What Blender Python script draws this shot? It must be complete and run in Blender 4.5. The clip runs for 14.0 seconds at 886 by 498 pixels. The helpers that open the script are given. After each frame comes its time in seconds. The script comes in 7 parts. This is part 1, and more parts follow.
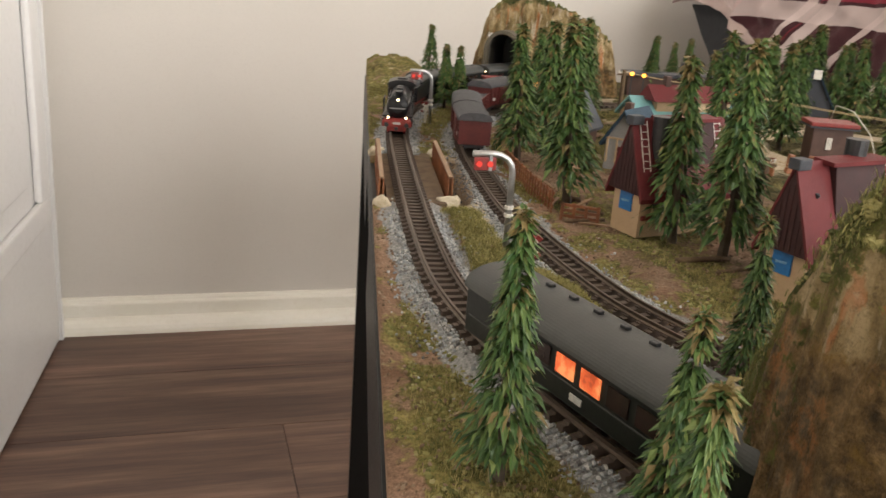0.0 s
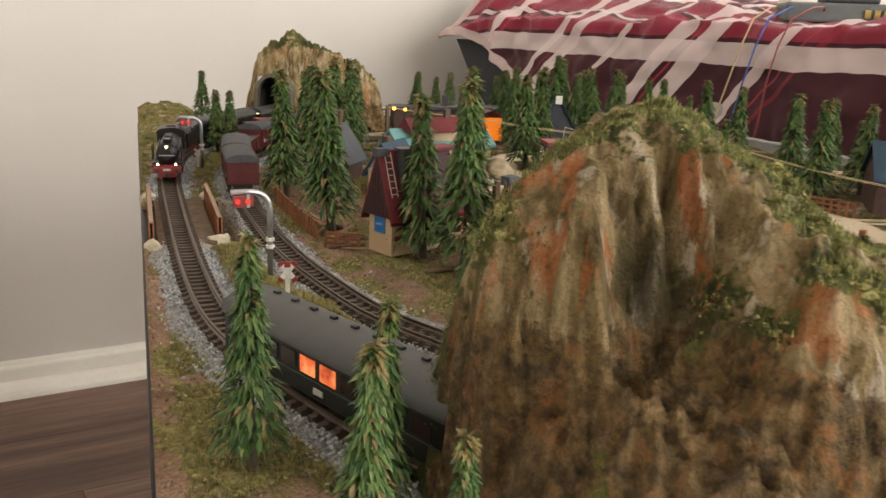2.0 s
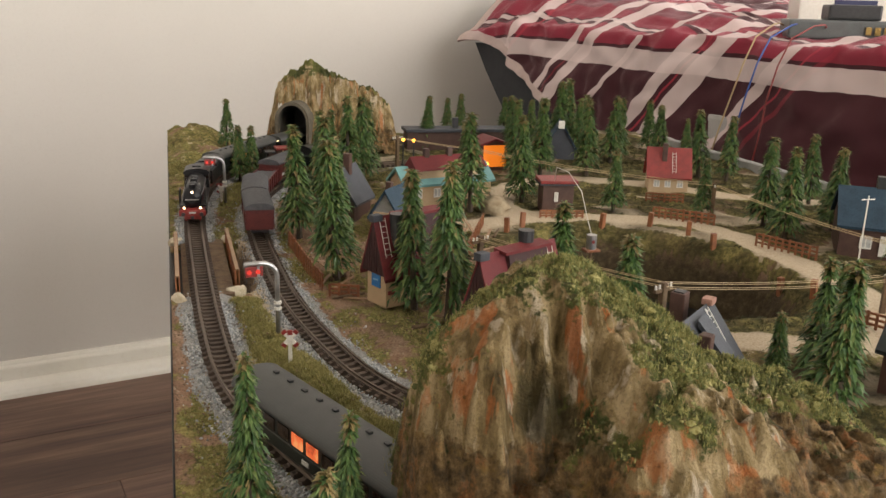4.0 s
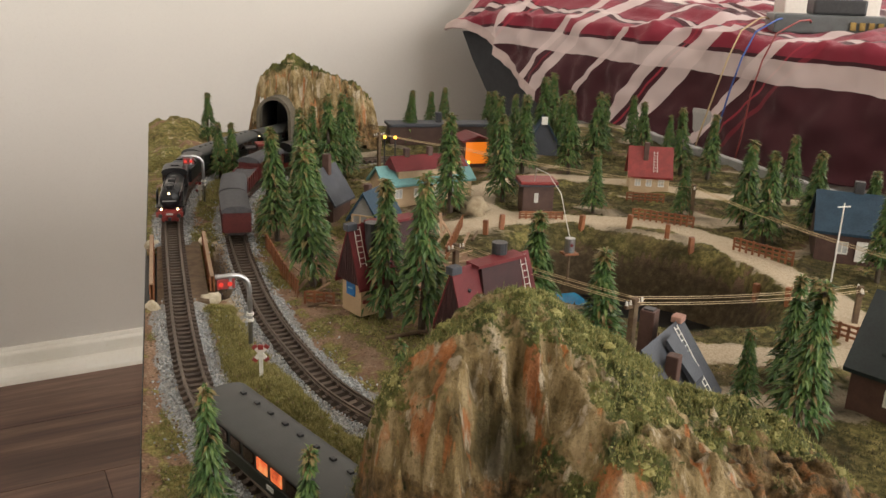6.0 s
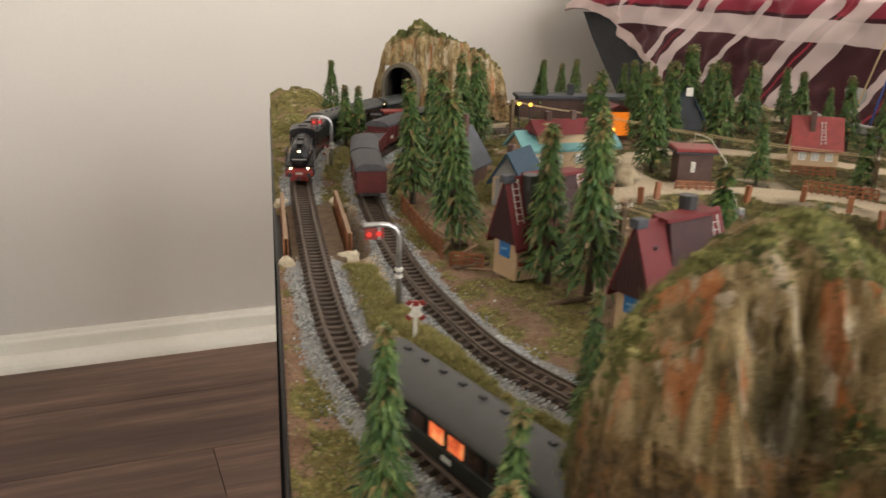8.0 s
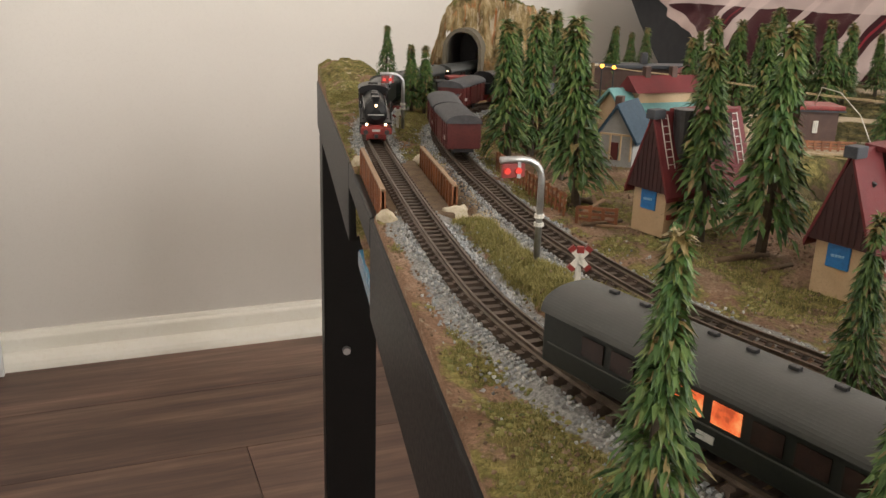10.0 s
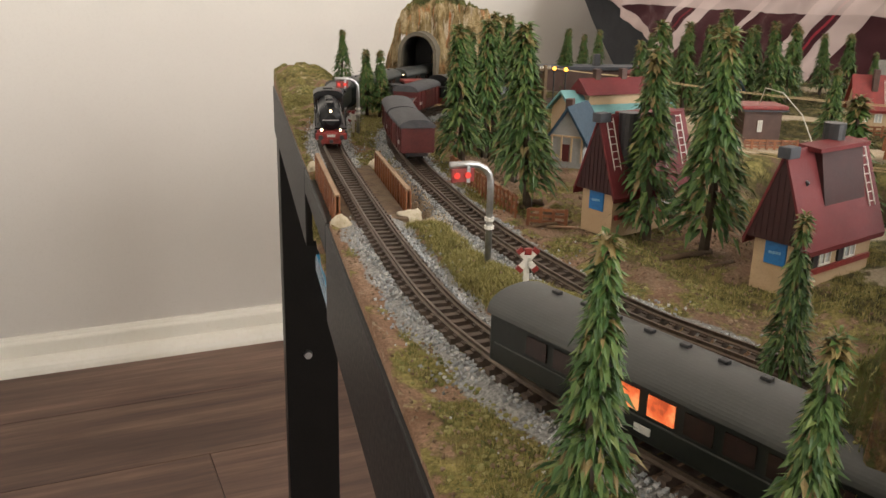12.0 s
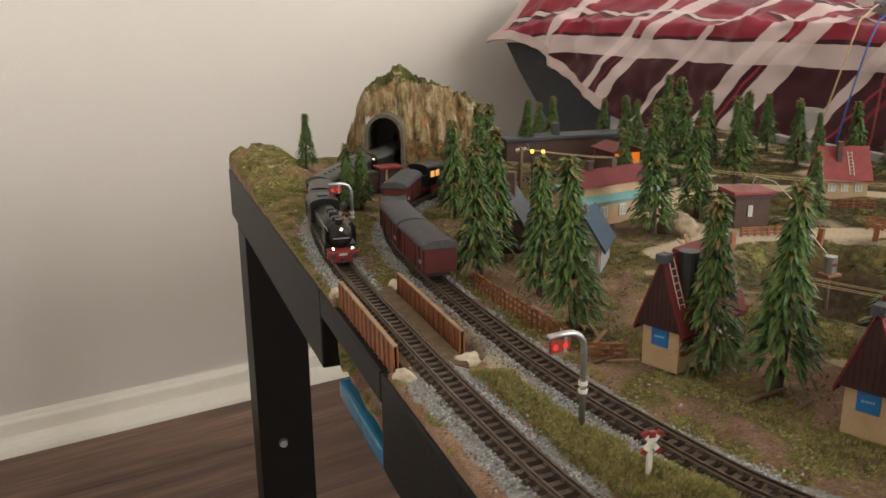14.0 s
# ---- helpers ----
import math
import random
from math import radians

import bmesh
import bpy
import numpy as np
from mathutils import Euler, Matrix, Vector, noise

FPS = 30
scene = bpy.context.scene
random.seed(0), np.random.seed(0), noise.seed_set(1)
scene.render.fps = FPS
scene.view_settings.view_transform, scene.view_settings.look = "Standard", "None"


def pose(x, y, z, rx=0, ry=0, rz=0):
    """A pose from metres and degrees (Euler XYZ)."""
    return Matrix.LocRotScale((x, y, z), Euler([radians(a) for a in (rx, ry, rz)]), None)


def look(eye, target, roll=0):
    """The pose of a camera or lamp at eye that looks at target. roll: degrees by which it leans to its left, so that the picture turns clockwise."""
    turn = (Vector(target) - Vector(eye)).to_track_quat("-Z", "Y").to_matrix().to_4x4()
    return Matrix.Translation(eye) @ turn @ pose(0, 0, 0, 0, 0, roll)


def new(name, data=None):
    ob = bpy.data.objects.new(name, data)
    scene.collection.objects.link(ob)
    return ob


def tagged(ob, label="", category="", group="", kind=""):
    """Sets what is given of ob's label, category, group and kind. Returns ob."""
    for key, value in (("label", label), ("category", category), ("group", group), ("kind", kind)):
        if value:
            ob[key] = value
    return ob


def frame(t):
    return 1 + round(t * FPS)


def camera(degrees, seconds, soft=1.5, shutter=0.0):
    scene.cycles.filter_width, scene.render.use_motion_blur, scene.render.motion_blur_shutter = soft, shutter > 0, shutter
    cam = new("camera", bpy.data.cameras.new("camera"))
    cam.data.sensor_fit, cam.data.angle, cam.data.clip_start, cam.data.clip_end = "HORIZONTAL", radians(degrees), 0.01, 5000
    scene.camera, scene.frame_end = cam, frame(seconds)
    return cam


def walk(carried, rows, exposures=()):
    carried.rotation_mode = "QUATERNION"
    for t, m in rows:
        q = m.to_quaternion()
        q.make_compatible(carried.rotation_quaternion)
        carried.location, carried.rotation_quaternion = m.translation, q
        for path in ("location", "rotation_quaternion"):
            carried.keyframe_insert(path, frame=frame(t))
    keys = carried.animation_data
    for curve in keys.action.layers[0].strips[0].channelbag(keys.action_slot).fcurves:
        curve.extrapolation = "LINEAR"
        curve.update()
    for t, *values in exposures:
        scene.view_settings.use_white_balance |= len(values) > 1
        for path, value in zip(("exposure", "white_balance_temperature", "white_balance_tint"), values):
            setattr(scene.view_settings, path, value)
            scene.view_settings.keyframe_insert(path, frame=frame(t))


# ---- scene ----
cam = camera(54.4, 14.0, soft=1.5, shutter=0.25)
METRES, EYE, TILT, LEAN, TURN = 0.44, 0.618, -17.4, -3.95, -5.2
ROWS = [
    (0.0, 0.0, 0.0, 0.0, 0.0, 0.0, -0.0),
    (0.5, -0.0301, -0.0169, -0.0177, -5.24, 1.15, 0.1),
    (1.0, -0.0292, -0.0236, -0.0209, -5.68, 0.98, 0.88),
    (1.5, -0.0125, -0.0285, -0.0238, -8.03, 0.98, 2.69),
    (2.0, 0.0295, -0.0824, -0.012, -12.84, 1.62, 5.75),
    (2.5, 0.0336, -0.1129, -0.0257, -13.38, 2.4, 6.31),
    (3.0, 0.0372, -0.1736, 0.0146, -11.54, 2.57, 5.75),
    (3.5, 0.0489, -0.2049, 0.0467, -10.71, 1.47, 5.86),
    (6.0, 0.0786, -0.2123, 0.0948, -11.47, -0.89, 5.49),
    (6.5, 0.0824, -0.1953, 0.1062, -10.24, -0.65, 4.41),
    (7.0, 0.08, -0.1827, 0.1144, -8.68, -0.7, 3.56),
    (7.5, 0.0745, -0.1607, 0.1026, -7.15, -0.67, 3.11),
    (8.0, 0.0251, -0.0918, 0.0558, -5.12, -0.47, 3.92),
    (8.5, -0.0652, -0.0015, 0.0368, -3.99, 0.46, 4.11),
    (11.0, -0.063, 0.062, 0.0133, -4.82, -0.59, 3.34),
    (11.5, -0.0602, 0.0576, 0.0144, -5.99, -0.77, 4.27),
    (12.0, -0.0615, 0.0432, 0.0164, -6.75, -0.25, 4.89),
    (12.5, -0.0386, 0.0533, 0.0059, -7.68, 2.89, 4.06),
    (13.0, -0.0517, 0.0664, 0.0194, -9.17, 3.52, 1.43),
    (13.5, -0.096, 0.0575, 0.107, -8.46, 2.1, 5.78),
    (14.0, -0.1851, 0.0771, 0.1463, -13.15, 0.42, 8.69),
]

EXPOSURES = [(0.0, -0.02), (1.0, -0.16), (2.0, -0.08), (2.5, -0.16), (3.5, -0.20), (7.5, -0.16), (8.5, -0.03), (11.0, -0.06), (12.0, 0.03), (12.5, -0.08), (13.0, -0.24), (14.0, -0.28)]
walk(cam, [(t, pose(0, 0, EYE, TILT, LEAN, TURN) @ pose(METRES * x, METRES * y, METRES * z, 90 + pitch, roll, yaw)) for t, x, y, z, yaw, pitch, roll in ROWS], EXPOSURES)

# ---- world and light ----
world = bpy.data.worlds.new("sky")
scene.world = world
world.use_nodes = True
wn = world.node_tree
sky = wn.nodes.new("ShaderNodeTexSky")
sky.sky_type, sky.sun_disc = "NISHITA", False
sky.sun_elevation, sky.sun_rotation = radians(40), radians(200)
wn.links.new(sky.outputs[0], wn.nodes["Background"].inputs[0])
wn.nodes["Background"].inputs[1].default_value = 0.12

# the room: u along the back wall, v away from it, from its far left corner
CORNER, ROOM_TURN = (-0.490, 1.416), 10.8
ROOM = pose(CORNER[0], CORNER[1], 0, 0, 0, ROOM_TURN)
ROOM_W, ROOM_D, ROOM_H = 3.3, 3.9, 2.5
WEST = ROOM @ pose(0, 0, 0, 0, 0, -4.1)          # the left wall stands a little out of square
WIN_V0, WIN_V1, WIN_Z0, WIN_Z1 = -2.4, -0.5, 0.10, 2.2


def lamp(name, m, size, size_y, power, color):
    data = bpy.data.lights.new(name, "AREA")
    data.shape, data.size, data.size_y, data.energy, data.color = "RECTANGLE", size, size_y, power, color
    ob = new(name, data)
    ob.matrix_world = m
    return ob


lamp("window_light", ROOM @ look((ROOM_W - 0.03, (WIN_V0 + WIN_V1) / 2, (WIN_Z0 + WIN_Z1) / 2), (1.2, (WIN_V0 + WIN_V1) / 2, 1.0)),
     WIN_V1 - WIN_V0, WIN_Z1 - WIN_Z0, 74.0, (1.0, 0.955, 0.905))
# a second window behind the camera, unseen and assumed, added to even the light
SWIN_U0, SWIN_U1 = 0.7, 2.9
lamp("window_light", ROOM @ look(((SWIN_U0 + SWIN_U1) / 2, -ROOM_D + 0.03, (WIN_Z0 + WIN_Z1) / 2), ((SWIN_U0 + SWIN_U1) / 2 - 0.3, 0.0, 1.0)),
     SWIN_U1 - SWIN_U0, WIN_Z1 - WIN_Z0, 152.0, (1.0, 0.955, 0.895))

# ---- materials ----


def nodes_of(name):
    m = bpy.data.materials.new(name)
    m.use_nodes = True
    return m, m.node_tree, m.node_tree.nodes["Principled BSDF"]


def add_noise(nt, scale, detail=6.0, rough=0.6, vec=None, stretch=None):
    geo = nt.nodes.new("ShaderNodeNewGeometry")
    src = vec or geo.outputs["Position"]
    if stretch:
        mp = nt.nodes.new("ShaderNodeMapping")
        mp.inputs["Scale"].default_value = stretch
        nt.links.new(src, mp.inputs[0])
        src = mp.outputs[0]
    n = nt.nodes.new("ShaderNodeTexNoise")
    n.inputs["Scale"].default_value, n.inputs["Detail"].default_value, n.inputs["Roughness"].default_value = scale, detail, rough
    nt.links.new(src, n.inputs["Vector"])
    return n.outputs[0]


def ramp(nt, fac, stops, smooth=False):
    r = nt.nodes.new("ShaderNodeValToRGB")
    e = r.color_ramp.elements
    while len(e) < len(stops):
        e.new(0.5)
    for el, (p, c) in zip(e, stops):
        el.position, el.color = p, (*c, 1) if len(c) == 3 else c
    if smooth:
        r.color_ramp.interpolation = "EASE"
    nt.links.new(fac, r.inputs[0])
    return r.outputs[0]


def mixc(nt, fac, a, b, mode="MIX"):
    m = nt.nodes.new("ShaderNodeMix")
    m.data_type, m.blend_type = "RGBA", mode
    for sock, v in ((m.inputs[0], fac), (m.inputs[6], a), (m.inputs[7], b)):
        if isinstance(v, (int, float)):
            sock.default_value = v
        elif isinstance(v, tuple):
            sock.default_value = (*v, 1)
        else:
            nt.links.new(v, sock)
    return m.outputs[2]


def mathn(nt, op, a, b=0.0, c=None):
    m = nt.nodes.new("ShaderNodeMath")
    m.operation = op
    for sock, v in zip(m.inputs, (a, b, c)):
        if v is None:
            continue
        if isinstance(v, (int, float)):
            sock.default_value = v
        else:
            nt.links.new(v, sock)
    return m.outputs[0]


def bumped(nt, bsdf, height, strength, dist):
    b = nt.nodes.new("ShaderNodeBump")
    b.inputs["Strength"].default_value, b.inputs["Distance"].default_value = strength, dist
    nt.links.new(height, b.inputs["Height"])
    nt.links.new(b.outputs[0], bsdf.inputs["Normal"])


def mat(name, a, b=None, c=None, rough=0.7, metal=0.0, s1=120, s2=900, bump=0.3, dist=0.0004, rand=0.0, stretch=None, spec=0.5, each=()):
    """Two scales of variation: broad patches from a to b, fine specks towards c, with relief."""
    m, nt, bs = nodes_of(name)
    b = b or tuple(v * 0.7 for v in a)
    c = c or tuple(v * 0.55 for v in b)
    n1, n2 = add_noise(nt, s1, stretch=stretch), add_noise(nt, s2, 4.0, 0.7, stretch=stretch)
    col = mixc(nt, ramp(nt, n1, [(0.38, (0, 0, 0)), (0.64, (1, 1, 1))]), a, b)
    col = mixc(nt, ramp(nt, n2, [(0.5, (0, 0, 0)), (0.78, (0.8, 0.8, 0.8))]), col, c)
    if rand:
        oi = nt.nodes.new("ShaderNodeObjectInfo")
        hs = nt.nodes.new("ShaderNodeHueSaturation")
        nt.links.new(mathn(nt, "MULTIPLY_ADD", oi.outputs["Random"], 2 * rand, 1 - rand), hs.inputs["Value"])
        nt.links.new(col, hs.inputs["Color"])
        col = hs.outputs[0]
    if each:                                                     # every loose piece has a tone of its own
        ge = nt.nodes.new("ShaderNodeNewGeometry")
        col = mixc(nt, 0.75, col, ramp(nt, ge.outputs["Random Per Island"], [(k / max(len(each) - 1, 1), c_) for k, c_ in enumerate(each)]))
    nt.links.new(col, bs.inputs["Base Color"])
    nt.links.new(mathn(nt, "MULTIPLY_ADD", n2, 0.3, max(rough - 0.15, 0.05)), bs.inputs["Roughness"])
    bs.inputs["Metallic"].default_value = metal
    bs.inputs["Specular IOR Level"].default_value = spec
    if bump:
        bumped(nt, bs, n2, bump, dist)
    return m


def glow(name, color, strength):
    m, nt, bs = nodes_of(name)
    bs.inputs["Base Color"].default_value = (*[v * 0.5 for v in color], 1)
    bs.inputs["Emission Color"].default_value = (*color, 1)
    bs.inputs["Emission Strength"].default_value = strength
    return m


M_WALL = mat("wall_paint", (0.60, 0.565, 0.515), (0.58, 0.545, 0.495), (0.56, 0.525, 0.475), rough=0.75, s1=3, s2=260, bump=0.12, dist=0.0015)
M_CEIL = mat("ceiling_paint", (0.62, 0.60, 0.58), (0.60, 0.58, 0.56), (0.58, 0.56, 0.54), rough=0.85, s1=4, s2=200, bump=0.1)
M_WHITE = mat("white_gloss_paint", (0.84, 0.81, 0.72), (0.80, 0.77, 0.67), (0.76, 0.72, 0.61), rough=0.35, s1=9, s2=120, bump=0.08)
M_DOOR = mat("door_paint", (0.74, 0.73, 0.72), (0.72, 0.71, 0.70), (0.66, 0.65, 0.63), rough=0.4, s1=8, s2=150, bump=0.06)
M_BLACK = mat("black_lacquer", (0.006, 0.0055, 0.005), (0.008, 0.007, 0.0065), (0.014, 0.012, 0.011), rough=0.42, s1=30, s2=500, bump=0.04, spec=0.14)
M_STEEL = mat("bright_metal", (0.5, 0.5, 0.5), (0.4, 0.4, 0.4), rough=0.35, metal=0.9, s1=200)
M_RAIL = mat("rail_steel", (0.13, 0.095, 0.070), (0.085, 0.062, 0.046), (0.19, 0.16, 0.13), rough=0.45, metal=0.6, s1=300, s2=2000)
M_SLEEPER = mat("sleeper_plastic", (0.085, 0.060, 0.044), (0.062, 0.043, 0.031), (0.13, 0.10, 0.08), rough=0.75, s1=300, s2=2500, rand=0.2)
M_STONE = mat("white_stone", (0.62, 0.55, 0.42), (0.48, 0.41, 0.29), (0.30, 0.27, 0.14), rough=0.9, s1=160, s2=1200, bump=0.6)
M_TANSTONE = mat("tan_plaster_stone", (0.40, 0.33, 0.22), (0.28, 0.21, 0.13), (0.16, 0.13, 0.06), rough=0.9, s1=200, s2=1300, bump=0.9, dist=0.0008)
M_LEAF = mat("spruce_green", (0.040, 0.115, 0.030), (0.075, 0.145, 0.035), (0.15, 0.165, 0.05), spec=0.3, rough=0.45, s1=150, s2=420, bump=0.1,
             each=((0.018, 0.044, 0.013), (0.036, 0.078, 0.021), (0.060, 0.110, 0.028), (0.092, 0.145, 0.038), (0.165, 0.20, 0.062)))
M_TIP = mat("dry_brown_tip", (0.15, 0.105, 0.035), (0.21, 0.165, 0.06), rough=0.5, s1=300)
M_TRUNK = mat("trunk_brown", (0.06, 0.04, 0.025), (0.09, 0.07, 0.05), rough=0.8, s1=300, s2=2000)
M_WOOD = mat("brown_plastic_wood", (0.25, 0.092, 0.035), (0.17, 0.06, 0.025), (0.31, 0.16, 0.08), rough=0.5, s1=200, s2=1800, rand=0.2)
M_LOG = mat("bark", (0.10, 0.06, 0.035), (0.16, 0.11, 0.06), rough=0.85, s1=250, s2=1800, bump=0.7)
M_TERRACOTTA = mat("terracotta", (0.36, 0.20, 0.15), (0.28, 0.15, 0.11), rough=0.8, s1=300)
M_MAROON = mat("maroon_roof", (0.140, 0.020, 0.022), (0.105, 0.015, 0.017), (0.17, 0.036, 0.034), rough=0.6, spec=0.3, s1=90, s2=1800)
M_RED = mat("red_plastic", (0.24, 0.030, 0.026), (0.18, 0.024, 0.021), rough=0.45, s1=200)
M_CREAM = mat("cream_wall", (0.50, 0.36, 0.22), (0.44, 0.31, 0.18), (0.34, 0.24, 0.14), rough=0.6, s1=90, s2=1500)
M_PALEWALL = mat("pale_grey_wall", (0.30, 0.30, 0.29), (0.25, 0.25, 0.24), rough=0.65, s1=120, s2=1500)
M_BLUE = mat("blue_sticker", (0.02, 0.16, 0.42), (0.018, 0.14, 0.38), rough=0.4, s1=200, bump=0)
M_PALE = mat("pale_print", (0.25, 0.45, 0.62), (0.22, 0.40, 0.58), rough=0.4, s1=300, bump=0)
M_WHITEP = mat("white_plastic", (0.72, 0.70, 0.64), (0.66, 0.63, 0.56), rough=0.4, s1=300)
M_PANE = mat("window_silver", (0.55, 0.56, 0.55), (0.4, 0.41, 0.4), rough=0.2, s1=300, bump=0)
M_DARK = mat("dark_plastic", (0.022, 0.022, 0.024), (0.03, 0.03, 0.032), rough=0.45, s1=300)
M_GREYROOF = mat("slate_grey", (0.052, 0.056, 0.066), (0.040, 0.044, 0.051), (0.09, 0.09, 0.10), rough=0.6, spec=0.3, s1=120, s2=1500)
M_BLUEROOF = mat("blue_roof", (0.025, 0.05, 0.075), (0.02, 0.04, 0.06), rough=0.65, spec=0.25, s1=120)
M_TEAL = mat("teal_roof", (0.17, 0.36, 0.36), (0.14, 0.31, 0.31), rough=0.5, s1=120)
M_BROWN = mat("dark_brown_wall", (0.06, 0.028, 0.02), (0.08, 0.04, 0.028), rough=0.6, s1=200, s2=1500)
M_GREENROOF = mat("dark_green_roof", (0.013, 0.022, 0.023), (0.010, 0.017, 0.018), rough=0.5, s1=150)
M_COACH = mat("coach_green", (0.009, 0.012, 0.010), (0.007, 0.009, 0.008), rough=0.4, spec=0.3, s1=200, bump=0.05)
M_COACHROOF = mat("coach_roof_grey", (0.050, 0.052, 0.049), (0.042, 0.044, 0.041), (0.068, 0.068, 0.063), rough=0.5, s1=120, s2=1500, bump=0.1)
M_LOCO = mat("loco_black", (0.006, 0.006, 0.007), (0.008, 0.008, 0.009), rough=0.38, spec=0.35, s1=300, bump=0.1)
M_CHASSIS = mat("chassis_red", (0.26, 0.025, 0.02), (0.18, 0.02, 0.016), rough=0.45, s1=300)
M_WAGON = mat("wagon_oxide", (0.095, 0.016, 0.014), (0.072, 0.012, 0.011), rough=0.5, s1=200)
M_LOAD = mat("coal_grey", (0.065, 0.065, 0.07), (0.045, 0.045, 0.05), (0.10, 0.10, 0.10), rough=0.8, s1=400, s2=2500)
M_PLASTER = mat("grey_portal", (0.125, 0.105, 0.075), (0.09, 0.075, 0.05), rough=0.85, s1=150, s2=1500, bump=0.5)
M_WATER = mat("painted_water", (0.015, 0.13, 0.26), (0.02, 0.18, 0.32), rough=0.12, s1=60, s2=300, bump=0.3)
M_WIRE = mat("thread", (0.55, 0.42, 0.24), (0.48, 0.36, 0.2), rough=0.6, s1=400, bump=0)
M_GREYCLOTH = mat("charcoal_fabric", (0.04, 0.042, 0.046), (0.03, 0.032, 0.036), rough=0.95, s1=60, s2=1500, bump=0.5)
M_WINLIT = glow("lit_window", (1.0, 0.19, 0.055), 0.8)
_nt = M_WINLIT.node_tree                                         # uneven glow put into the lit glass's emission colour
_nt.links.new(ramp(_nt, add_noise(_nt, 260, 3), [(0.36, (0.30, 0.030, 0.010)), (0.50, (0.85, 0.15, 0.04)), (0.62, (1.0, 0.40, 0.14))]), _nt.nodes["Principled BSDF"].inputs["Emission Color"])
M_LAMP = glow("warm_bulb", (1.0, 0.72, 0.4), 8.0)
M_CABGLOW = glow("cab_glow", (1.0, 0.42, 0.12), 1.2)
M_REDLAMP = glow("red_signal_lamp", (1.0, 0.06, 0.04), 0.38)
M_ORANGE = glow("orange_lit_wall", (1.0, 0.24, 0.015), 0.75)
M_AMBER = glow("amber_bulb", (1.0, 0.42, 0.04), 6.0)


def scenery_material(name):
    """Landscape ground: earth, grass, gravel and sand zones from a mask on the mesh, broken up by grain."""
    m, nt, bs = nodes_of(name)
    at = nt.nodes.new("ShaderNodeAttribute")
    at.attribute_name = "zone"
    sep = nt.nodes.new("ShaderNodeSeparateColor")
    nt.links.new(at.outputs["Color"], sep.inputs[0])
    n1, n2, n3 = add_noise(nt, 45), add_noise(nt, 230, 5), add_noise(nt, 1000, 5, 0.75)
    wob = mathn(nt, "MULTIPLY_ADD", n2, 1.5, -0.75)

    def mask(sock):
        return ramp(nt, mathn(nt, "ADD", sock, wob), [(0.38, (0, 0, 0)), (0.62, (1, 1, 1))])

    earth = mixc(nt, ramp(nt, n3, [(0.35, (0, 0, 0)), (0.7, (1, 1, 1))]), ramp(nt, n1, [(0.3, (0.22, 0.125, 0.078)), (0.50, (0.40, 0.25, 0.168)), (0.70, (0.55, 0.39, 0.275))]), (0.125, 0.078, 0.048))
    earth = mixc(nt, ramp(nt, n2, [(0.58, (0, 0, 0)), (0.7, (0.7, 0.7, 0.7))]), earth, (0.48, 0.40, 0.29))
    grass = ramp(nt, n2, [(0.3, (0.060, 0.060, 0.020)), (0.46, (0.175, 0.158, 0.050)), (0.64, (0.37, 0.31, 0.115))])
    grass = mixc(nt, ramp(nt, n3, [(0.45, (0, 0, 0)), (0.72, (0.9, 0.9, 0.9))]), grass, (0.04, 0.042, 0.016))
    grass = mixc(nt, ramp(nt, n1, [(0.5, (0, 0, 0)), (0.65, (0.6, 0.6, 0.6))]), grass, (0.15, 0.105, 0.055))
    gravel = ramp(nt, n3, [(0.3, (0.13, 0.125, 0.12)), (0.48, (0.29, 0.29, 0.28)), (0.68, (0.50, 0.49, 0.46))])
    sand = mixc(nt, ramp(nt, n3, [(0.4, (0, 0, 0)), (0.65, (1, 1, 1))]), (0.58, 0.49, 0.36), (0.38, 0.30, 0.20))
    col = mixc(nt, mask(sep.outputs[1]), earth, grass)
    col = mixc(nt, mask(sep.outputs[0]), col, gravel)
    col = mixc(nt, mask(sep.outputs[2]), col, sand)
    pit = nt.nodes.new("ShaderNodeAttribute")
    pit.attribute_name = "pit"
    # bank colour for the hollow; on village turf it paints in weaker light
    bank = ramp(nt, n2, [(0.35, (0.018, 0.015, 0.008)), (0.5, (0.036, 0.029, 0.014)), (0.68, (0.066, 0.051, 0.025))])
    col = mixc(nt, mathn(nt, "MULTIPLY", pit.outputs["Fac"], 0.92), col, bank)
    nt.links.new(col, bs.inputs["Base Color"])
    bs.inputs["Roughness"].default_value = 0.95
    bs.inputs["Specular IOR Level"].default_value = 0.15
    bumped(nt, bs, mathn(nt, "ADD", n3, n2), 0.8, 0.0012)
    return m


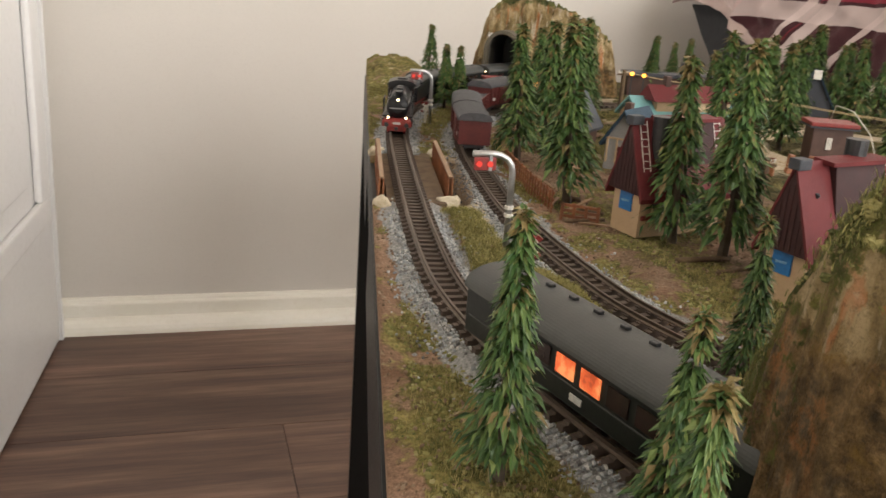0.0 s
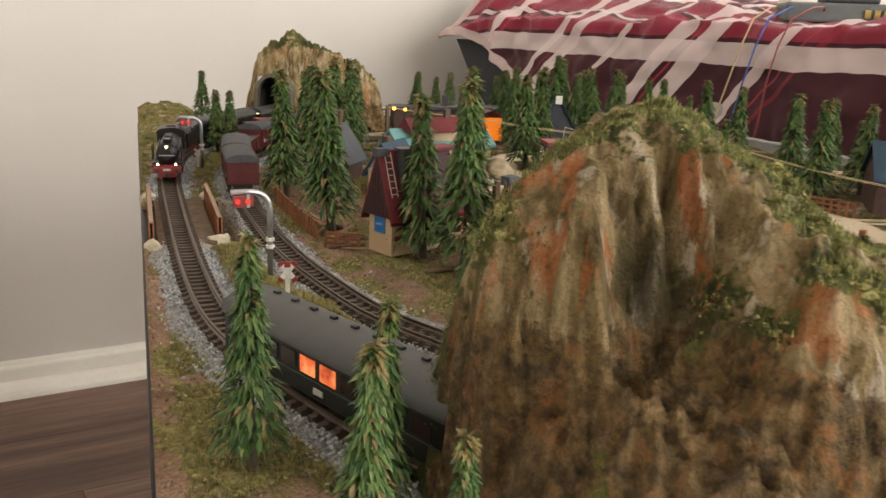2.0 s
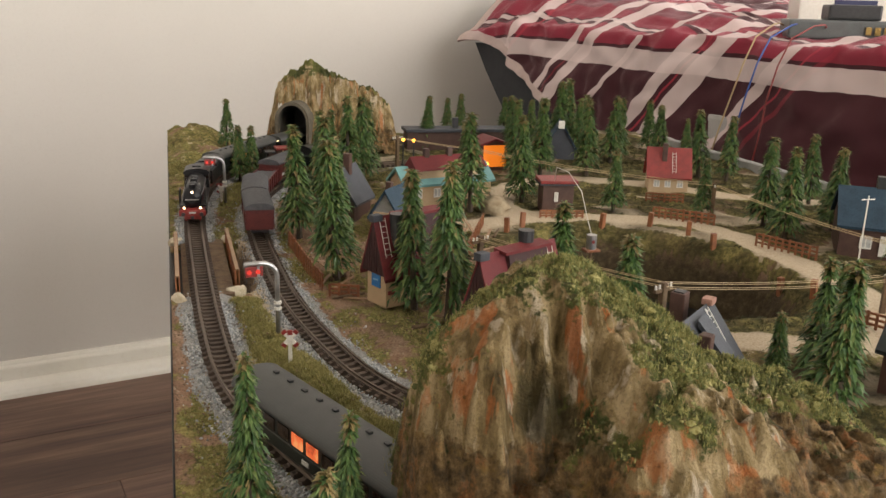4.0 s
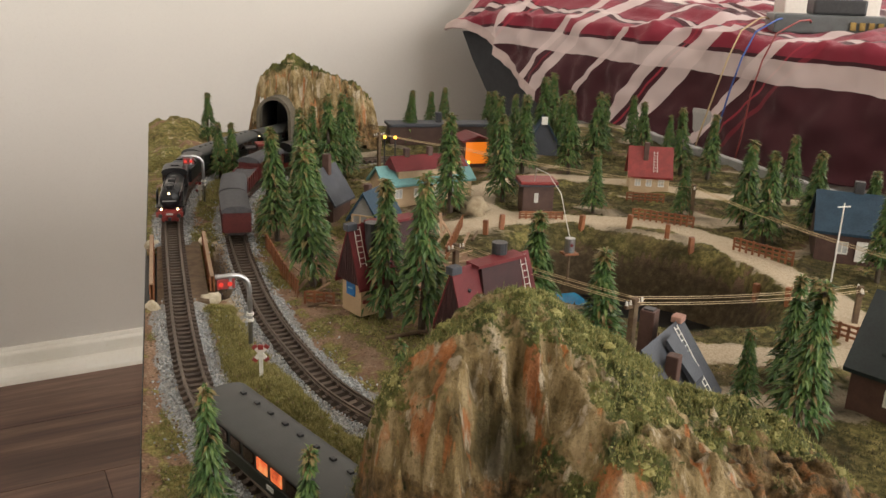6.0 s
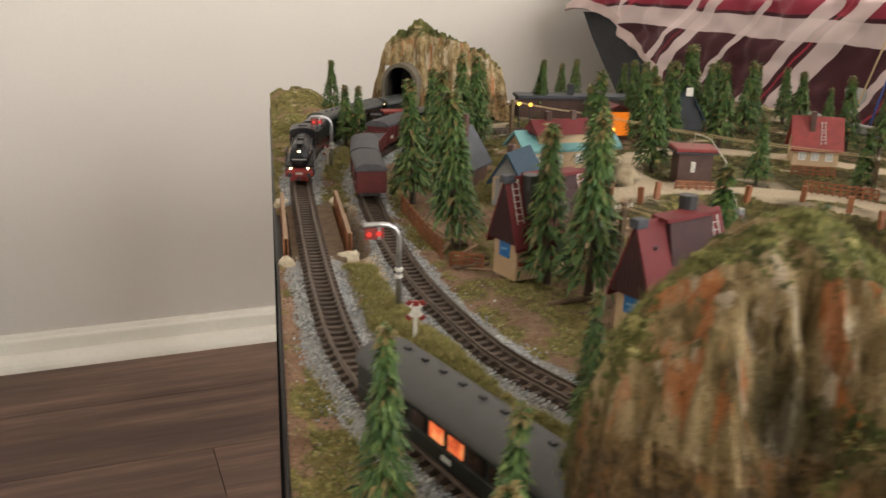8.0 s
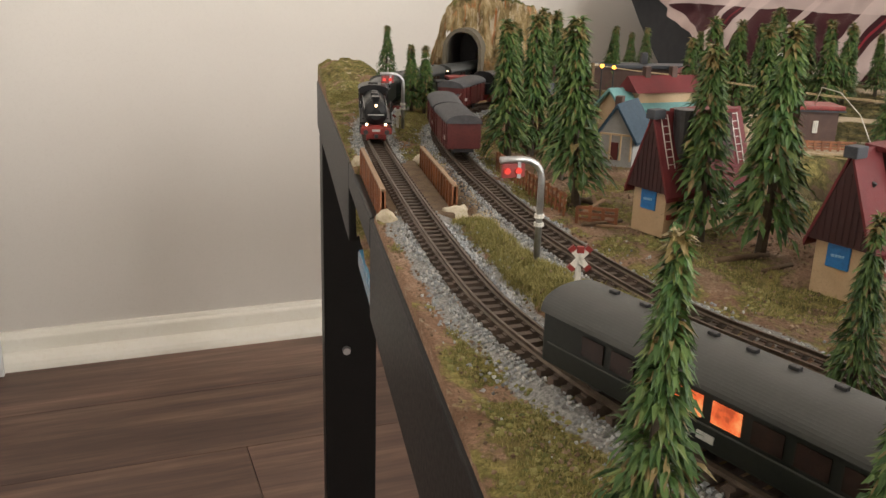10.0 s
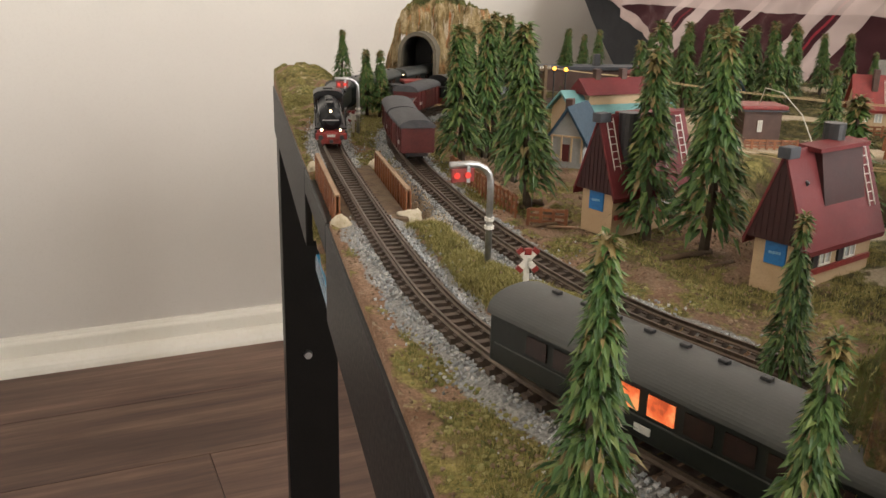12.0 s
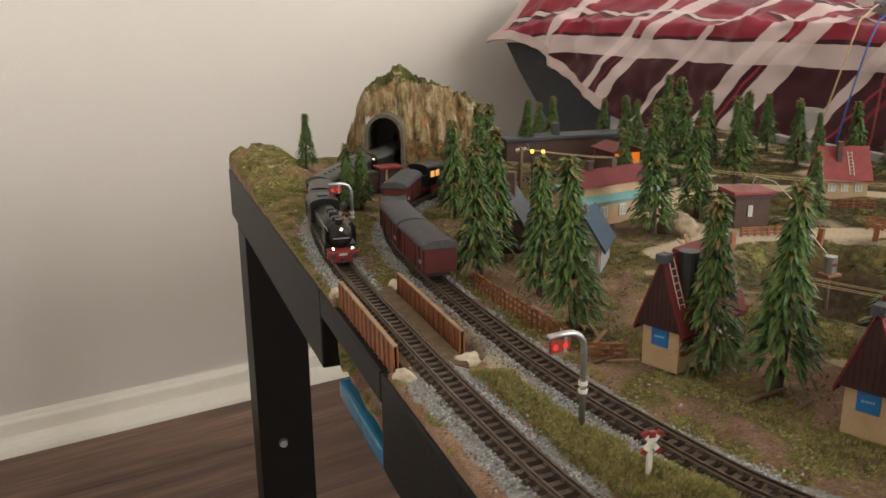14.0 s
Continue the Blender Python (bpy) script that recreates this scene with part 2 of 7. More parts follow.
def rock_material(name, run=(170, 110, 14), rusty=0.9):
    """Painted plaster rock: brown, grey, cream and rust streaks run down the faces, moss lies on the flatter ground."""
    m, nt, bs = nodes_of(name)
    geo = nt.nodes.new("ShaderNodeNewGeometry")
    shift = nt.nodes.new("ShaderNodeVectorMath")
    shift.operation = "MULTIPLY_ADD"
    nt.links.new(add_noise(nt, 60, 3), shift.inputs[0])
    shift.inputs[1].default_value = (0.005, 0.005, 0.0)
    nt.links.new(geo.outputs["Position"], shift.inputs[2])
    streak = add_noise(nt, 1.0, 6, 0.62, vec=shift.outputs[0], stretch=run)
    pale = add_noise(nt, 1.0, 5, 0.6, vec=shift.outputs[0], stretch=(210, 140, 22))
    rust = add_noise(nt, 1.0, 4, 0.55, vec=shift.outputs[0], stretch=(190, 130, 17))
    blot, mid, fine = add_noise(nt, 70, 5), add_noise(nt, 320, 5, 0.65), add_noise(nt, 1100, 5, 0.72)
    col = ramp(nt, streak, [(0.31, (0.060, 0.042, 0.016)), (0.40, (0.185, 0.132, 0.056)), (0.50, (0.345, 0.250, 0.117)), (0.62, (0.56, 0.43, 0.24))])
    col = mixc(nt, ramp(nt, pale, [(0.55, (0, 0, 0)), (0.62, (0.85, 0.85, 0.85))]), col, (0.68, 0.57, 0.41))
    col = mixc(nt, ramp(nt, rust, [(0.575, (0, 0, 0)), (0.64, (rusty, rusty, rusty))]), col, (0.55, 0.195, 0.060))
    at = nt.nodes.new("ShaderNodeAttribute")
    at.attribute_name = "zone"
    sep = nt.nodes.new("ShaderNodeSeparateColor")
    nt.links.new(at.outputs["Color"], sep.inputs[0])
    fleck = mathn(nt, "MULTIPLY_ADD", mid, 2.4, -1.2)
    run_ = mathn(nt, "MULTIPLY_ADD", rust, 7.0, -3.65)
    brush = ramp(nt, mathn(nt, "ADD", mathn(nt, "MULTIPLY", sep.outputs[2], -0.8), run_), [(0.52, (0, 0, 0)), (0.95, (0.9, 0.9, 0.9))])
    col = mixc(nt, brush, col, ramp(nt, streak, [(0.38, (0.40, 0.135, 0.040)), (0.52, (0.56, 0.24, 0.095)), (0.64, (0.66, 0.45, 0.27))]))
    stain = ramp(nt, mathn(nt, "ADD", sep.outputs[2], mathn(nt, "MULTIPLY", fleck, 0.6)), [(0.2, (0, 0, 0)), (0.7, (0.8, 0.8, 0.8))])
    col = mixc(nt, stain, col, ramp(nt, mid, [(0.35, (0.030, 0.028, 0.012)), (0.6, (0.105, 0.088, 0.040))]))
    low = ramp(nt, add_noise(nt, 210, 6, 0.68), [(0.33, (0.028, 0.018, 0.009)), (0.43, (0.110, 0.069, 0.030)), (0.53, (0.220, 0.138, 0.058)), (0.65, (0.43, 0.29, 0.14))])
    low = mixc(nt, ramp(nt, add_noise(nt, 105, 6, 0.7), [(0.545, (0, 0, 0)), (0.64, (0.85, 0.85, 0.85))]), low, (0.40, 0.135, 0.038))
    low = mixc(nt, ramp(nt, add_noise(nt, 75, 5, 0.6, stretch=(1, 1, 1.3)), [(0.60, (0, 0, 0)), (0.68, (0.7, 0.7, 0.7))]), low, (0.33, 0.205, 0.05))
    col = mixc(nt, ramp(nt, mathn(nt, "ADD", sep.outputs[0], mathn(nt, "MULTIPLY_ADD", mid, 1.2, -0.6)), [(0.4, (0, 0, 0)), (0.6, (0.85, 0.85, 0.85))]), col, low)
    col = mixc(nt, ramp(nt, fine, [(0.52, (0, 0, 0)), (0.72, (0.65, 0.65, 0.65))]), col, (0.075, 0.055, 0.035))
    moss = ramp(nt, blot, [(0.34, (0.026, 0.048, 0.013)), (0.46, (0.070, 0.095, 0.024)), (0.55, (0.155, 0.165, 0.042)), (0.66, (0.33, 0.30, 0.090))])
    moss = mixc(nt, ramp(nt, fine, [(0.42, (0, 0, 0)), (0.72, (1, 1, 1))]), moss, (0.15, 0.115, 0.05))
    k = ramp(nt, mathn(nt, "ADD", sep.outputs[1], mathn(nt, "MULTIPLY_ADD", mid, 1.9, -0.9)), [(0.4, (0, 0, 0)), (0.6, (1, 1, 1))])
    col = mixc(nt, k, col, moss)
    nt.links.new(col, bs.inputs["Base Color"])
    bs.inputs["Roughness"].default_value = 0.75
    bs.inputs["Specular IOR Level"].default_value = 0.15
    bumped(nt, bs, mathn(nt, "ADD", mathn(nt, "ADD", fine, mathn(nt, "MULTIPLY", mid, 1.5)), mathn(nt, "MULTIPLY", streak, 2.5)), 1.0, 0.0030)
    return m


def floor_material(name):
    m, nt, bs = nodes_of(name)
    oi = nt.nodes.new("ShaderNodeObjectInfo")
    tc = nt.nodes.new("ShaderNodeTexCoord")
    comb = nt.nodes.new("ShaderNodeVectorMath")
    comb.operation = "ADD"
    nt.links.new(tc.outputs["Object"], comb.inputs[0])
    nt.links.new(mathn(nt, "MULTIPLY", oi.outputs["Random"], 37.0), comb.inputs[1])
    grain = add_noise(nt, 1.0, 8, 0.65, vec=comb.outputs[0], stretch=(2.2, 26, 26))
    fine = add_noise(nt, 1.0, 6, 0.7, vec=comb.outputs[0], stretch=(9, 220, 220))
    col = ramp(nt, grain, [(0.3, (0.066, 0.036, 0.027)), (0.5, (0.150, 0.086, 0.062)), (0.68, (0.275, 0.170, 0.122))])
    col = mixc(nt, ramp(nt, fine, [(0.45, (0, 0, 0)), (0.75, (0.7, 0.7, 0.7))]), col, (0.070, 0.043, 0.035))
    hs = nt.nodes.new("ShaderNodeHueSaturation")
    nt.links.new(mathn(nt, "MULTIPLY_ADD", oi.outputs["Random"], 0.35, 0.82), hs.inputs["Value"])
    nt.links.new(col, hs.inputs["Color"])
    nt.links.new(hs.outputs[0], bs.inputs["Base Color"])
    bs.inputs["Roughness"].default_value = 0.5
    bumped(nt, bs, fine, 0.15, 0.0004)
    return m


def plaid_material(name):
    """Maroon blanket with cream and red bands, woven both ways, by the cloth's own coordinates in metres."""
    m, nt, bs = nodes_of(name)
    uv = nt.nodes.new("ShaderNodeUVMap")
    uv.uv_map = "cloth"
    sep = nt.nodes.new("ShaderNodeSeparateXYZ")
    nt.links.new(uv.outputs[0], sep.inputs[0])
    wob = add_noise(nt, 14, 2)

    def bands(sock, period, offset, stops):
        x = mathn(nt, "FRACT", mathn(nt, "MULTIPLY_ADD", mathn(nt, "MULTIPLY_ADD", wob, 0.012, sock), 1 / period, offset))
        r = ramp(nt, x, stops)
        r.node.color_ramp.interpolation = "CONSTANT"
        return r

    K, W, H = (0, 0, 0), (1, 1, 1), (0.45, 0.45, 0.45)
    # one repeat of the weave, in metres of cloth
    along = bands(sep.outputs[0], 1.0, 0.0, [(0.0, K), (0.282, W), (0.308, K), (0.455, W), (0.475, K), (0.500, W), (0.525, K), (0.600, W), (0.610, K),
                                             (0.700, W), (0.728, K), (0.750, W), (0.782, K), (0.865, W), (0.884, K)])
    red_a = bands(sep.outputs[0], 1.0, 0.0, [(0.0, K), (0.316, W), (0.321, K), (0.485, H), (0.490, K), (0.737, W), (0.741, K), (0.905, W), (0.910, K), (0.925, H), (0.930, K)])
    across = bands(sep.outputs[1], 0.62, 0.0, [(0.0, K), (0.256, W), (0.298, K), (0.390, W), (0.402, K), (0.57, W), (0.60, K), (0.675, W), (0.69, K), (0.86, W), (0.90, K)])
    red_c = bands(sep.outputs[1], 0.62, 0.0, [(0.0, K), (0.305, W), (0.375, K), (0.404, W), (0.455, H), (0.52, K), (0.602, W), (0.665, K), (0.70, H), (0.78, W), (0.85, K)])
    n = add_noise(nt, 900, 3)
    base = mixc(nt, add_noise(nt, 10), (0.038, 0.006, 0.010), (0.064, 0.010, 0.016))
    col = mixc(nt, mathn(nt, "MULTIPLY", red_c, 0.7), base, (0.33, 0.026, 0.055))
    col = mixc(nt, mathn(nt, "MULTIPLY", red_a, 0.7), col, (0.42, 0.035, 0.06))
    col = mixc(nt, mathn(nt, "MULTIPLY", along, 0.86), col, (0.68, 0.56, 0.54))
    col = mixc(nt, mathn(nt, "MULTIPLY", across, 0.8), col, (0.70, 0.58, 0.56))
    nt.links.new(col, bs.inputs["Base Color"])
    bs.inputs["Roughness"].default_value = 0.9
    bs.inputs["Sheen Weight"].default_value = 0.24               # brushed fleece
    bs.inputs["Sheen Roughness"].default_value = 0.35
    bs.inputs["Sheen Tint"].default_value = (1.0, 0.82, 0.84, 1)
    bumped(nt, bs, n, 0.5, 0.0015)
    return m


M_GROUND = scenery_material("model_landscape")
M_ROCK = rock_material("painted_rock")
M_FARROCK = rock_material("dull_painted_rock", (130, 120, 45), 0.3)
M_FLOOR = floor_material("dark_laminate")
M_PLAID = plaid_material("plaid_blanket")

# ---- mesh helpers ----


def thing(name, label, category, m=None, group="", kind=""):
    ob = new(name)
    ob.empty_display_size = 0.01
    if m is not None:
        ob.matrix_world = m
    return tagged(ob, label, category, group, kind)


def mesh_ob(name, bm, material, smooth=False):
    me = bpy.data.meshes.new(name)
    bm.to_mesh(me)
    bm.free()
    for mt in material if isinstance(material, (list, tuple)) else [material]:
        me.materials.append(mt)
    if smooth:
        me.polygons.foreach_set("use_smooth", [True] * len(me.polygons))
    return new(name, me)


def part(name, bm, material, parent, label="", smooth=False):
    ob = mesh_ob(name, bm, material, smooth)
    ob.parent = parent
    if label:
        ob["label"] = label
    return ob


def box(bm, x0, y0, z0, x1, y1, z1, bevel=0.0, m=None, mi=0):
    r = bmesh.ops.create_cube(bm, size=1.0)
    vs = r["verts"]
    bmesh.ops.scale(bm, vec=(x1 - x0, y1 - y0, z1 - z0), verts=vs)
    bmesh.ops.translate(bm, vec=((x0 + x1) / 2, (y0 + y1) / 2, (z0 + z1) / 2), verts=vs)
    fs = {f for v in vs for f in v.link_faces}
    if bevel:
        es = {e for v in vs for e in v.link_edges}
        out = bmesh.ops.bevel(bm, geom=list(es), offset=bevel, segments=2, affect="EDGES", profile=0.6)
        fs = set(out["faces"]) | {f for f in fs if f.is_valid}
        vs = list({v for f in fs for v in f.verts} | {v for v in vs if v.is_valid})
    for f in fs:
        if f.is_valid:
            f.material_index = mi
    if m is not None:
        bmesh.ops.transform(bm, matrix=m, verts=vs)
    return vs


def new_box(*a, **k):
    bm = bmesh.new()
    box(bm, *a, **k)
    return bm


def cyl(bm, r0, r1, p0, p1, seg=10, cap=True):
    p0, p1 = Vector(p0), Vector(p1)
    d = p1 - p0
    rot = d.to_track_quat("Z", "Y").to_matrix().to_4x4()
    r = bmesh.ops.create_cone(bm, cap_ends=cap, segments=seg, radius1=r0, radius2=r1, depth=d.length,
                              matrix=Matrix.Translation((p0 + p1) / 2) @ rot)
    return r["verts"]


def new_cyl(*a, **k):
    bm = bmesh.new()
    cyl(bm, *a, **k)
    return bm


def prism(bm, outline, d0, d1, axis="y"):
    """An outline of (across, z) points pulled from d0 to d1 along y (or x)."""
    f = (lambda a, d, z: (a, d, z)) if axis == "y" else (lambda a, d, z: (d, a, z))
    r0 = [bm.verts.new(f(a, d0, z)) for a, z in outline]
    r1 = [bm.verts.new(f(a, d1, z)) for a, z in outline]
    n = len(outline)
    faces = [bm.faces.new(r0), bm.faces.new(r1[::-1])]
    for i in range(n):
        faces.append(bm.faces.new((r0[i], r1[i], r1[(i + 1) % n], r0[(i + 1) % n])))
    bmesh.ops.recalc_face_normals(bm, faces=faces)
    return bm


def tube(bm, pts, r, seg=6):
    """A round rod along a line of points."""
    pts = [Vector(p) for p in pts]
    rings = []
    for i, p in enumerate(pts):
        d = (pts[min(i + 1, len(pts) - 1)] - pts[max(i - 1, 0)]).normalized()
        a = d.orthogonal().normalized() if not rings else (rings[-1][1] - rings[-1][1].dot(d) * d).normalized()
        b = d.cross(a)
        rings.append(([bm.verts.new(p + r * (math.cos(k * math.tau / seg) * a + math.sin(k * math.tau / seg) * b)) for k in range(seg)], a))
    for (q, _), (w, _) in zip(rings, rings[1:]):
        for k in range(seg):
            bm.faces.new((q[k], q[(k + 1) % seg], w[(k + 1) % seg], w[k]))
    bm.faces.new(rings[0][0][::-1])
    bm.faces.new(rings[-1][0])
    return bm


def spline(ctrl, step=0.002):
    """A smooth line through plan points, at even steps: [(x, y, heading)]."""
    P = [Vector((*p, 0)) for p in ctrl]
    P = [2 * P[0] - P[1]] + P + [2 * P[-1] - P[-2]]
    fine = []
    for i in range(1, len(P) - 2):
        for k in range(40):
            t = k / 40
            fine.append(0.5 * (2 * P[i] + (P[i + 1] - P[i - 1]) * t + (2 * P[i - 1] - 5 * P[i] + 4 * P[i + 1] - P[i + 2]) * t * t
                               + (3 * P[i] - P[i - 1] - 3 * P[i + 1] + P[i + 2]) * t ** 3))
    fine.append(P[-2])
    L = np.concatenate([[0], np.cumsum([(b - a).length for a, b in zip(fine, fine[1:])])])
    s = np.arange(0, L[-1], step)
    x, y = np.interp(s, L, [p.x for p in fine]), np.interp(s, L, [p.y for p in fine])
    return s, x, y, np.arctan2(np.gradient(y), np.gradient(x))


def nz(x, y, s, seed=0.0):
    return noise.noise((x * s, y * s, seed))


def smooth(a, b, v):
    t = min(max((v - a) / (b - a), 0.0), 1.0)
    return t * t * (3 - 2 * t)

# ---- the room ----
T_W = 0.12


def wall(name, boxes, label, m=ROOM):
    bm = bmesh.new()
    for b in boxes:
        box(bm, *b)
    ob = mesh_ob(name, bm, M_WALL)
    ob.matrix_world = m
    return tagged(ob, label, "wall", kind="structure")


wall("wall_north", [(-T_W, 0, 0, ROOM_W + T_W, T_W, ROOM_H)], "plain warm white painted plaster wall behind the table")
wall("wall_south", [(-0.45, -ROOM_D - T_W, 0, SWIN_U0, -ROOM_D, ROOM_H), (SWIN_U1, -ROOM_D - T_W, 0, ROOM_W + T_W, -ROOM_D, ROOM_H),
                    (SWIN_U0, -ROOM_D - T_W, 0, SWIN_U1, -ROOM_D, WIN_Z0), (SWIN_U0, -ROOM_D - T_W, WIN_Z1, SWIN_U1, -ROOM_D, ROOM_H)],
     "warm white painted wall with a window opening")
DOOR_V0, DOOR_V1, DOOR_H = -0.86, -0.045, 2.05
wall("wall_west", [(-T_W, -ROOM_D - 0.05, 0, 0, DOOR_V0 - 0.02, ROOM_H), (-T_W, DOOR_V1 + 0.02, 0, 0, 0, ROOM_H),
                   (-T_W, DOOR_V0 - 0.02, DOOR_H + 0.01, 0, DOOR_V1 + 0.02, ROOM_H)], "warm white painted wall with a door in it", WEST)
wall("wall_east", [(ROOM_W, -ROOM_D, 0, ROOM_W + T_W, WIN_V0, ROOM_H), (ROOM_W, WIN_V1, 0, ROOM_W + T_W, 0, ROOM_H),
                   (ROOM_W, WIN_V0, 0, ROOM_W + T_W, WIN_V1, WIN_Z0), (ROOM_W, WIN_V0, WIN_Z1, ROOM_W + T_W, WIN_V1, ROOM_H)],
     "warm white painted wall with a window opening")
ceiling = mesh_ob("ceiling", new_box(-0.45, -ROOM_D - T_W, ROOM_H, ROOM_W + T_W, T_W, ROOM_H + 0.1), M_CEIL)
ceiling.matrix_world = ROOM
tagged(ceiling, "plain white painted ceiling", "ceiling", kind="structure")

floor = mesh_ob("floor", new_box(-0.45, -ROOM_D - T_W, -0.06, ROOM_W + T_W, T_W, -0.008), M_BLACK)
floor.matrix_world = ROOM
tagged(floor, "dark brown wood laminate plank floor", "floor", kind="structure")
PLANK_W, PLANK_L = 0.19, 1.28
for row in range(21):
    off = (row * 0.47) % PLANK_L
    for k in range(-1, 4):
        u0 = -off + k * PLANK_L
        a, b = max(u0, -0.40), min(u0 + PLANK_L, ROOM_W)
        if b - a < 0.03:
            continue
        v1 = -row * PLANK_W
        bm = bmesh.new()
        box(bm, 0, 0, -0.008, b - a - 0.0012, -PLANK_W + 0.0012, 0.0)
        for f in bm.faces:
            f.normal_update()
        bmesh.ops.recalc_face_normals(bm, faces=bm.faces[:])
        pl = part("plank", bm, M_FLOOR, floor)
        pl.matrix_basis = pose(a, v1, 0)

# skirting: a tall board with a quarter round at its foot
sk = prism(bmesh.new(), [(0, 0.0), (-0.013, 0.0), (-0.013, 0.048), (-0.012, 0.0505), (-0.0080, 0.0530), (-0.0075, 0.0565), (-0.006, 0.0590), (0, 0.0595)], 0.0, ROOM_W, "x")
skirting = mesh_ob("baseboard", sk, M_WHITE)
skirting.matrix_world = ROOM
tagged(skirting, "cream white painted wooden skirting board", "baseboard", kind="structure")
part("quarter_round", prism(bmesh.new(), [(-0.0132, 0.0), (-0.031, 0.0), (-0.0305, 0.007), (-0.0285, 0.014), (-0.0245, 0.020), (-0.0195, 0.0245), (-0.0132, 0.0268)], 0.0, ROOM_W, "x"), M_WHITE, skirting)
sk2 = prism(bmesh.new(), [(0, 0.0), (0.015, 0.0), (0.015, 0.05), (0.008, 0.061), (0, 0.061)], -ROOM_D, DOOR_V0 - 0.07)
skirting2 = mesh_ob("baseboard", sk2, M_WHITE)
skirting2.matrix_world = WEST
tagged(skirting2, "cream white painted wooden skirting board", "baseboard", kind="structure")

# panelled door in the left wall
door = thing("door_1", "closed white painted panel door", "door", WEST, kind="structure")
part("door_leaf", new_box(-0.03, DOOR_V0 + 0.003, 0.006, 0.012, DOOR_V1 - 0.003, DOOR_H - 0.003, bevel=0.003), M_DOOR, door)
for z0, z1 in ((0.225, 0.84), (0.98, 1.92)):
    v0, v1 = DOOR_V0 + 0.075, DOOR_V1 - 0.070
    bm = bmesh.new()                                             # a proud moulding round a raised field
    for a0, b0, a1, b1 in ((v0, z0, v1, z0 + 0.040), (v0, z1 - 0.040, v1, z1), (v0, z0 + 0.040, v0 + 0.040, z1 - 0.040), (v1 - 0.040, z0 + 0.040, v1, z1 - 0.040)):
        box(bm, 0.0125, a0, b0, 0.024, a1, b1, bevel=0.005)
    part("panel_moulding", bm, M_DOOR, door)
    part("panel", new_box(0.0122, v0 + 0.075, z0 + 0.075, 0.0175, v1 - 0.075, z1 - 0.075, bevel=0.0025), M_DOOR, door)
bm = bmesh.new()
box(bm, 0.0, DOOR_V0 - 0.065, 0, 0.016, DOOR_V0 - 0.002, DOOR_H + 0.065, bevel=0.003)
box(bm, 0.0, DOOR_V1 + 0.002, 0, 0.016, -0.034, DOOR_H + 0.065, bevel=0.001)
box(bm, 0.0, DOOR_V0 - 0.002, DOOR_H + 0.002, 0.016, DOOR_V1 + 0.002, DOOR_H + 0.065, bevel=0.003)
part("door_frame", bm, M_DOOR, door)

# window in the right wall
window = thing("window_1", "unseen white framed window letting in daylight", "window", ROOM, kind="structure")
bm = bmesh.new()
for b in ((WIN_V0, WIN_Z0, WIN_V1, WIN_Z0 + 0.05), (WIN_V0, WIN_Z1 - 0.05, WIN_V1, WIN_Z1), (WIN_V0, WIN_Z0 + 0.05, WIN_V0 + 0.05, WIN_Z1 - 0.05),
          (WIN_V1 - 0.05, WIN_Z0 + 0.05, WIN_V1, WIN_Z1 - 0.05), ((WIN_V0 + WIN_V1) / 2 - 0.025, WIN_Z0 + 0.05, (WIN_V0 + WIN_V1) / 2 + 0.025, WIN_Z1 - 0.05)):
    box(bm, ROOM_W + 0.03, b[0], b[1], ROOM_W + 0.08, b[2], b[3])
part("window_frame", bm, M_DOOR, window)

# frame of the added, unseen window in the south wall
window = thing("assumed_window_2", "unseen white framed window letting in daylight", "window", ROOM, kind="structure")
bm = bmesh.new()
for b in ((SWIN_U0, WIN_Z0, SWIN_U1, WIN_Z0 + 0.05), (SWIN_U0, WIN_Z1 - 0.05, SWIN_U1, WIN_Z1), (SWIN_U0, WIN_Z0 + 0.05, SWIN_U0 + 0.05, WIN_Z1 - 0.05),
          (SWIN_U1 - 0.05, WIN_Z0 + 0.05, SWIN_U1, WIN_Z1 - 0.05), ((SWIN_U0 + SWIN_U1) / 2 - 0.025, WIN_Z0 + 0.05, (SWIN_U0 + SWIN_U1) / 2 + 0.025, WIN_Z1 - 0.05)):
    box(bm, b[0], -ROOM_D - 0.08, b[1], b[2], -ROOM_D - 0.03, b[3])
part("window_frame", bm, M_DOOR, window)

# ---- track plan ----
OUTER = spline([(0.150, 0.060), (0.112, 0.084), (0.088, 0.107), (0.071, 0.130), (0.0595, 0.153), (0.0470, 0.185), (0.0375, 0.215), (0.0300, 0.255), (0.0268, 0.31),
                (0.0255, 0.37), (0.0250, 0.44), (0.0252, 0.50), (0.0275, 0.55), (0.0345, 0.605), (0.048, 0.655), (0.070, 0.703), (0.099, 0.738), (0.122, 0.764), (0.143, 0.79)])
INNER = spline([(0.190, 0.118), (0.150, 0.140), (0.127, 0.163), (0.108, 0.187), (0.0985, 0.206), (0.087, 0.230), (0.0795, 0.255), (0.0705, 0.305), (0.066, 0.35),
                (0.0645, 0.39), (0.0637, 0.44), (0.065, 0.49), (0.0695, 0.545), (0.080, 0.59), (0.099, 0.632), (0.127, 0.665), (0.165, 0.69), (0.22, 0.705), (0.30, 0.71)])
Z0, VILLAGE, RAIL_TOP = 0.5257, 0.530, 0.5293
X0, X1, Y0, Y1 = 0.008, 0.560, -0.050, 0.890

TRK = np.concatenate([np.stack(OUTER[1:3], 1), np.stack(INNER[1:3], 1)])


def track_gap(x, y):
    return float(np.sqrt(((TRK - (x, y)) ** 2).sum(1).min()))


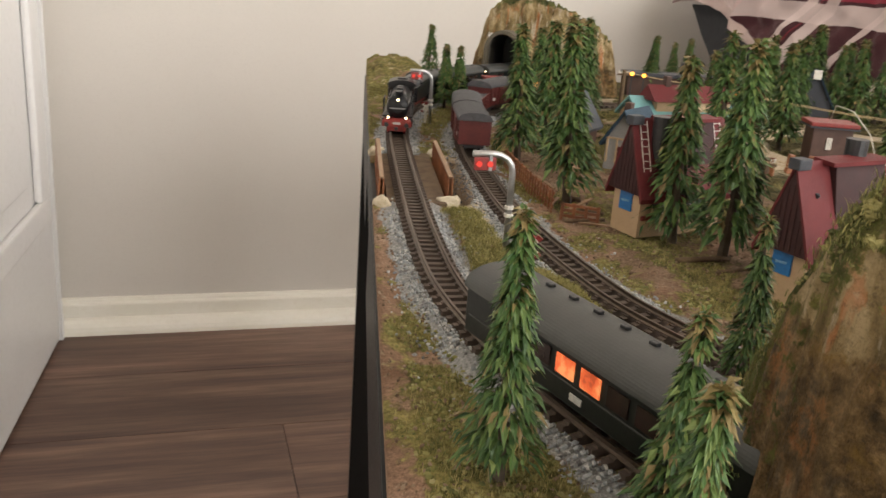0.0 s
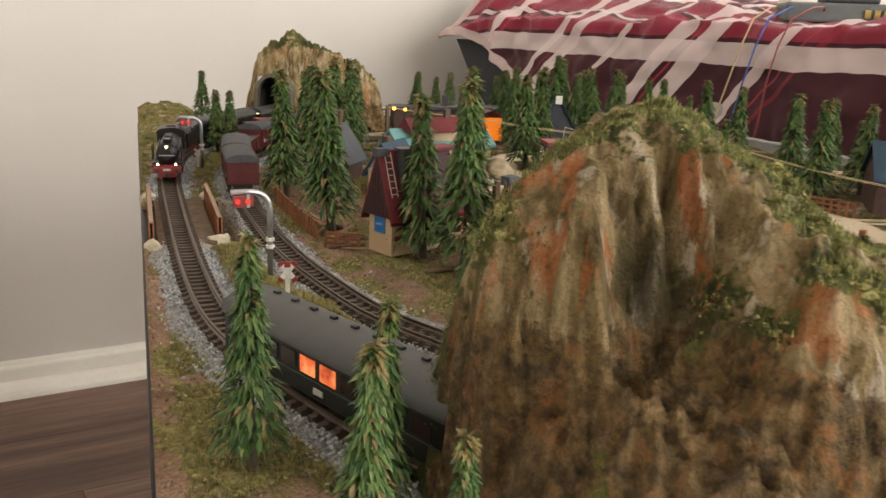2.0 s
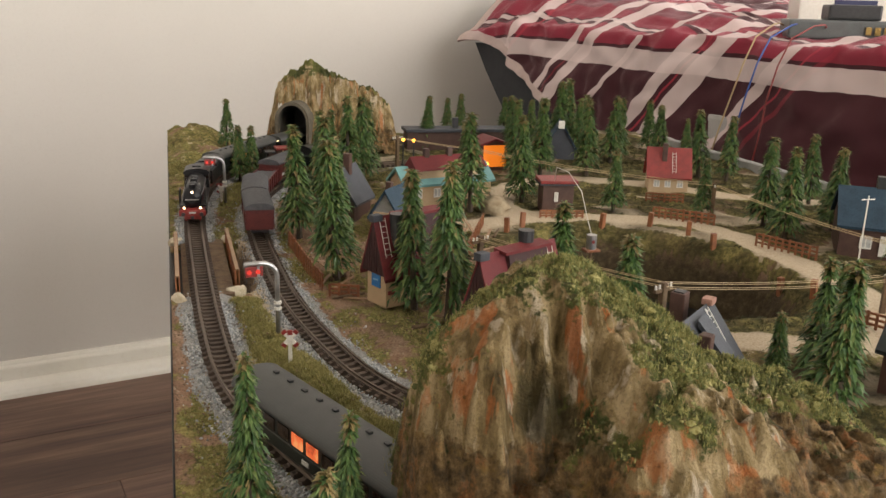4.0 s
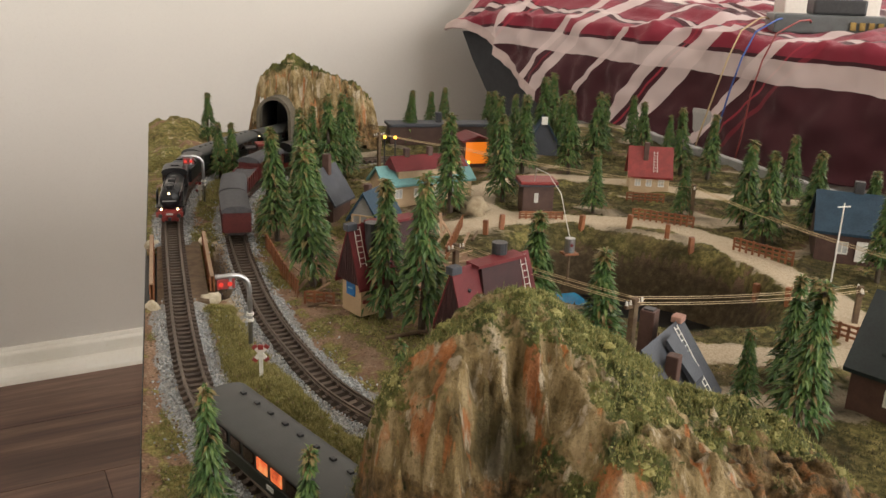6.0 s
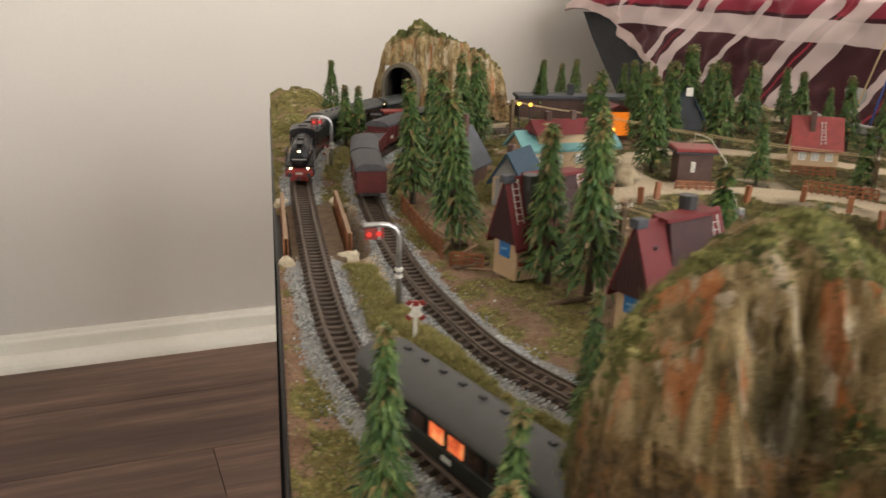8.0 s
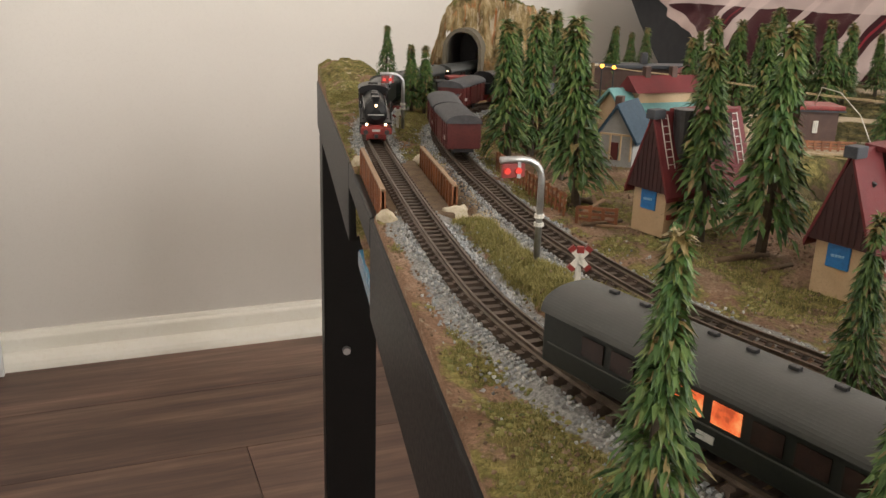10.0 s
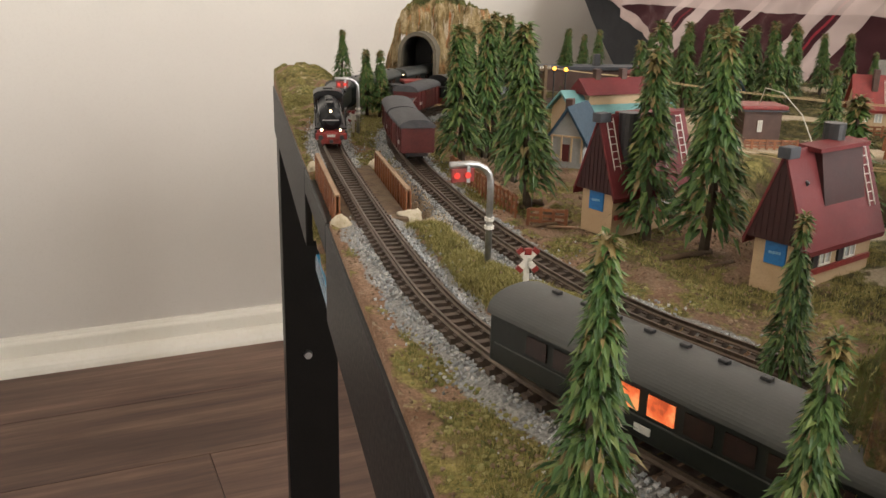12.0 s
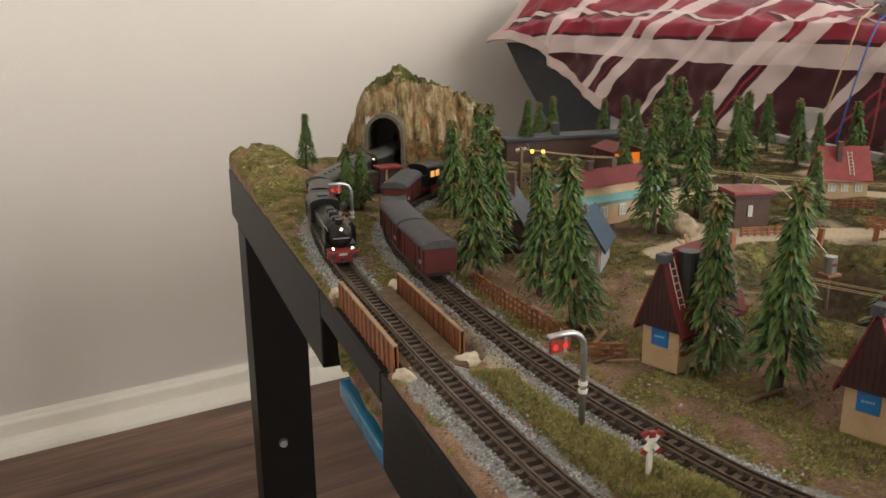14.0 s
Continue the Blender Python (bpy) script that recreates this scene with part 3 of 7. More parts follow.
PIT = (0.285, 0.352, 0.072, 0.098)      # centre and radii of the sunken pond
ROAD = [(0.20, 0.455), (0.245, 0.468), (0.30, 0.463), (0.35, 0.440), (0.372, 0.40), (0.372, 0.34), (0.366, 0.28), (0.345, 0.225), (0.30, 0.215), (0.25, 0.235)]
ROAD2 = [(0.245, 0.468), (0.26, 0.55), (0.33, 0.60), (0.40, 0.565), (0.46, 0.50), (0.54, 0.46)]
RD = np.concatenate([np.stack(spline(ROAD, 0.006)[1:3], 1), np.stack(spline(ROAD2, 0.006)[1:3], 1)])


def pit_r(x, y):
    dx, dy = x - PIT[0], y - PIT[1]
    c, s = math.cos(0.35), math.sin(0.35)
    a, b = (dx * c + dy * s) / PIT[2], (-dx * s + dy * c) / PIT[3]
    return math.hypot(a, b) * (1 + 0.06 * nz(x, y, 30))


RAV0, RAV1 = 0.366, 0.464               # the ravine under the bridge


def between(x, y, d):
    """1 on the mossy strip that the two tracks enclose, before the bridge."""
    if not 0.11 < y < 0.36 or not float(np.interp(y, OUTER[2], OUTER[1])) < x < float(np.interp(y, INNER[2], INNER[1])):
        return 0.0
    return smooth(0.0125, 0.0165, d + 0.0025 * nz(x, y, 120, 41.0)) * smooth(0.36, 0.345, y) * smooth(0.11, 0.13, y)


def ground_z(x, y):
    d = track_gap(x, y)
    free = smooth(0.009, 0.022, d)
    z = Z0 + (VILLAGE - Z0) * smooth(0.115, 0.170, x) * smooth(0.012, 0.030, d) + 0.0012 * nz(x, y, 60) * smooth(0.006, 0.012, d) + free * (0.0022 * nz(x, y, 28, 3.0) + 0.0016 * nz(x, y, 75, 5.0))
    z -= 0.0022 * smooth(0.0075, 0.015, d)                       # the track bed stands a little proud
    z -= 0.0014 * smooth(0.0066, 0.0054, d)                      # hollow between the sleepers
    if y > 0.60:                                                 # bank in the far left corner
        z += 0.017 * smooth(0.66, 0.79, y) * (0.70 + 0.30 * smooth(0.008, 0.022, x)) * (1 - smooth(0.046, 0.080, x)) * smooth(0.012, 0.03, d) * (1 + 0.35 * nz(x, y, 60, 8.0) + 0.2 * nz(x, y, 150, 9.0))
    g = math.exp(-(((x - 0.026) / 0.02) ** 2 + ((y - 0.115) / 0.045) ** 2))
    z += 0.006 * g * smooth(0.012, 0.026, d)
    g = math.exp(-(((x - 0.062) / 0.013) ** 2 + ((y - 0.228) / 0.038) ** 2))
    z += 0.0075 * g * smooth(0.009, 0.018, d)
    z += 0.0028 * between(x, y, d) * (1 + 0.5 * nz(x, y, 90, 43.0) + 0.4 * nz(x, y, 210, 44.0))
    g = math.exp(-(((x - 0.105) / 0.012) ** 2 + ((y - 0.27) / 0.05) ** 2))
    z += 0.004 * g
    r = pit_r(x, y)
    if r < 1.15:
        z -= 0.044 * smooth(1.05, 0.60, r) * (1 + 0.2 * nz(x, y, 45, 9.0))
    q = smooth(RAV0, RAV0 + 0.012, y) * smooth(RAV1, RAV1 - 0.012, y) * smooth(0.056, 0.046, x)
    z -= q * (0.030 + 0.006 * nz(x, y, 60, 2.0))
    rd = float(np.sqrt(((RD - (x, y)) ** 2).sum(1).min()))
    if rd < 0.02 and r > 0.95:
        z += (VILLAGE - z) * smooth(0.02, 0.012, rd) * 0.8
    return z


def zones(x, y):
    d = track_gap(x, y)
    gravel = smooth(0.0165, 0.0110, d + 0.003 * nz(x, y, 60, 21.0)) * (1.15 if y < 0.36 or y > 0.5 else 0.45) * (1 - 0.6 * smooth(0.62, 0.7, y))
    if d < 0.0068:
        gravel *= 0.12
    rd = float(np.sqrt(((RD - (x, y)) ** 2).sum(1).min()))
    r = pit_r(x, y)
    sand = smooth(0.016, 0.008, rd + 0.006 * nz(x, y, 70, 33.0)) * (1 if r > 0.98 else 0)
    grass = 0.46 + 0.9 * nz(x, y, 22, 4.0) + 0.55 * nz(x, y, 80, 14.0)
    if x > 0.1:
        grass += 0.12 + 0.35 * smooth(0.15, 0.20, x)
    if x < 0.016 and y < 0.36:
        grass -= 0.35
    elif x < 0.026 and y < 0.36:
        grass += 0.1
    if x < 0.105 and y < 0.66:
        grass += (0.22 + 1.1 * nz(x, y, 70, 71.0)) * smooth(0.0115, 0.0145, d) * smooth(0.027, 0.020, d)
    grass += 0.75 * math.exp(-(((x - 0.031) / 0.010) ** 2 + ((y - 0.150) / 0.022) ** 2))
    grass += 0.60 * math.exp(-(((x - 0.060) / 0.012) ** 2 + ((y - 0.235) / 0.045) ** 2))
    grass += 0.55 * between(x, y, d) + 0.8 * math.exp(-(((x - 0.0135) / 0.0045) ** 2 + ((y - 0.325) / 0.022) ** 2))
    grass -= 0.90 * math.exp(-(((x - 0.045) / 0.022) ** 2 + ((y - 0.105) / 0.022) ** 2))
    sand += 0.9 * math.exp(-(((x - 0.222) / 0.026) ** 2 + ((y - 0.462) / 0.030) ** 2)) * (1 if r > 0.98 else 0)      # sandy yard by the kiosk
    grass -= 0.8 * math.exp(-(((x - 0.104) / 0.012) ** 2 + ((y - 0.262) / 0.022) ** 2))
    sand += 0.95 * math.exp(-(((x - 0.0525) / 0.0045) ** 4 + ((y - 0.395) / 0.085) ** 4))      # pale strip between the bridges
    if y > 0.6 and x < 0.06:                                     # pale rubble on the far bank
        sand += (0.16 + 0.5 * nz(x, y, 160, 31.0)) * smooth(0.60, 0.68, y)
        grass += 0.45 * smooth(0.60, 0.68, y)
    if x > 0.17 and r > 1.05:
        sand += 0.75 * smooth(0.12, 0.34, nz(x, y, 26, 61.0))
    if r < 0.9:
        grass = 0.25 + 0.5 * nz(x, y, 60, 1.0) - 0.3 * (1 - r)
    return gravel, grass, sand


def dimmed_turf(x, y):
    """Dark turf between the village lanes, darkened further for the weaker light there."""
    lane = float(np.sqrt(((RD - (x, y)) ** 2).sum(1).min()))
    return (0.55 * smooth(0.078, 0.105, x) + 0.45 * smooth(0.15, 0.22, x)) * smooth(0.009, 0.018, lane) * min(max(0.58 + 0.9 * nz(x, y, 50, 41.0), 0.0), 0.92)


def field(name, x0, x1, y0, y1, nx, ny, height, zone, material, skip=None, jitter=0.0, skirt=None):
    """A sheet of ground: heights and zone masks from functions of the plan."""
    xs, ys = np.linspace(x0, x1, nx), np.linspace(y0, y1, ny)
    verts, zs = [], []
    for j, y in enumerate(ys):
        for i, x in enumerate(xs):
            jx = jitter * nz(x, y, 300, 11.0) if 0 < i < nx - 1 else 0
            jy = jitter * nz(x, y, 300, 17.0) if 0 < j < ny - 1 else 0
            verts.append((x + jx, y + jy, height(x, y)))
            zs.extend((*zone(x, y), 1.0))
    faces = []
    for j in range(ny - 1):
        for i in range(nx - 1):
            if skip and skip((xs[i] + xs[i + 1]) / 2, (ys[j] + ys[j + 1]) / 2):
                continue
            a = j * nx + i
            faces.append((a, a + 1, a + nx + 1, a + nx))
    if skirt is not None:                                        # close the cut edge of the sheet down to the board
        rim = [j * nx for j in range(ny)][::-1] + list(range(1, nx)) + [j * nx + nx - 1 for j in range(1, ny)] + [(ny - 1) * nx + i for i in range(nx - 2, 0, -1)]
        base = len(verts)
        for k in rim:
            verts.append((verts[k][0], verts[k][1], min(skirt, verts[k][2] - 0.001)))
            zs.extend((0, 0, 0, 1))
        n = len(rim)
        for k in range(n):
            faces.append((rim[k], base + k, base + (k + 1) % n, rim[(k + 1) % n]))
    me = bpy.data.meshes.new(name)
    me.from_pydata(verts, [], faces)
    att = me.attributes.new("zone", "FLOAT_COLOR", "POINT")
    att.data.foreach_set("color", zs)
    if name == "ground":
        # one mask for the pond hollow and the village's painted dimness
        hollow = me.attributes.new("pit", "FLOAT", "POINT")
        hollow.data.foreach_set("value", [max(smooth(1.0, 0.86, pit_r(v[0], v[1])), dimmed_turf(v[0], v[1])) for v in verts])
    me.materials.append(material)
    me.polygons.foreach_set("use_smooth", [True] * len(me.polygons))
    return new(name, me)


ground = field("ground", X0 + 0.001, X1, Y0, Y1, 200, 330, ground_z, zones, M_GROUND, jitter=0.0008, skirt=0.5205)
tagged(ground, "model landscape of flocked grass, earth and gravel", "ground", kind="structure")

# ---- the table ----
table = thing("table", "black lacquered low table carrying the model railway", "table")
TOP0, TOP1 = 0.475, 0.5202


def rail_board(name, *b, **k):
    return part(name, new_box(*b, bevel=0.0012), M_BLACK, table, **k)


rail_board("side_board", X0, Y0, TOP0, X0 + 0.012, RAV0 + 0.010, TOP1)
rail_board("side_board", X0, RAV1 + 0.028, TOP0, X0 + 0.012, Y1, TOP1)
rail_board("side_board", X0, RAV0 + 0.0105, TOP1 - 0.0145, X0 + 0.012, RAV1 + 0.0275, TOP1)
rail_board("end_board", X0 + 0.0125, Y1 - 0.012, TOP0, X1, Y1, TOP1)
rail_board("end_board", X0 + 0.0125, Y0, TOP0, X1, Y0 + 0.012, TOP1)
rail_board("side_board", X1 - 0.012, Y0 + 0.0125, TOP0, X1, Y1 - 0.0125, TOP1)
part("tabletop", new_box(X0 + 0.06, Y0 + 0.013, TOP0 + 0.006, X1 - 0.013, Y1 - 0.013, TOP0 + 0.014), M_BLACK, table)
for x, y in ((X0, 0.80), (X1 - 0.05, 0.80), (X0, Y0), (X1 - 0.05, Y0)):
    leg = part("leg", new_box(x, y, 0.0, x + 0.05, y + 0.05, TOP0 - 0.0005, bevel=0.0012), M_BLACK, table)
bm = bmesh.new()
cyl(bm, 0.0042, 0.0036, (X0 + 0.021, 0.8001, 0.273), (X0 + 0.021, 0.7955, 0.273), 14)
part("bolt", bm, M_STEEL, table, "small bright metal bolt head")

# ravine side under the bridge: plaster slope with painted water at its foot
bm = bmesh.new()
bmesh.ops.create_grid(bm, x_segments=24, y_segments=14, size=0.5, matrix=pose(0, 0, 0))
for v in bm.verts:
    a, b = v.co.x + 0.5, v.co.y + 0.5
    y = RAV0 + 0.011 + a * (RAV1 + 0.017 - RAV0)
    z = 0.472 + b * 0.034
    v.co = Vector((X0 + 0.010 + 0.010 * (1 - b) ** 2 + 0.004 * nz(y, z, 90, 2.5), y, z))
ravine = part("ravine_face", bm, M_ROCK, table, "brown painted plaster ravine side")
bm = bmesh.new()
box(bm, X0 + 0.003, RAV0 + 0.013, 0.468, X0 + 0.05, RAV1 + 0.004, 0.4785, bevel=0.002)
part("painted_stream", bm, M_WATER, table, "bright blue painted stream edge")

# ---- tracks ----
def build_track(name, line, y_from, y_to, label):
    s, x, y, h = line
    tr = thing(name, label, "railway track", group="model tracks", kind="")
    sel = [i for i in range(len(s))]
    prof = [(-0.0007, 0.0), (-0.0007, 0.0003), (-0.00018, 0.0007), (-0.00038, 0.0018), (0.00038, 0.0018), (0.00018, 0.0007), (0.0007, 0.0003), (0.0007, 0.0)]
    for side in (-1, 1):
        bm = bmesh.new()
        rings = []
        for i in sel:
            nx_, ny_ = -math.sin(h[i]), math.cos(h[i])
            rings.append([bm.verts.new((x[i] + nx_ * (side * 0.0041 + a), y[i] + ny_ * (side * 0.0041 + a), RAIL_TOP - 0.0018 + b)) for a, b in prof])
        for q, w in zip(rings, rings[1:]):
            for k in range(len(prof)):
                bm.faces.new((q[k], w[k], w[(k + 1) % len(prof)], q[(k + 1) % len(prof)]))
        bmesh.ops.recalc_face_normals(bm, faces=bm.faces[:])
        part("rail", bm, M_RAIL, tr, "rusty brown metal rail")
    bm = bmesh.new()
    box(bm, -0.00115, -0.0070, -0.0013, 0.00115, 0.0070, 0.0007, bevel=0.0)
    for w in (-1, 1):
        box(bm, -0.0011, w * 0.0041 - 0.0014, 0.0007, 0.0010, w * 0.0041 + 0.0014, 0.0012)
    first = None
    pitch = 0.0052
    for k in range(int(s[-1] / pitch)):
        u = (k + 0.5) * pitch
        X, Y = np.interp(u, s, x), np.interp(u, s, y)
        H = np.interp(u, s, np.unwrap(h))
        m = pose(X, Y, RAIL_TOP - 0.0030, 0, 0, math.degrees(H))
        if first is None:
            first = part("sleeper", bm, M_SLEEPER, tr)
            ob = first
        else:
            ob = new("sleeper", first.data)
            ob.parent = tr
        ob.matrix_basis = m
    return tr


track_out = build_track("railway_track", OUTER, 0.05, 0.8, "brown sleepered outer model track with rusty rails")
track_in = build_track("railway_track", INNER, 0.05, 0.8, "brown sleepered inner model track with rusty rails")


def stones(name, label, n, pick, size, material, seed, category="gravel"):
    """Loose grit: many small faceted stones lying on the ground, in one mesh."""
    rnd = random.Random(seed)
    verts, faces = [], []
    shape = [(1, 0, 0), (-1, 0, 0), (0, 1, 0), (0, -1, 0), (0, 0, 1), (0, 0, -1)]
    tri = [(0, 2, 4), (2, 1, 4), (1, 3, 4), (3, 0, 4), (2, 0, 5), (1, 2, 5), (3, 1, 5), (0, 3, 5)]
    while n:
        p = pick(rnd)
        if p is None:
            continue
        n -= 1
        r = rnd.uniform(*size)
        rot = Euler((rnd.uniform(0, 6), rnd.uniform(0, 6), rnd.uniform(0, 6))).to_matrix()
        z = ground_z(*p) + r * 0.35
        b = len(verts)
        for v in shape:
            w = rot @ Vector((v[0] * rnd.uniform(0.6, 1.2), v[1] * rnd.uniform(0.6, 1.2), v[2] * rnd.uniform(0.5, 1.0)))
            verts.append((p[0] + r * w.x, p[1] + r * w.y, z + r * w.z))
        faces.extend((b + i, b + j, b + k) for i, j, k in tri)
    me = bpy.data.meshes.new(name)
    me.from_pydata(verts, [], faces)
    me.materials.append(material)
    return tagged(new(name, me), label, category, kind="stuff")


def on_verge(rnd):
    line = OUTER if rnd.random() < 0.55 else INNER
    i = rnd.randrange(len(line[0]))
    x, y, h = line[1][i], line[2][i], line[3][i]
    if y > 0.66 or (0.345 < y < 0.46 and x < 0.05 and rnd.random() < 0.97):
        return None
    o = rnd.choice((-1, 1)) * (0.0069 + abs(rnd.gauss(0, 0.0032 if rnd.random() < 0.80 else 0.0065)))
    x, y = x - math.sin(h) * o, y + math.cos(h) * o
    if not (X0 + 0.004 < x < X1 - 0.01) or rnd.random() < 0.40 + 1.5 * nz(x, y, 55, 7.0):
        return None
    return x, y


M_GRIT = mat("pale_grit", (0.40, 0.40, 0.39), (0.28, 0.28, 0.275), (0.60, 0.58, 0.54), rough=0.9, s1=700, s2=2500,
             each=((0.08, 0.065, 0.050), (0.20, 0.22, 0.23), (0.33, 0.36, 0.38), (0.44, 0.46, 0.47), (0.66, 0.65, 0.61)))
M_EARTHGRIT = mat("brown_grit", (0.22, 0.15, 0.09), (0.30, 0.22, 0.14), (0.12, 0.08, 0.05), rough=0.9, s1=400, s2=2500,
                  each=((0.09, 0.055, 0.035), (0.18, 0.115, 0.07), (0.25, 0.17, 0.11), (0.34, 0.25, 0.17)))
stones("ballast", "grey white loose ballast grit beside the tracks", 14000, on_verge, (0.00030, 0.0009), M_GRIT, 1)


def anywhere(rnd):
    x, y = rnd.uniform(X0 + 0.002, 0.16), rnd.uniform(0.0, 0.62)
    if track_gap(x, y) < 0.012:
        return None
    return x, y


stones("earth_clods", "small brown clods and grit on the ground", 7500, anywhere, (0.0002, 0.0009), M_EARTHGRIT, 2, "earth")


def tufts(name, label, n, pick, size, material, seed, height=None):
    """Flock: small tufts of upright blades in one mesh."""
    rnd = random.Random(seed)
    verts, faces = [], []
    while n:
        p = pick(rnd)
        if p is None:
            continue
        n -= 1
        z = (height or ground_z)(*p) - 0.0003
        for _ in range(12):
            a, l, w = rnd.uniform(0, 6.28), rnd.uniform(*size), rnd.uniform(0.00005, 0.00012)
            ox, oy = p[0] + rnd.gauss(0, 0.0009), p[1] + rnd.gauss(0, 0.0009)
            lean = rnd.uniform(0.2, 0.9) * l
            b = len(verts)
            ca, sa = math.cos(a), math.sin(a)
            verts += [(ox - sa * w, oy + ca * w, z), (ox + sa * w, oy - ca * w, z), (ox + ca * lean * 0.4 + sa * w, oy + sa * lean * 0.4 - ca * w, z + l * 0.6),
                      (ox + ca * lean * 0.4 - sa * w, oy + sa * lean * 0.4 + ca * w, z + l * 0.6), (ox + ca * lean, oy + sa * lean, z + l)]
            faces += [(b, b + 1, b + 2, b + 3), (b + 3, b + 2, b + 4)]
    me = bpy.data.meshes.new(name)
    me.from_pydata(verts, [], faces)
    me.materials.append(material)
    return tagged(new(name, me), label, "grass", kind="stuff")


def grassy(rnd):
    x, y = rnd.uniform(X0 + 0.002, 0.2), rnd.uniform(0.0, 0.72)
    g, gr, sd = zones(x, y)
    if track_gap(x, y) < 0.0105 or gr < 0.55 + 0.4 * rnd.random() or g > 0.6 or sd > 0.4:
        return None
    return x, y


def grassy_far(rnd):
    x, y = rnd.uniform(0.15, X1 - 0.01), rnd.uniform(0.1, 0.8)
    g, gr, sd = zones(x, y)
    if gr < 0.25 + 0.5 * rnd.random() or sd > 0.3:
        return None
    return x, y


M_GRASS = mat("grass_flock", (0.23, 0.21, 0.065), (0.34, 0.27, 0.105), (0.12, 0.12, 0.038), rough=0.9, s1=70, s2=700, bump=0,
              each=((0.10, 0.11, 0.032), (0.18, 0.175, 0.05), (0.29, 0.26, 0.08), (0.44, 0.36, 0.16)))
tufts("grass", "yellow green flock grass on the near ground", 15000, grassy, (0.0006, 0.0017), M_GRASS, 3)


def on_strip(rnd):
    x, y = rnd.uniform(X0 + 0.01, 0.11), rnd.uniform(0.11, 0.36)
    if between(x, y, track_gap(x, y)) < 0.2 + 0.6 * rnd.random():
        return None
    return x, y


tufts("grass", "long olive flock grass on the mound between the tracks", 4500, on_strip, (0.0008, 0.0024), M_GRASS, 8)
M_GRASSDARK = mat("dark_flock", (0.055, 0.060, 0.022), (0.085, 0.070, 0.032), (0.03, 0.03, 0.013), rough=0.95, s1=70, s2=700, bump=0)
tufts("grass", "dull dark green flock grass round the village", 15000, grassy_far, (0.0007, 0.0020), M_GRASSDARK, 4)

# ---- hills ----
def near_hill_z(x, y):
    """A steep plaster hill: crest heights along x, a cliff to the front, mossy back."""
    crest = float(np.interp(x, (0.056, 0.0625, 0.0665, 0.071, 0.080, 0.088, 0.097, 0.108, 0.118, 0.129, 0.142, 0.156, 0.183, 0.205, 0.222, 0.24),
                            (0.512, 0.516, 0.545, 0.577, 0.592, 0.600, 0.6055, 0.608, 0.606, 0.599, 0.589, 0.579, 0.567, 0.555, 0.540, 0.516)))
    front = float(np.interp(x, (0.056, 0.075, 0.09, 0.10, 0.12, 0.145, 0.18, 0.24), (0.108, 0.107, 0.105, 0.103, 0.112, 0.106, 0.100, 0.10)))
    back = float(np.interp(x, (0.05, 0.075, 0.10, 0.13, 0.17, 0.24), (0.114, 0.120, 0.125, 0.122, 0.117, 0.114)))
    f = 0.007 * nz(x, 0, 75, 1.5) + 0.016 * (abs(nz(x, 0.3, 105, 2.5)) - 0.2) + 0.006 * (abs(nz(x, 0.6, 260, 4.5)) - 0.2) + 0.002 * nz(x, y, 210, 2.5)
    h = crest - 0.516
    if y < front + f * smooth(0.060, 0.085, y):
        t = (front + f * smooth(0.060, 0.085, y) - y) * (1 + 0.35 * smooth(0.085, 0.068, x))
        steep = float(np.interp(t, (0, 0.005, 0.009, 0.013, 0.0175, 0.021, 0.034, 0.046, 0.060, 0.074), (1.0, 0.97, 0.90, 0.76, 0.605, 0.585, 0.53, 0.42, 0.17, 0.0)))
        shelf = float(np.interp(t, (0, 0.014, 0.026, 0.040, 0.050, 0.066, 0.086), (1.0, 0.93, 0.88, 0.82, 0.66, 0.25, 0.0)))
        w = smooth(0.098, 0.122, x)
        k = steep * (1 - w) + shelf * w
    elif y > back:
        k = float(np.interp(y - back, (0, 0.006, 0.020, 0.038), (1.0, 0.9, 0.4, 0.0)))
    else:
        u = (y - front) / max(back - front, 1e-4)
        k = 1.0 + 0.03 * math.sin(u * 3.1)
    rough = 0.0055 * nz(x, y, 60, 4.0) + 0.006 * (0.25 - abs(nz(x, y, 120, 6.0))) + 0.0034 * nz(x, y, 300, 8.0)
    foot = smooth(0.066, 0.052, h * k) * smooth(0.128, 0.112, x) * (0.0050 * (0.3 - abs(nz(x, y, 165, 26.0))) + 0.0034 * (0.3 - abs(nz(x, y, 380, 28.0))))
    return 0.516 + h * k + (rough + foot) * smooth(0.0, 0.03, h * k) * (1 - 0.45 * smooth(0.055, 0.085, h * k))


def slope_zone(fn, moss_at):
    def zone(x, y):
        e = 0.002
        gx, gy = (fn(x + e, y) - fn(x - e, y)) / (2 * e), (fn(x, y + e) - fn(x, y - e)) / (2 * e)
        flat = 1 / math.sqrt(1 + gx * gx + gy * gy)
        z = fn(x, y)
        return 0.7 * smooth(0.566, 0.545, z), (flat - moss_at) * 2.2 + 0.35 * nz(x, y, 40, 3.0) + 0.9 * smooth(0.596, 0.606, z) * (1 if moss_at < 0.61 else 0), 0.0
    return zone


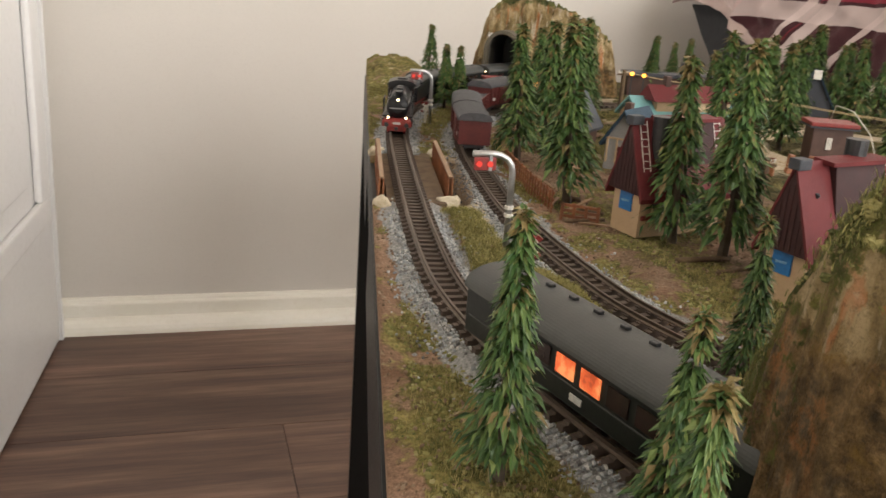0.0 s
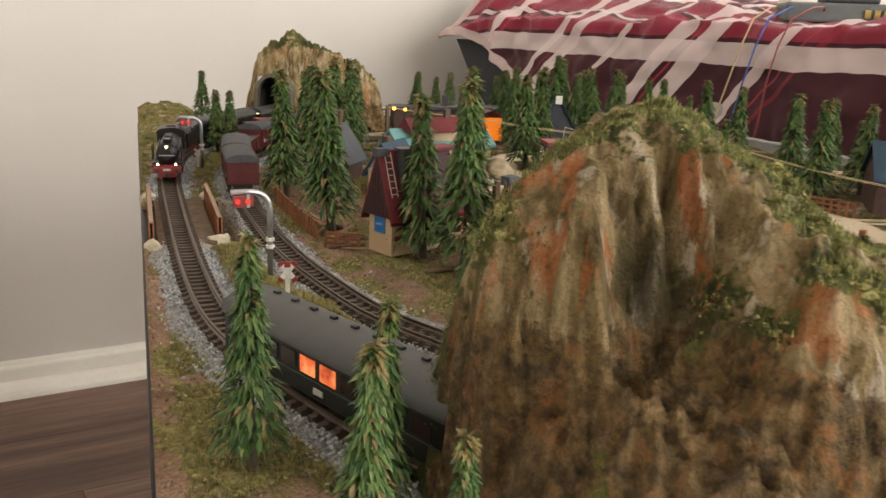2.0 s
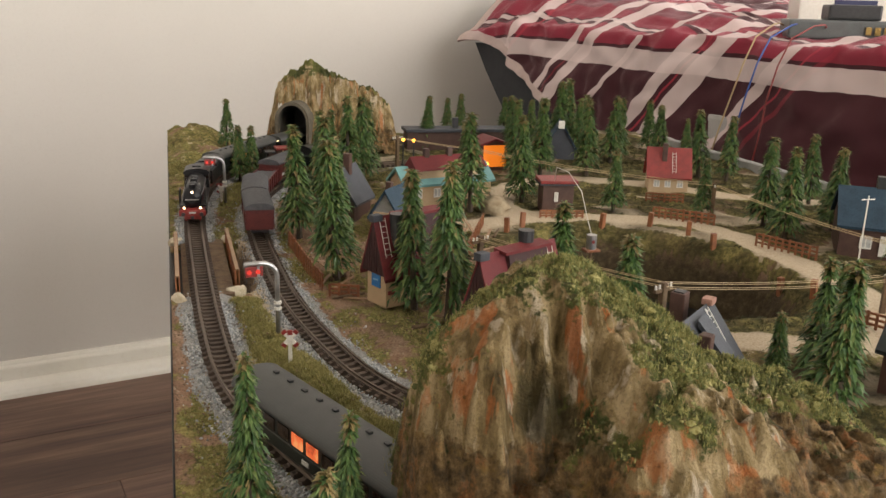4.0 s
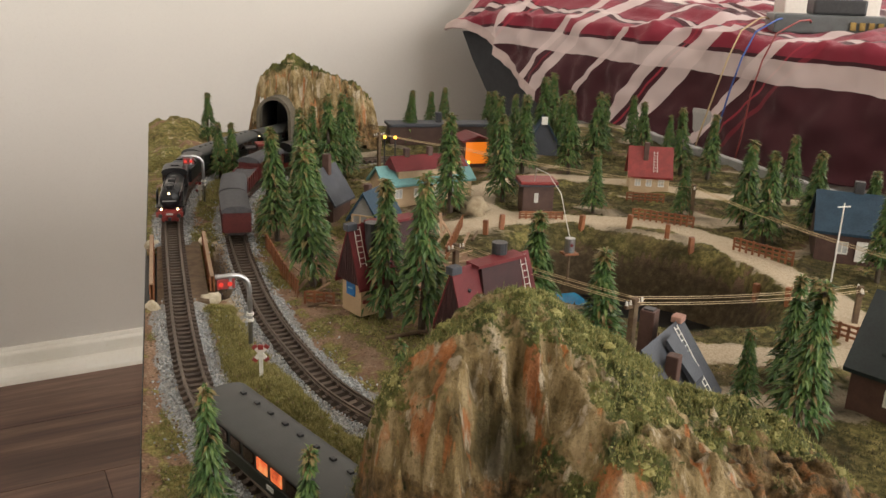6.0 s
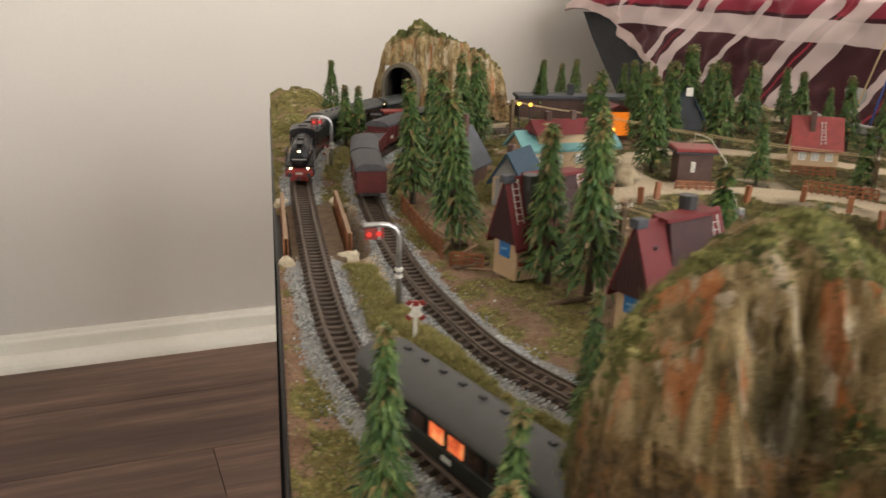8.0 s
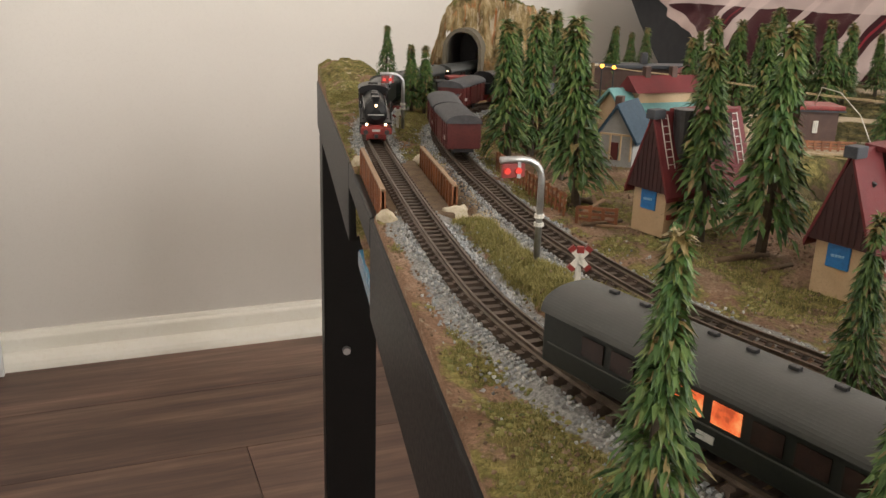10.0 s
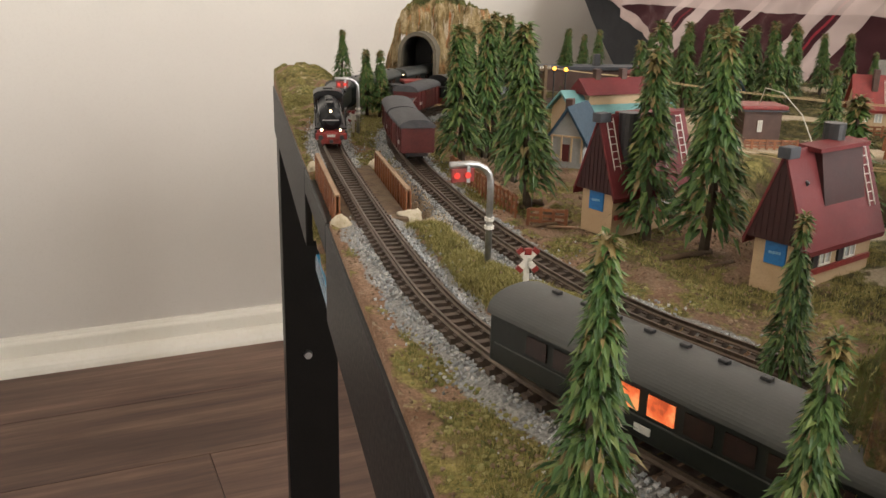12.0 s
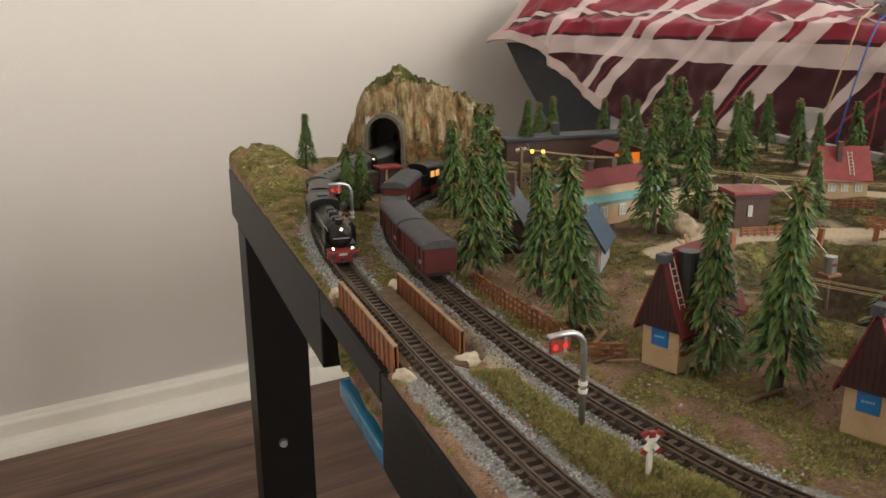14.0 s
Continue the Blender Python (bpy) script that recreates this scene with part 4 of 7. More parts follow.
def near_zone(x, y):
    """Moss in patches: on the crown, in a strip down the long ridge, a few tongues on the shelves."""
    e = 0.002
    gx, gy = (near_hill_z(x + e, y) - near_hill_z(x - e, y)) / (2 * e), (near_hill_z(x, y + e) - near_hill_z(x, y - e)) / (2 * e)
    flat = 1 / math.sqrt(1 + gx * gx + gy * gy)
    z = near_hill_z(x, y)
    ridge = math.exp(-((y - 0.113) / 0.011) ** 2) * smooth(0.112, 0.128, x)
    g = -0.10 + 0.52 * smooth(0.594, 0.606, z) + 0.85 * ridge + 0.55 * smooth(0.116, 0.13, y) + 0.85 * nz(x, y, 85, 3.0) + 0.35 * (flat - 0.7)
    g += 0.42 * smooth(0.112, 0.130, x) * smooth(0.078, 0.096, y)
    g += 0.75 * math.exp(-(((x - 0.132) / 0.012) ** 2 + ((y - 0.088) / 0.008) ** 2)) + 0.6 * math.exp(-(((x - 0.075) / 0.006) ** 2 + ((y - 0.112) / 0.008) ** 2))
    g += 0.45 * smooth(0.004, 0.010, y - 0.104) * smooth(0.10, 0.085, x)
    for x0, z0, rx, rz, k in ((0.107, 0.580, 0.0065, 0.006, 0.75), (0.116, 0.588, 0.006, 0.005, 0.5), (0.126, 0.584, 0.008, 0.005, 0.6)):
        g += k * math.exp(-((x - x0) / rx) ** 2 - ((z - z0) / rz) ** 2)
    paint = 0.95 * math.exp(-((x - 0.097) / 0.0095) ** 2 - ((z - 0.580) / 0.013) ** 2) + 0.5 * nz(x, z, 70, 51.0)
    for x0, z0, rx, rz in ((0.0840, 0.598, 0.0035, 0.007), (0.1046, 0.600, 0.004, 0.005), (0.1049, 0.590, 0.0022, 0.006), (0.0778, 0.585, 0.0026, 0.012),
                           (0.0880, 0.583, 0.0020, 0.010), (0.1128, 0.577, 0.006, 0.006), (0.1317, 0.572, 0.008, 0.006), (0.1480, 0.562, 0.007, 0.005)):
        paint -= 1.5 * math.exp(-((x - x0 - 0.10 * (z - z0)) / rx) ** 2 - ((z - z0) / rz) ** 2)
    return smooth(0.577, 0.568, z + 0.006 * nz(x, y, 60, 8.0)), g, paint


hill = field("rock_hill", 0.056, 0.240, 0.020, 0.185, 250, 220, near_hill_z, near_zone, M_ROCK, jitter=0.0012,
             skip=lambda x, y: near_hill_z(x, y) < 0.5185)
tagged(hill, "steep brown painted plaster rock hill with orange streaks and mossy crest", "hill")


def moss_spot(rnd):
    x, y = rnd.uniform(0.06, 0.22), rnd.uniform(0.06, 0.17)
    if near_zone(x, y)[1] < 0.36 + 0.45 * rnd.random() or near_hill_z(x, y) < 0.540:
        return None
    return x, y


def clumps(name, label, n, pick, height, size, material, seed, fine=1):
    """Foam moss: uneven little lumps pressed on the rock, in one mesh."""
    rnd = random.Random(seed)
    base = bmesh.new()
    bmesh.ops.create_icosphere(base, subdivisions=fine, radius=1.0)
    bv = [v.co.copy() for v in base.verts]
    bf = [[v.index for v in f.verts] for f in base.faces]
    base.free()
    verts, faces = [], []
    while n:
        p = pick(rnd)
        if p is None:
            continue
        n -= 1
        r, o = rnd.uniform(*size), len(verts)
        z = height(*p)
        k = rnd.uniform(0, 99)
        for v in bv:
            w = v * (1 + 0.55 * noise.noise(v * 1.7 + Vector((k, 0, 0))) + (0.35 * noise.noise(v * 4.5 + Vector((0, k, 0))) if fine > 1 else 0.0))
            verts.append((p[0] + r * w.x * 1.3, p[1] + r * w.y * 1.3, z + r * w.z * 0.75))
        faces.extend([o + i for i in f] for f in bf)
    me = bpy.data.meshes.new(name)
    me.from_pydata(verts, [], faces)
    me.materials.append(material)
    return tagged(new(name, me), label, "moss", kind="stuff")


M_HILLMOSS = mat("hill_moss", (0.075, 0.10, 0.026), (0.15, 0.155, 0.045), (0.035, 0.05, 0.015), rough=0.95, s1=85, s2=1400, bump=0.9, dist=0.0008,
                 each=((0.075, 0.080, 0.022), (0.14, 0.14, 0.040), (0.22, 0.205, 0.062), (0.31, 0.28, 0.095), (0.42, 0.37, 0.15)))
M_HILLGRASS = mat("hill_flock", (0.085, 0.12, 0.03), (0.20, 0.19, 0.06), (0.04, 0.06, 0.018), rough=0.9, s1=60, s2=700, bump=0,
                  each=((0.06, 0.075, 0.020), (0.14, 0.145, 0.040), (0.23, 0.215, 0.066), (0.37, 0.33, 0.12)))
clumps("moss", "green and yellow foam moss clumps on the rock hill", 7500, moss_spot, near_hill_z, (0.00018, 0.00052), M_HILLMOSS, 5)
clumps("moss", "larger yellow green lichen lumps on the rock hill", 350, moss_spot, near_hill_z, (0.0006, 0.0012), M_HILLMOSS, 25, 3)
tufts("moss", "green moss fibres on the crest of the rock hill", 5000, moss_spot, (0.0006, 0.0017), M_HILLGRASS, 15, near_hill_z)


M_VERGE = mat("verge_foam", (0.20, 0.20, 0.06), (0.30, 0.26, 0.10), (0.10, 0.11, 0.035), rough=0.95, s1=70, s2=1400, bump=0.9, dist=0.0008,
              each=((0.06, 0.075, 0.022), (0.15, 0.16, 0.045), (0.25, 0.24, 0.075), (0.33, 0.30, 0.11), (0.40, 0.36, 0.18)))


def verge_foam(rnd):
    x, y = rnd.uniform(X0 + 0.003, 0.12), rnd.uniform(0.08, 0.75)
    if track_gap(x, y) < 0.0112 or zones(x, y)[1] < 0.50 + 0.3 * rnd.random() or (RAV0 - 0.01 < y < RAV1 + 0.01 and x < 0.055):
        return None
    return x, y


clumps("moss", "pale yellow green foam clumps on the ground beside the tracks", 6000, verge_foam, ground_z, (0.00022, 0.00075), M_VERGE, 6)


def far_hill_z(x, y):
    crest = float(np.interp(x, (0.103, 0.109, 0.116, 0.124, 0.134, 0.148, 0.160, 0.175, 0.195, 0.212, 0.226, 0.240), (0.520, 0.556, 0.588, 0.600, 0.607, 0.615, 0.610, 0.602, 0.592, 0.588, 0.575, 0.515)))
    front = 0.790 + 0.004 * nz(x, 0, 120, 3.0) - 0.012 * smooth(0.15, 0.20, x)
    h = crest - 0.515
    if y < front:
        k = float(np.interp(front - y, (0, 0.006, 0.018, 0.032), (1.0, 0.85, 0.4, 0.0)))
    else:
        k = float(np.interp(y - front, (0, 0.02, 0.045, 0.06), (1.0, 0.95, 0.6, 0.3)))
    rough = 0.006 * nz(x, y, 70, 14.0) + 0.008 * (0.25 - abs(nz(x, y * 0.5, 130, 16.0))) + 0.004 * nz(x, y, 300, 18.0)
    return 0.515 + h * k + rough * smooth(0.0, 0.03, h * k)


far_hill = field("rock_hill", 0.092, 0.242, 0.752, 0.868, 170, 130, far_hill_z, slope_zone(far_hill_z, 0.42), M_FARROCK, jitter=0.001,
                 skip=lambda x, y: far_hill_z(x, y) < 0.522 or (abs(x - 0.1285) < 0.0138 and far_hill_z(x, y) < 0.5745))
tagged(far_hill, "craggy brown plaster rock hill with a railway tunnel", "hill")
far_base = part("rock_base", new_box(0.150, 0.790, 0.52, 0.222, 0.846, 0.56, bevel=0.006), M_FARROCK, far_hill)

portal = thing("tunnel_portal", "grey arched stone tunnel mouth in the rock", "tunnel", pose(0.127, 0.767, 0.527, 0, 0, -24))
R_IN, R_OUT, H_LEG = 0.0142, 0.0170, 0.033


def arch(r, h, n=14):
    return [(-r, 0.0)] + [(-r * math.cos(math.pi * k / n), h + r * 1.12 * math.sin(math.pi * k / n)) for k in range(n + 1)] + [(r, 0.0)]


def arch_band(bm, r0, r1, h, y0, y1):
    a, b = arch(r0, h), arch(r1, h)
    v = [[bm.verts.new((p[0], y, p[1])) for p in o] for o, y in ((a, y0), (b, y0), (b, y1), (a, y1))]
    for q, w in zip(v, v[1:] + v[:1]):
        for i in range(len(a) - 1):
            bm.faces.new((q[i], q[i + 1], w[i + 1], w[i]))
    bmesh.ops.recalc_face_normals(bm, faces=bm.faces[:])


bm = bmesh.new()
arch_band(bm, R_IN, R_OUT, H_LEG, -0.004, 0.022)
part("arch_ring", bm, M_PLASTER, portal)
bm = bmesh.new()
arch_band(bm, R_IN, R_IN + 0.001, H_LEG, 0.004, 0.055)
part("lining", bm, M_DARK, portal, "dark tunnel lining")
part("back", prism(bmesh.new(), arch(R_IN + 0.001, H_LEG), 0.055, 0.058), M_DARK, portal, "dark tunnel end")

# ---- spruce trees ----
def spruce_meshes(seed, leaves):
    """Plastic spruce of unit height: a thin trunk, and whorls of drooping blade-shaped sprigs with bare gaps."""
    rnd = random.Random(seed)
    tb = bmesh.new()
    tube(tb, [(0, 0, -0.03), (0.006, 0.003, 0.3), (-0.003, 0.006, 0.65), (0, 0, 0.97)], 0.013, 6)
    for v in tb.verts:
        k = 1.7 - 1.3 * max(v.co.z, 0)
        v.co.x, v.co.y = v.co.x * k, v.co.y * k
    verts, faces, mats = [], [], []
    for _ in range(leaves):
        u = rnd.random() ** 0.9
        z = 0.15 + 0.84 * u
        reach = (0.168 * (1 - u) ** 0.85 + 0.013) * rnd.uniform(0.75, 1.12)
        if rnd.random() < 0.05:
            reach *= 1.25
        a = rnd.uniform(0, math.tau)
        if nz(math.cos(a) * 1.2, z * 6, 1.3, seed) < -0.30:
            continue
        ln, w = rnd.uniform(0.055, 0.105) * (1 - 0.35 * u), rnd.uniform(0.008, 0.014)
        ca, sa = math.cos(a), math.sin(a)
        tilt = rnd.uniform(-0.95, 0.15) + 0.9 * smooth(0.9, 1.0, u)
        r0 = max(reach - ln * math.cos(tilt), 0.002) * rnd.uniform(0.5, 1.0)
        droop = 0.45 * r0
        tw = rnd.uniform(-0.7, 0.7)
        swing = rnd.uniform(-0.5, 0.5)
        d = Vector((math.cos(a + swing) * math.cos(tilt), math.sin(a + swing) * math.cos(tilt), math.sin(tilt)))
        side = Vector((-sa, ca, tw)).normalized() * w
        p = Vector((ca * r0, sa * r0, z + ln * 0.35 - droop))
        nrm = d.cross(side).normalized() * w * 0.5
        b = len(verts)
        q = [p, p + d * ln * 0.45 + side + nrm, p + d * ln * 0.45 - side + nrm, p + d * ln * 0.55 - nrm * 0.2, p + d * ln + Vector((0, 0, -0.02))]
        verts += [tuple(v) for v in q]
        faces += [(b, b + 1, b + 3), (b, b + 3, b + 2), (b + 1, b + 4, b + 3), (b + 3, b + 4, b + 2)]
        mats += [1 if (rnd.random() < (0.6 if u > 0.92 else 0.085)) else 0] * 4
    me = bpy.data.meshes.new("crown")
    me.from_pydata(verts, [], faces)
    me.materials.append(M_LEAF)
    me.materials.append(M_TIP)
    me.polygons.foreach_set("material_index", mats)
    tm = bpy.data.meshes.new("trunk")
    tb.to_mesh(tm)
    tb.free()
    tm.materials.append(M_TRUNK)
    return tm, me


SPRUCES = [spruce_meshes(s, 1350) for s in (11, 12, 13, 14, 15, 16, 17)]
tree_rnd = random.Random(21)


def spruce(x, y, h, wide=1.0, label="green plastic model spruce with brownish tips", z=None):
    tm, cm = SPRUCES[tree_rnd.randrange(len(SPRUCES))]
    zz = (ground_z(x, y) if z is None else z) - 0.0005
    h += (VILLAGE - Z0) * (1 - smooth(0.115, 0.170, x))
    t = thing("spruce_tree", label, "tree", pose(x, y, zz, tree_rnd.uniform(-3, 3), tree_rnd.uniform(-3, 3), tree_rnd.uniform(0, 360)), "model spruces")
    t.scale = (h * wide * 1.42, h * wide * 1.42, h)
    new("trunk", tm).parent = t
    new("crown", cm).parent = t
    return t


for x, y, h in ((0.030, 0.142, 0.049), (0.052, 0.118, 0.043), (0.040, 0.083, 0.046), (0.055, 0.076, 0.036), (0.098, 0.186, 0.040)):
    spruce(x, y, h, 0.76, "small dark green plastic spruce beside the track")
for x, y, h in ((0.137, 0.293, 0.075), (0.1275, 0.319, 0.068), (0.098, 0.376, 0.074), (0.090, 0.466, 0.068), (0.112, 0.497, 0.072), (0.108, 0.430, 0.066),
                (0.152, 0.612, 0.070), (0.168, 0.632, 0.070), (0.143, 0.650, 0.058), (0.128, 0.600, 0.062)):
    spruce(x, y, h, 0.92, "tall dense green plastic spruce")
for x, y, h in ((0.066, 0.803, 0.044), (0.0675, 0.661, 0.043), (0.0765, 0.659, 0.043), (0.267, 0.784, 0.055), (0.306, 0.834, 0.047), (0.321, 0.835, 0.051), (0.219, 0.498, 0.070),
                (0.342, 0.727, 0.059), (0.271, 0.526, 0.066), (0.351, 0.675, 0.063), (0.447, 0.820, 0.068), (0.401, 0.700, 0.060), (0.414, 0.708, 0.062),
                (0.425, 0.674, 0.064), (0.448, 0.701, 0.062), (0.327, 0.483, 0.047), (0.500, 0.729, 0.054), (0.387, 0.714, 0.074), (0.306, 0.629, 0.066), (0.330, 0.628, 0.068), (0.366, 0.606, 0.066), (0.182, 0.676, 0.064), (0.245, 0.158, 0.060), (0.465, 0.650, 0.058)):
    spruce(x, y, h, 1.0)
for x, y, h in ((0.510, 0.674, 0.042), (0.472, 0.592, 0.060), (0.487, 0.571, 0.057), (0.382, 0.450, 0.043), (0.414, 0.421, 0.064), (0.404, 0.386, 0.062),
                (0.495, 0.472, 0.055), (0.480, 0.432, 0.047), (0.240, 0.182, 0.034), (0.268, 0.190, 0.052),
                (0.282, 0.200, 0.048), (0.420, 0.30, 0.055), (0.235, 0.560, 0.055), (0.455, 0.400, 0.058), (0.470, 0.365, 0.052), (0.36, 0.80, 0.05), (0.385, 0.78, 0.052)):
    spruce(x, y, h, 1.0)

for x, y, h in ((0.1975, 0.297, 0.053), (0.206, 0.245, 0.051)):
    spruce(x, y, h, 1.25, "broad green plastic model spruce beside the pond")

# dark maroon boards, darkened further as if shaded by the roof overhang
M_SHADEDBOARDS = mat("shaded_maroon_boards", (0.038, 0.009, 0.009), (0.028, 0.007, 0.007), (0.055, 0.016, 0.014), rough=0.7, s1=150, s2=1800)

# ---- houses ----
def house(name, label, m, w, l, eave, ridge, wall_m, roof_m, over=0.0025, thick=0.0012, group="model houses"):
    """Gabled house: the gable wall at y = 0, the long side along +y, standing on z = 0."""
    h = thing(name, label, "model house", m, group)
    part("wall", prism(bmesh.new(), [(0, -0.004), (w, -0.004), (w, eave), (w / 2, ridge), (0, eave)], 0, l), wall_m, h)
    k = (ridge - eave) / (w / 2)
    for s in (0, 1):
        f = (lambda a: a) if s == 0 else (lambda a: w - a)
        part("roof", prism(bmesh.new(), [(f(-over), eave - over * k), (f(w / 2), ridge), (f(w / 2), ridge + thick * 1.6), (f(-over - thick * 0.3), eave - over * k + thick * 1.5)], -over, l + over), roof_m, h)
    return h


def window_on(h, x, y, z, w, hh, face, frame_m=None, pane_m=None):
    """A framed window on a wall; face 'f' lies in the gable wall, 's' in the long side at x."""
    bm, gl = bmesh.new(), bmesh.new()
    t = 0.0006
    bars = ((0, 0, w, t), (0, hh - t, w, hh), (0, t, t, hh - t), (w - t, t, w, hh - t), (w / 2 - t / 2, t, w / 2 + t / 2, hh - t))
    for a0, b0, a1, b1 in bars:
        if face == "f":
            box(bm, x + a0, y - 0.0008, z + b0, x + a1, y + 0.0004, z + b1)
        else:
            box(bm, x - 0.0004, y + a0, z + b0, x + 0.0008, y + a1, z + b1)
    if face == "f":
        box(gl, x + t, y - 0.0003, z + t, x + w - t, y + 0.0004, z + hh - t)
    else:
        box(gl, x - 0.0004, y + t, z + t, x + 0.0003, y + w - t, z + hh - t)
    win = part("window", bm, frame_m or M_WHITEP, h, "white framed window")
    part("pane", gl, pane_m or M_PANE, win)
    return win


def ladder(h, p0, p1, side, n=7, mat_=None):
    """A little white ladder lying on a roof from p0 to p1."""
    bm = bmesh.new()
    p0, p1, side = Vector(p0), Vector(p1), Vector(side)
    for s in (-0.5, 0.5):
        tube(bm, [p0 + side * s, p1 + side * s], 0.00022, 4)
    for k in range(n):
        q = p0.lerp(p1, (k + 0.5) / n)
        tube(bm, [q - side * 0.5, q + side * 0.5], 0.00018, 4)
    return part("roof_ladder", bm, mat_ or M_WHITEP, h, "white roof ladder")


def cottage(m, label, pot):
    """Cream cottage, maroon roof: boarded gable over a wall with a blue sticker, a wide dormer under a ridge board, windows in the long side."""
    w, l, eave, ridge = 0.0165, 0.043, 0.0180, 0.0408
    h = house("cottage", label, m, w, l, eave, ridge, M_CREAM, M_MAROON, over=0.0027)
    gb = part("gable_board", prism(bmesh.new(), [(-0.0026, eave - 0.0045), (w + 0.0026, eave - 0.0045), (w / 2, ridge - 0.0010)], -0.0024, -0.0008), M_SHADEDBOARDS, h, "dark maroon boarded gable with painted-in shade")
    for k in range(8):
        x = 0.0010 + k * (w - 0.0020) / 7
        top = ridge - 0.0025 - abs(x - w / 2) * (ridge - eave) / (w / 2) * 0.93
        part("batten", new_box(x - 0.00012, -0.0027, eave - 0.0040, x + 0.00012, -0.0024, max(top, eave - 0.003)), M_SHADEDBOARDS, gb)
    # wide dormer on the slope over the window wall, under an overhanging ridge board
    k = (ridge - eave) / (w / 2)
    bm = bmesh.new()
    prism(bm, [(w * 0.40, ridge - 0.004), (w * 0.97, ridge - w * 0.46 * k), (w * 0.70, ridge + 0.0004), (w * 0.40, ridge + 0.0004)], 0.0125, 0.0370)
    # shade below the ridge board is put into the dormer's colour
    part("dormer", bm, M_SHADEDBOARDS, h, "dark maroon boarded dormer with painted-in shade")
    part("ridge_board", prism(bmesh.new(), [(w * 0.30, ridge + 0.0006), (w * 0.78, ridge + 0.0005), (w * 0.78, ridge + 0.0018), (w * 0.30, ridge + 0.0024)], 0.0095, 0.0395), M_MAROON, h)
    part("ridge_cap", new_box(w / 2 - 0.002, -0.0040, ridge - 0.0006, w / 2 + 0.0024, 0.0018, ridge + 0.0030, bevel=0.0004), M_GREYROOF, h, "grey ridge cap")
    if pot:
        bm = bmesh.new()
        cyl(bm, 0.0030, 0.0041, (w * 0.78, 0.0092, eave + 0.0035), (w * 0.78, 0.0092, ridge + 0.0030), 16)
        part("chimney", bm, M_DARK, h, "black tapered chimney")
        ladder(h, (w * 0.95, 0.0022, eave + 0.0045), (w * 0.56, 0.0022, ridge + 0.0008), (0, 0.0034, 0))
    else:
        bm = bmesh.new()
        cyl(bm, 0.0034, 0.0036, (w * 0.30, 0.030, ridge - 0.006), (w * 0.30, 0.030, ridge + 0.0075), 14)
        part("chimney", bm, M_DARK, h, "black round chimney")
        z = ridge - (0.72 - 0.5) * w * k + 0.0016
        part("roof_hole", new_cyl(0.0008, 0.0008, (w * 0.72, 0.0050, z - 0.0006), (w * 0.72 + 0.0006, 0.0050, z + 0.0004), 10), M_DARK, h)
    ladder(h, (w * 0.99, l - 0.0025, eave + 0.0035), (w * 0.56, l - 0.0025, ridge + 0.0008), (0, 0.0034, 0))
    st = part("sticker", new_box(0.0042, -0.0005, 0.0055, 0.0118, 0.0002, 0.0130, bevel=0.0002), M_BLUE, h, "blue printed label")
    bm = bmesh.new()
    for j, (a, b_) in enumerate(((0.0, 0.0011), (0.0014, 0.0021), (0.0024, 0.0034), (0.0037, 0.0042))):
        box(bm, 0.0058 + a, -0.0007, 0.0090 + 0.0001 * j, 0.0058 + b_, -0.0004, 0.0098 + 0.0001 * j)
    part("print", bm, M_PALE, st)
    part("band", new_box(w - 0.0002, 0.001, eave - 0.0050, w + 0.0012, l - 0.001, eave - 0.0022), M_RED, h, "red painted beam")
    part("band", new_box(w - 0.0002, 0.001, 0.0032, w + 0.0010, l - 0.001, 0.0050), M_RED, h, "red painted sill beam")
    for y in (0.010, 0.025):
        window_on(h, w, y, 0.0054, 0.0070, 0.0080, "s")
        part("shutter", new_box(w - 0.0002, y - 0.0036, 0.0054, w + 0.0008, y - 0.0006, 0.0134), M_DARK, h, "dark shutter")
    return h


# the gable walls look towards the track, the long sides towards the near end
cottage(pose(0.1068, 0.3362, 0.5288, 0, 0, -68), "cream model cottage with maroon roof, ladder and blue label", True)
cottage(pose(0.1360, 0.2610, 0.5288, 0, 0, -66), "cream model cottage with steep maroon roof and dark chimney", False)

# blue roofed half timbered house and grey sheds behind the tall spruces
b = house("timber_house", "pale grey timbered model house with dark blue roof", pose(0.137, 0.458, 0.5285, 0, 0, -40), 0.019, 0.030, 0.0125, 0.0275, M_PALEWALL, M_BLUEROOF)
for k in range(4):
    part("timber", new_box(0.0008 + k * 0.0056, -0.0009, 0.0, 0.0016 + k * 0.0056, 0.0, 0.0130), M_CREAM, b, "cream timber post")
part("timber", new_box(0.0, -0.0010, 0.0130, 0.019, 0.0, 0.0139), M_CREAM, b, "cream timber beam")
part("door", new_box(0.0074, -0.0007, 0.0, 0.0112, 0.0, 0.0092), M_WAGON, b, "dark red door")
part("chimney", new_box(0.004, 0.01, 0.016, 0.0080, 0.0145, 0.032, bevel=0.0004), M_BROWN, b)
b = house("barn", "grey roofed brown model barn behind the spruces", pose(0.112, 0.515, 0.5275, 0, 0, -35), 0.026, 0.03, 0.012, 0.032, M_BROWN, M_GREYROOF)
part("chimney", new_box(0.012, 0.012, 0.025, 0.017, 0.017, 0.043, bevel=0.0004), M_BROWN, b)

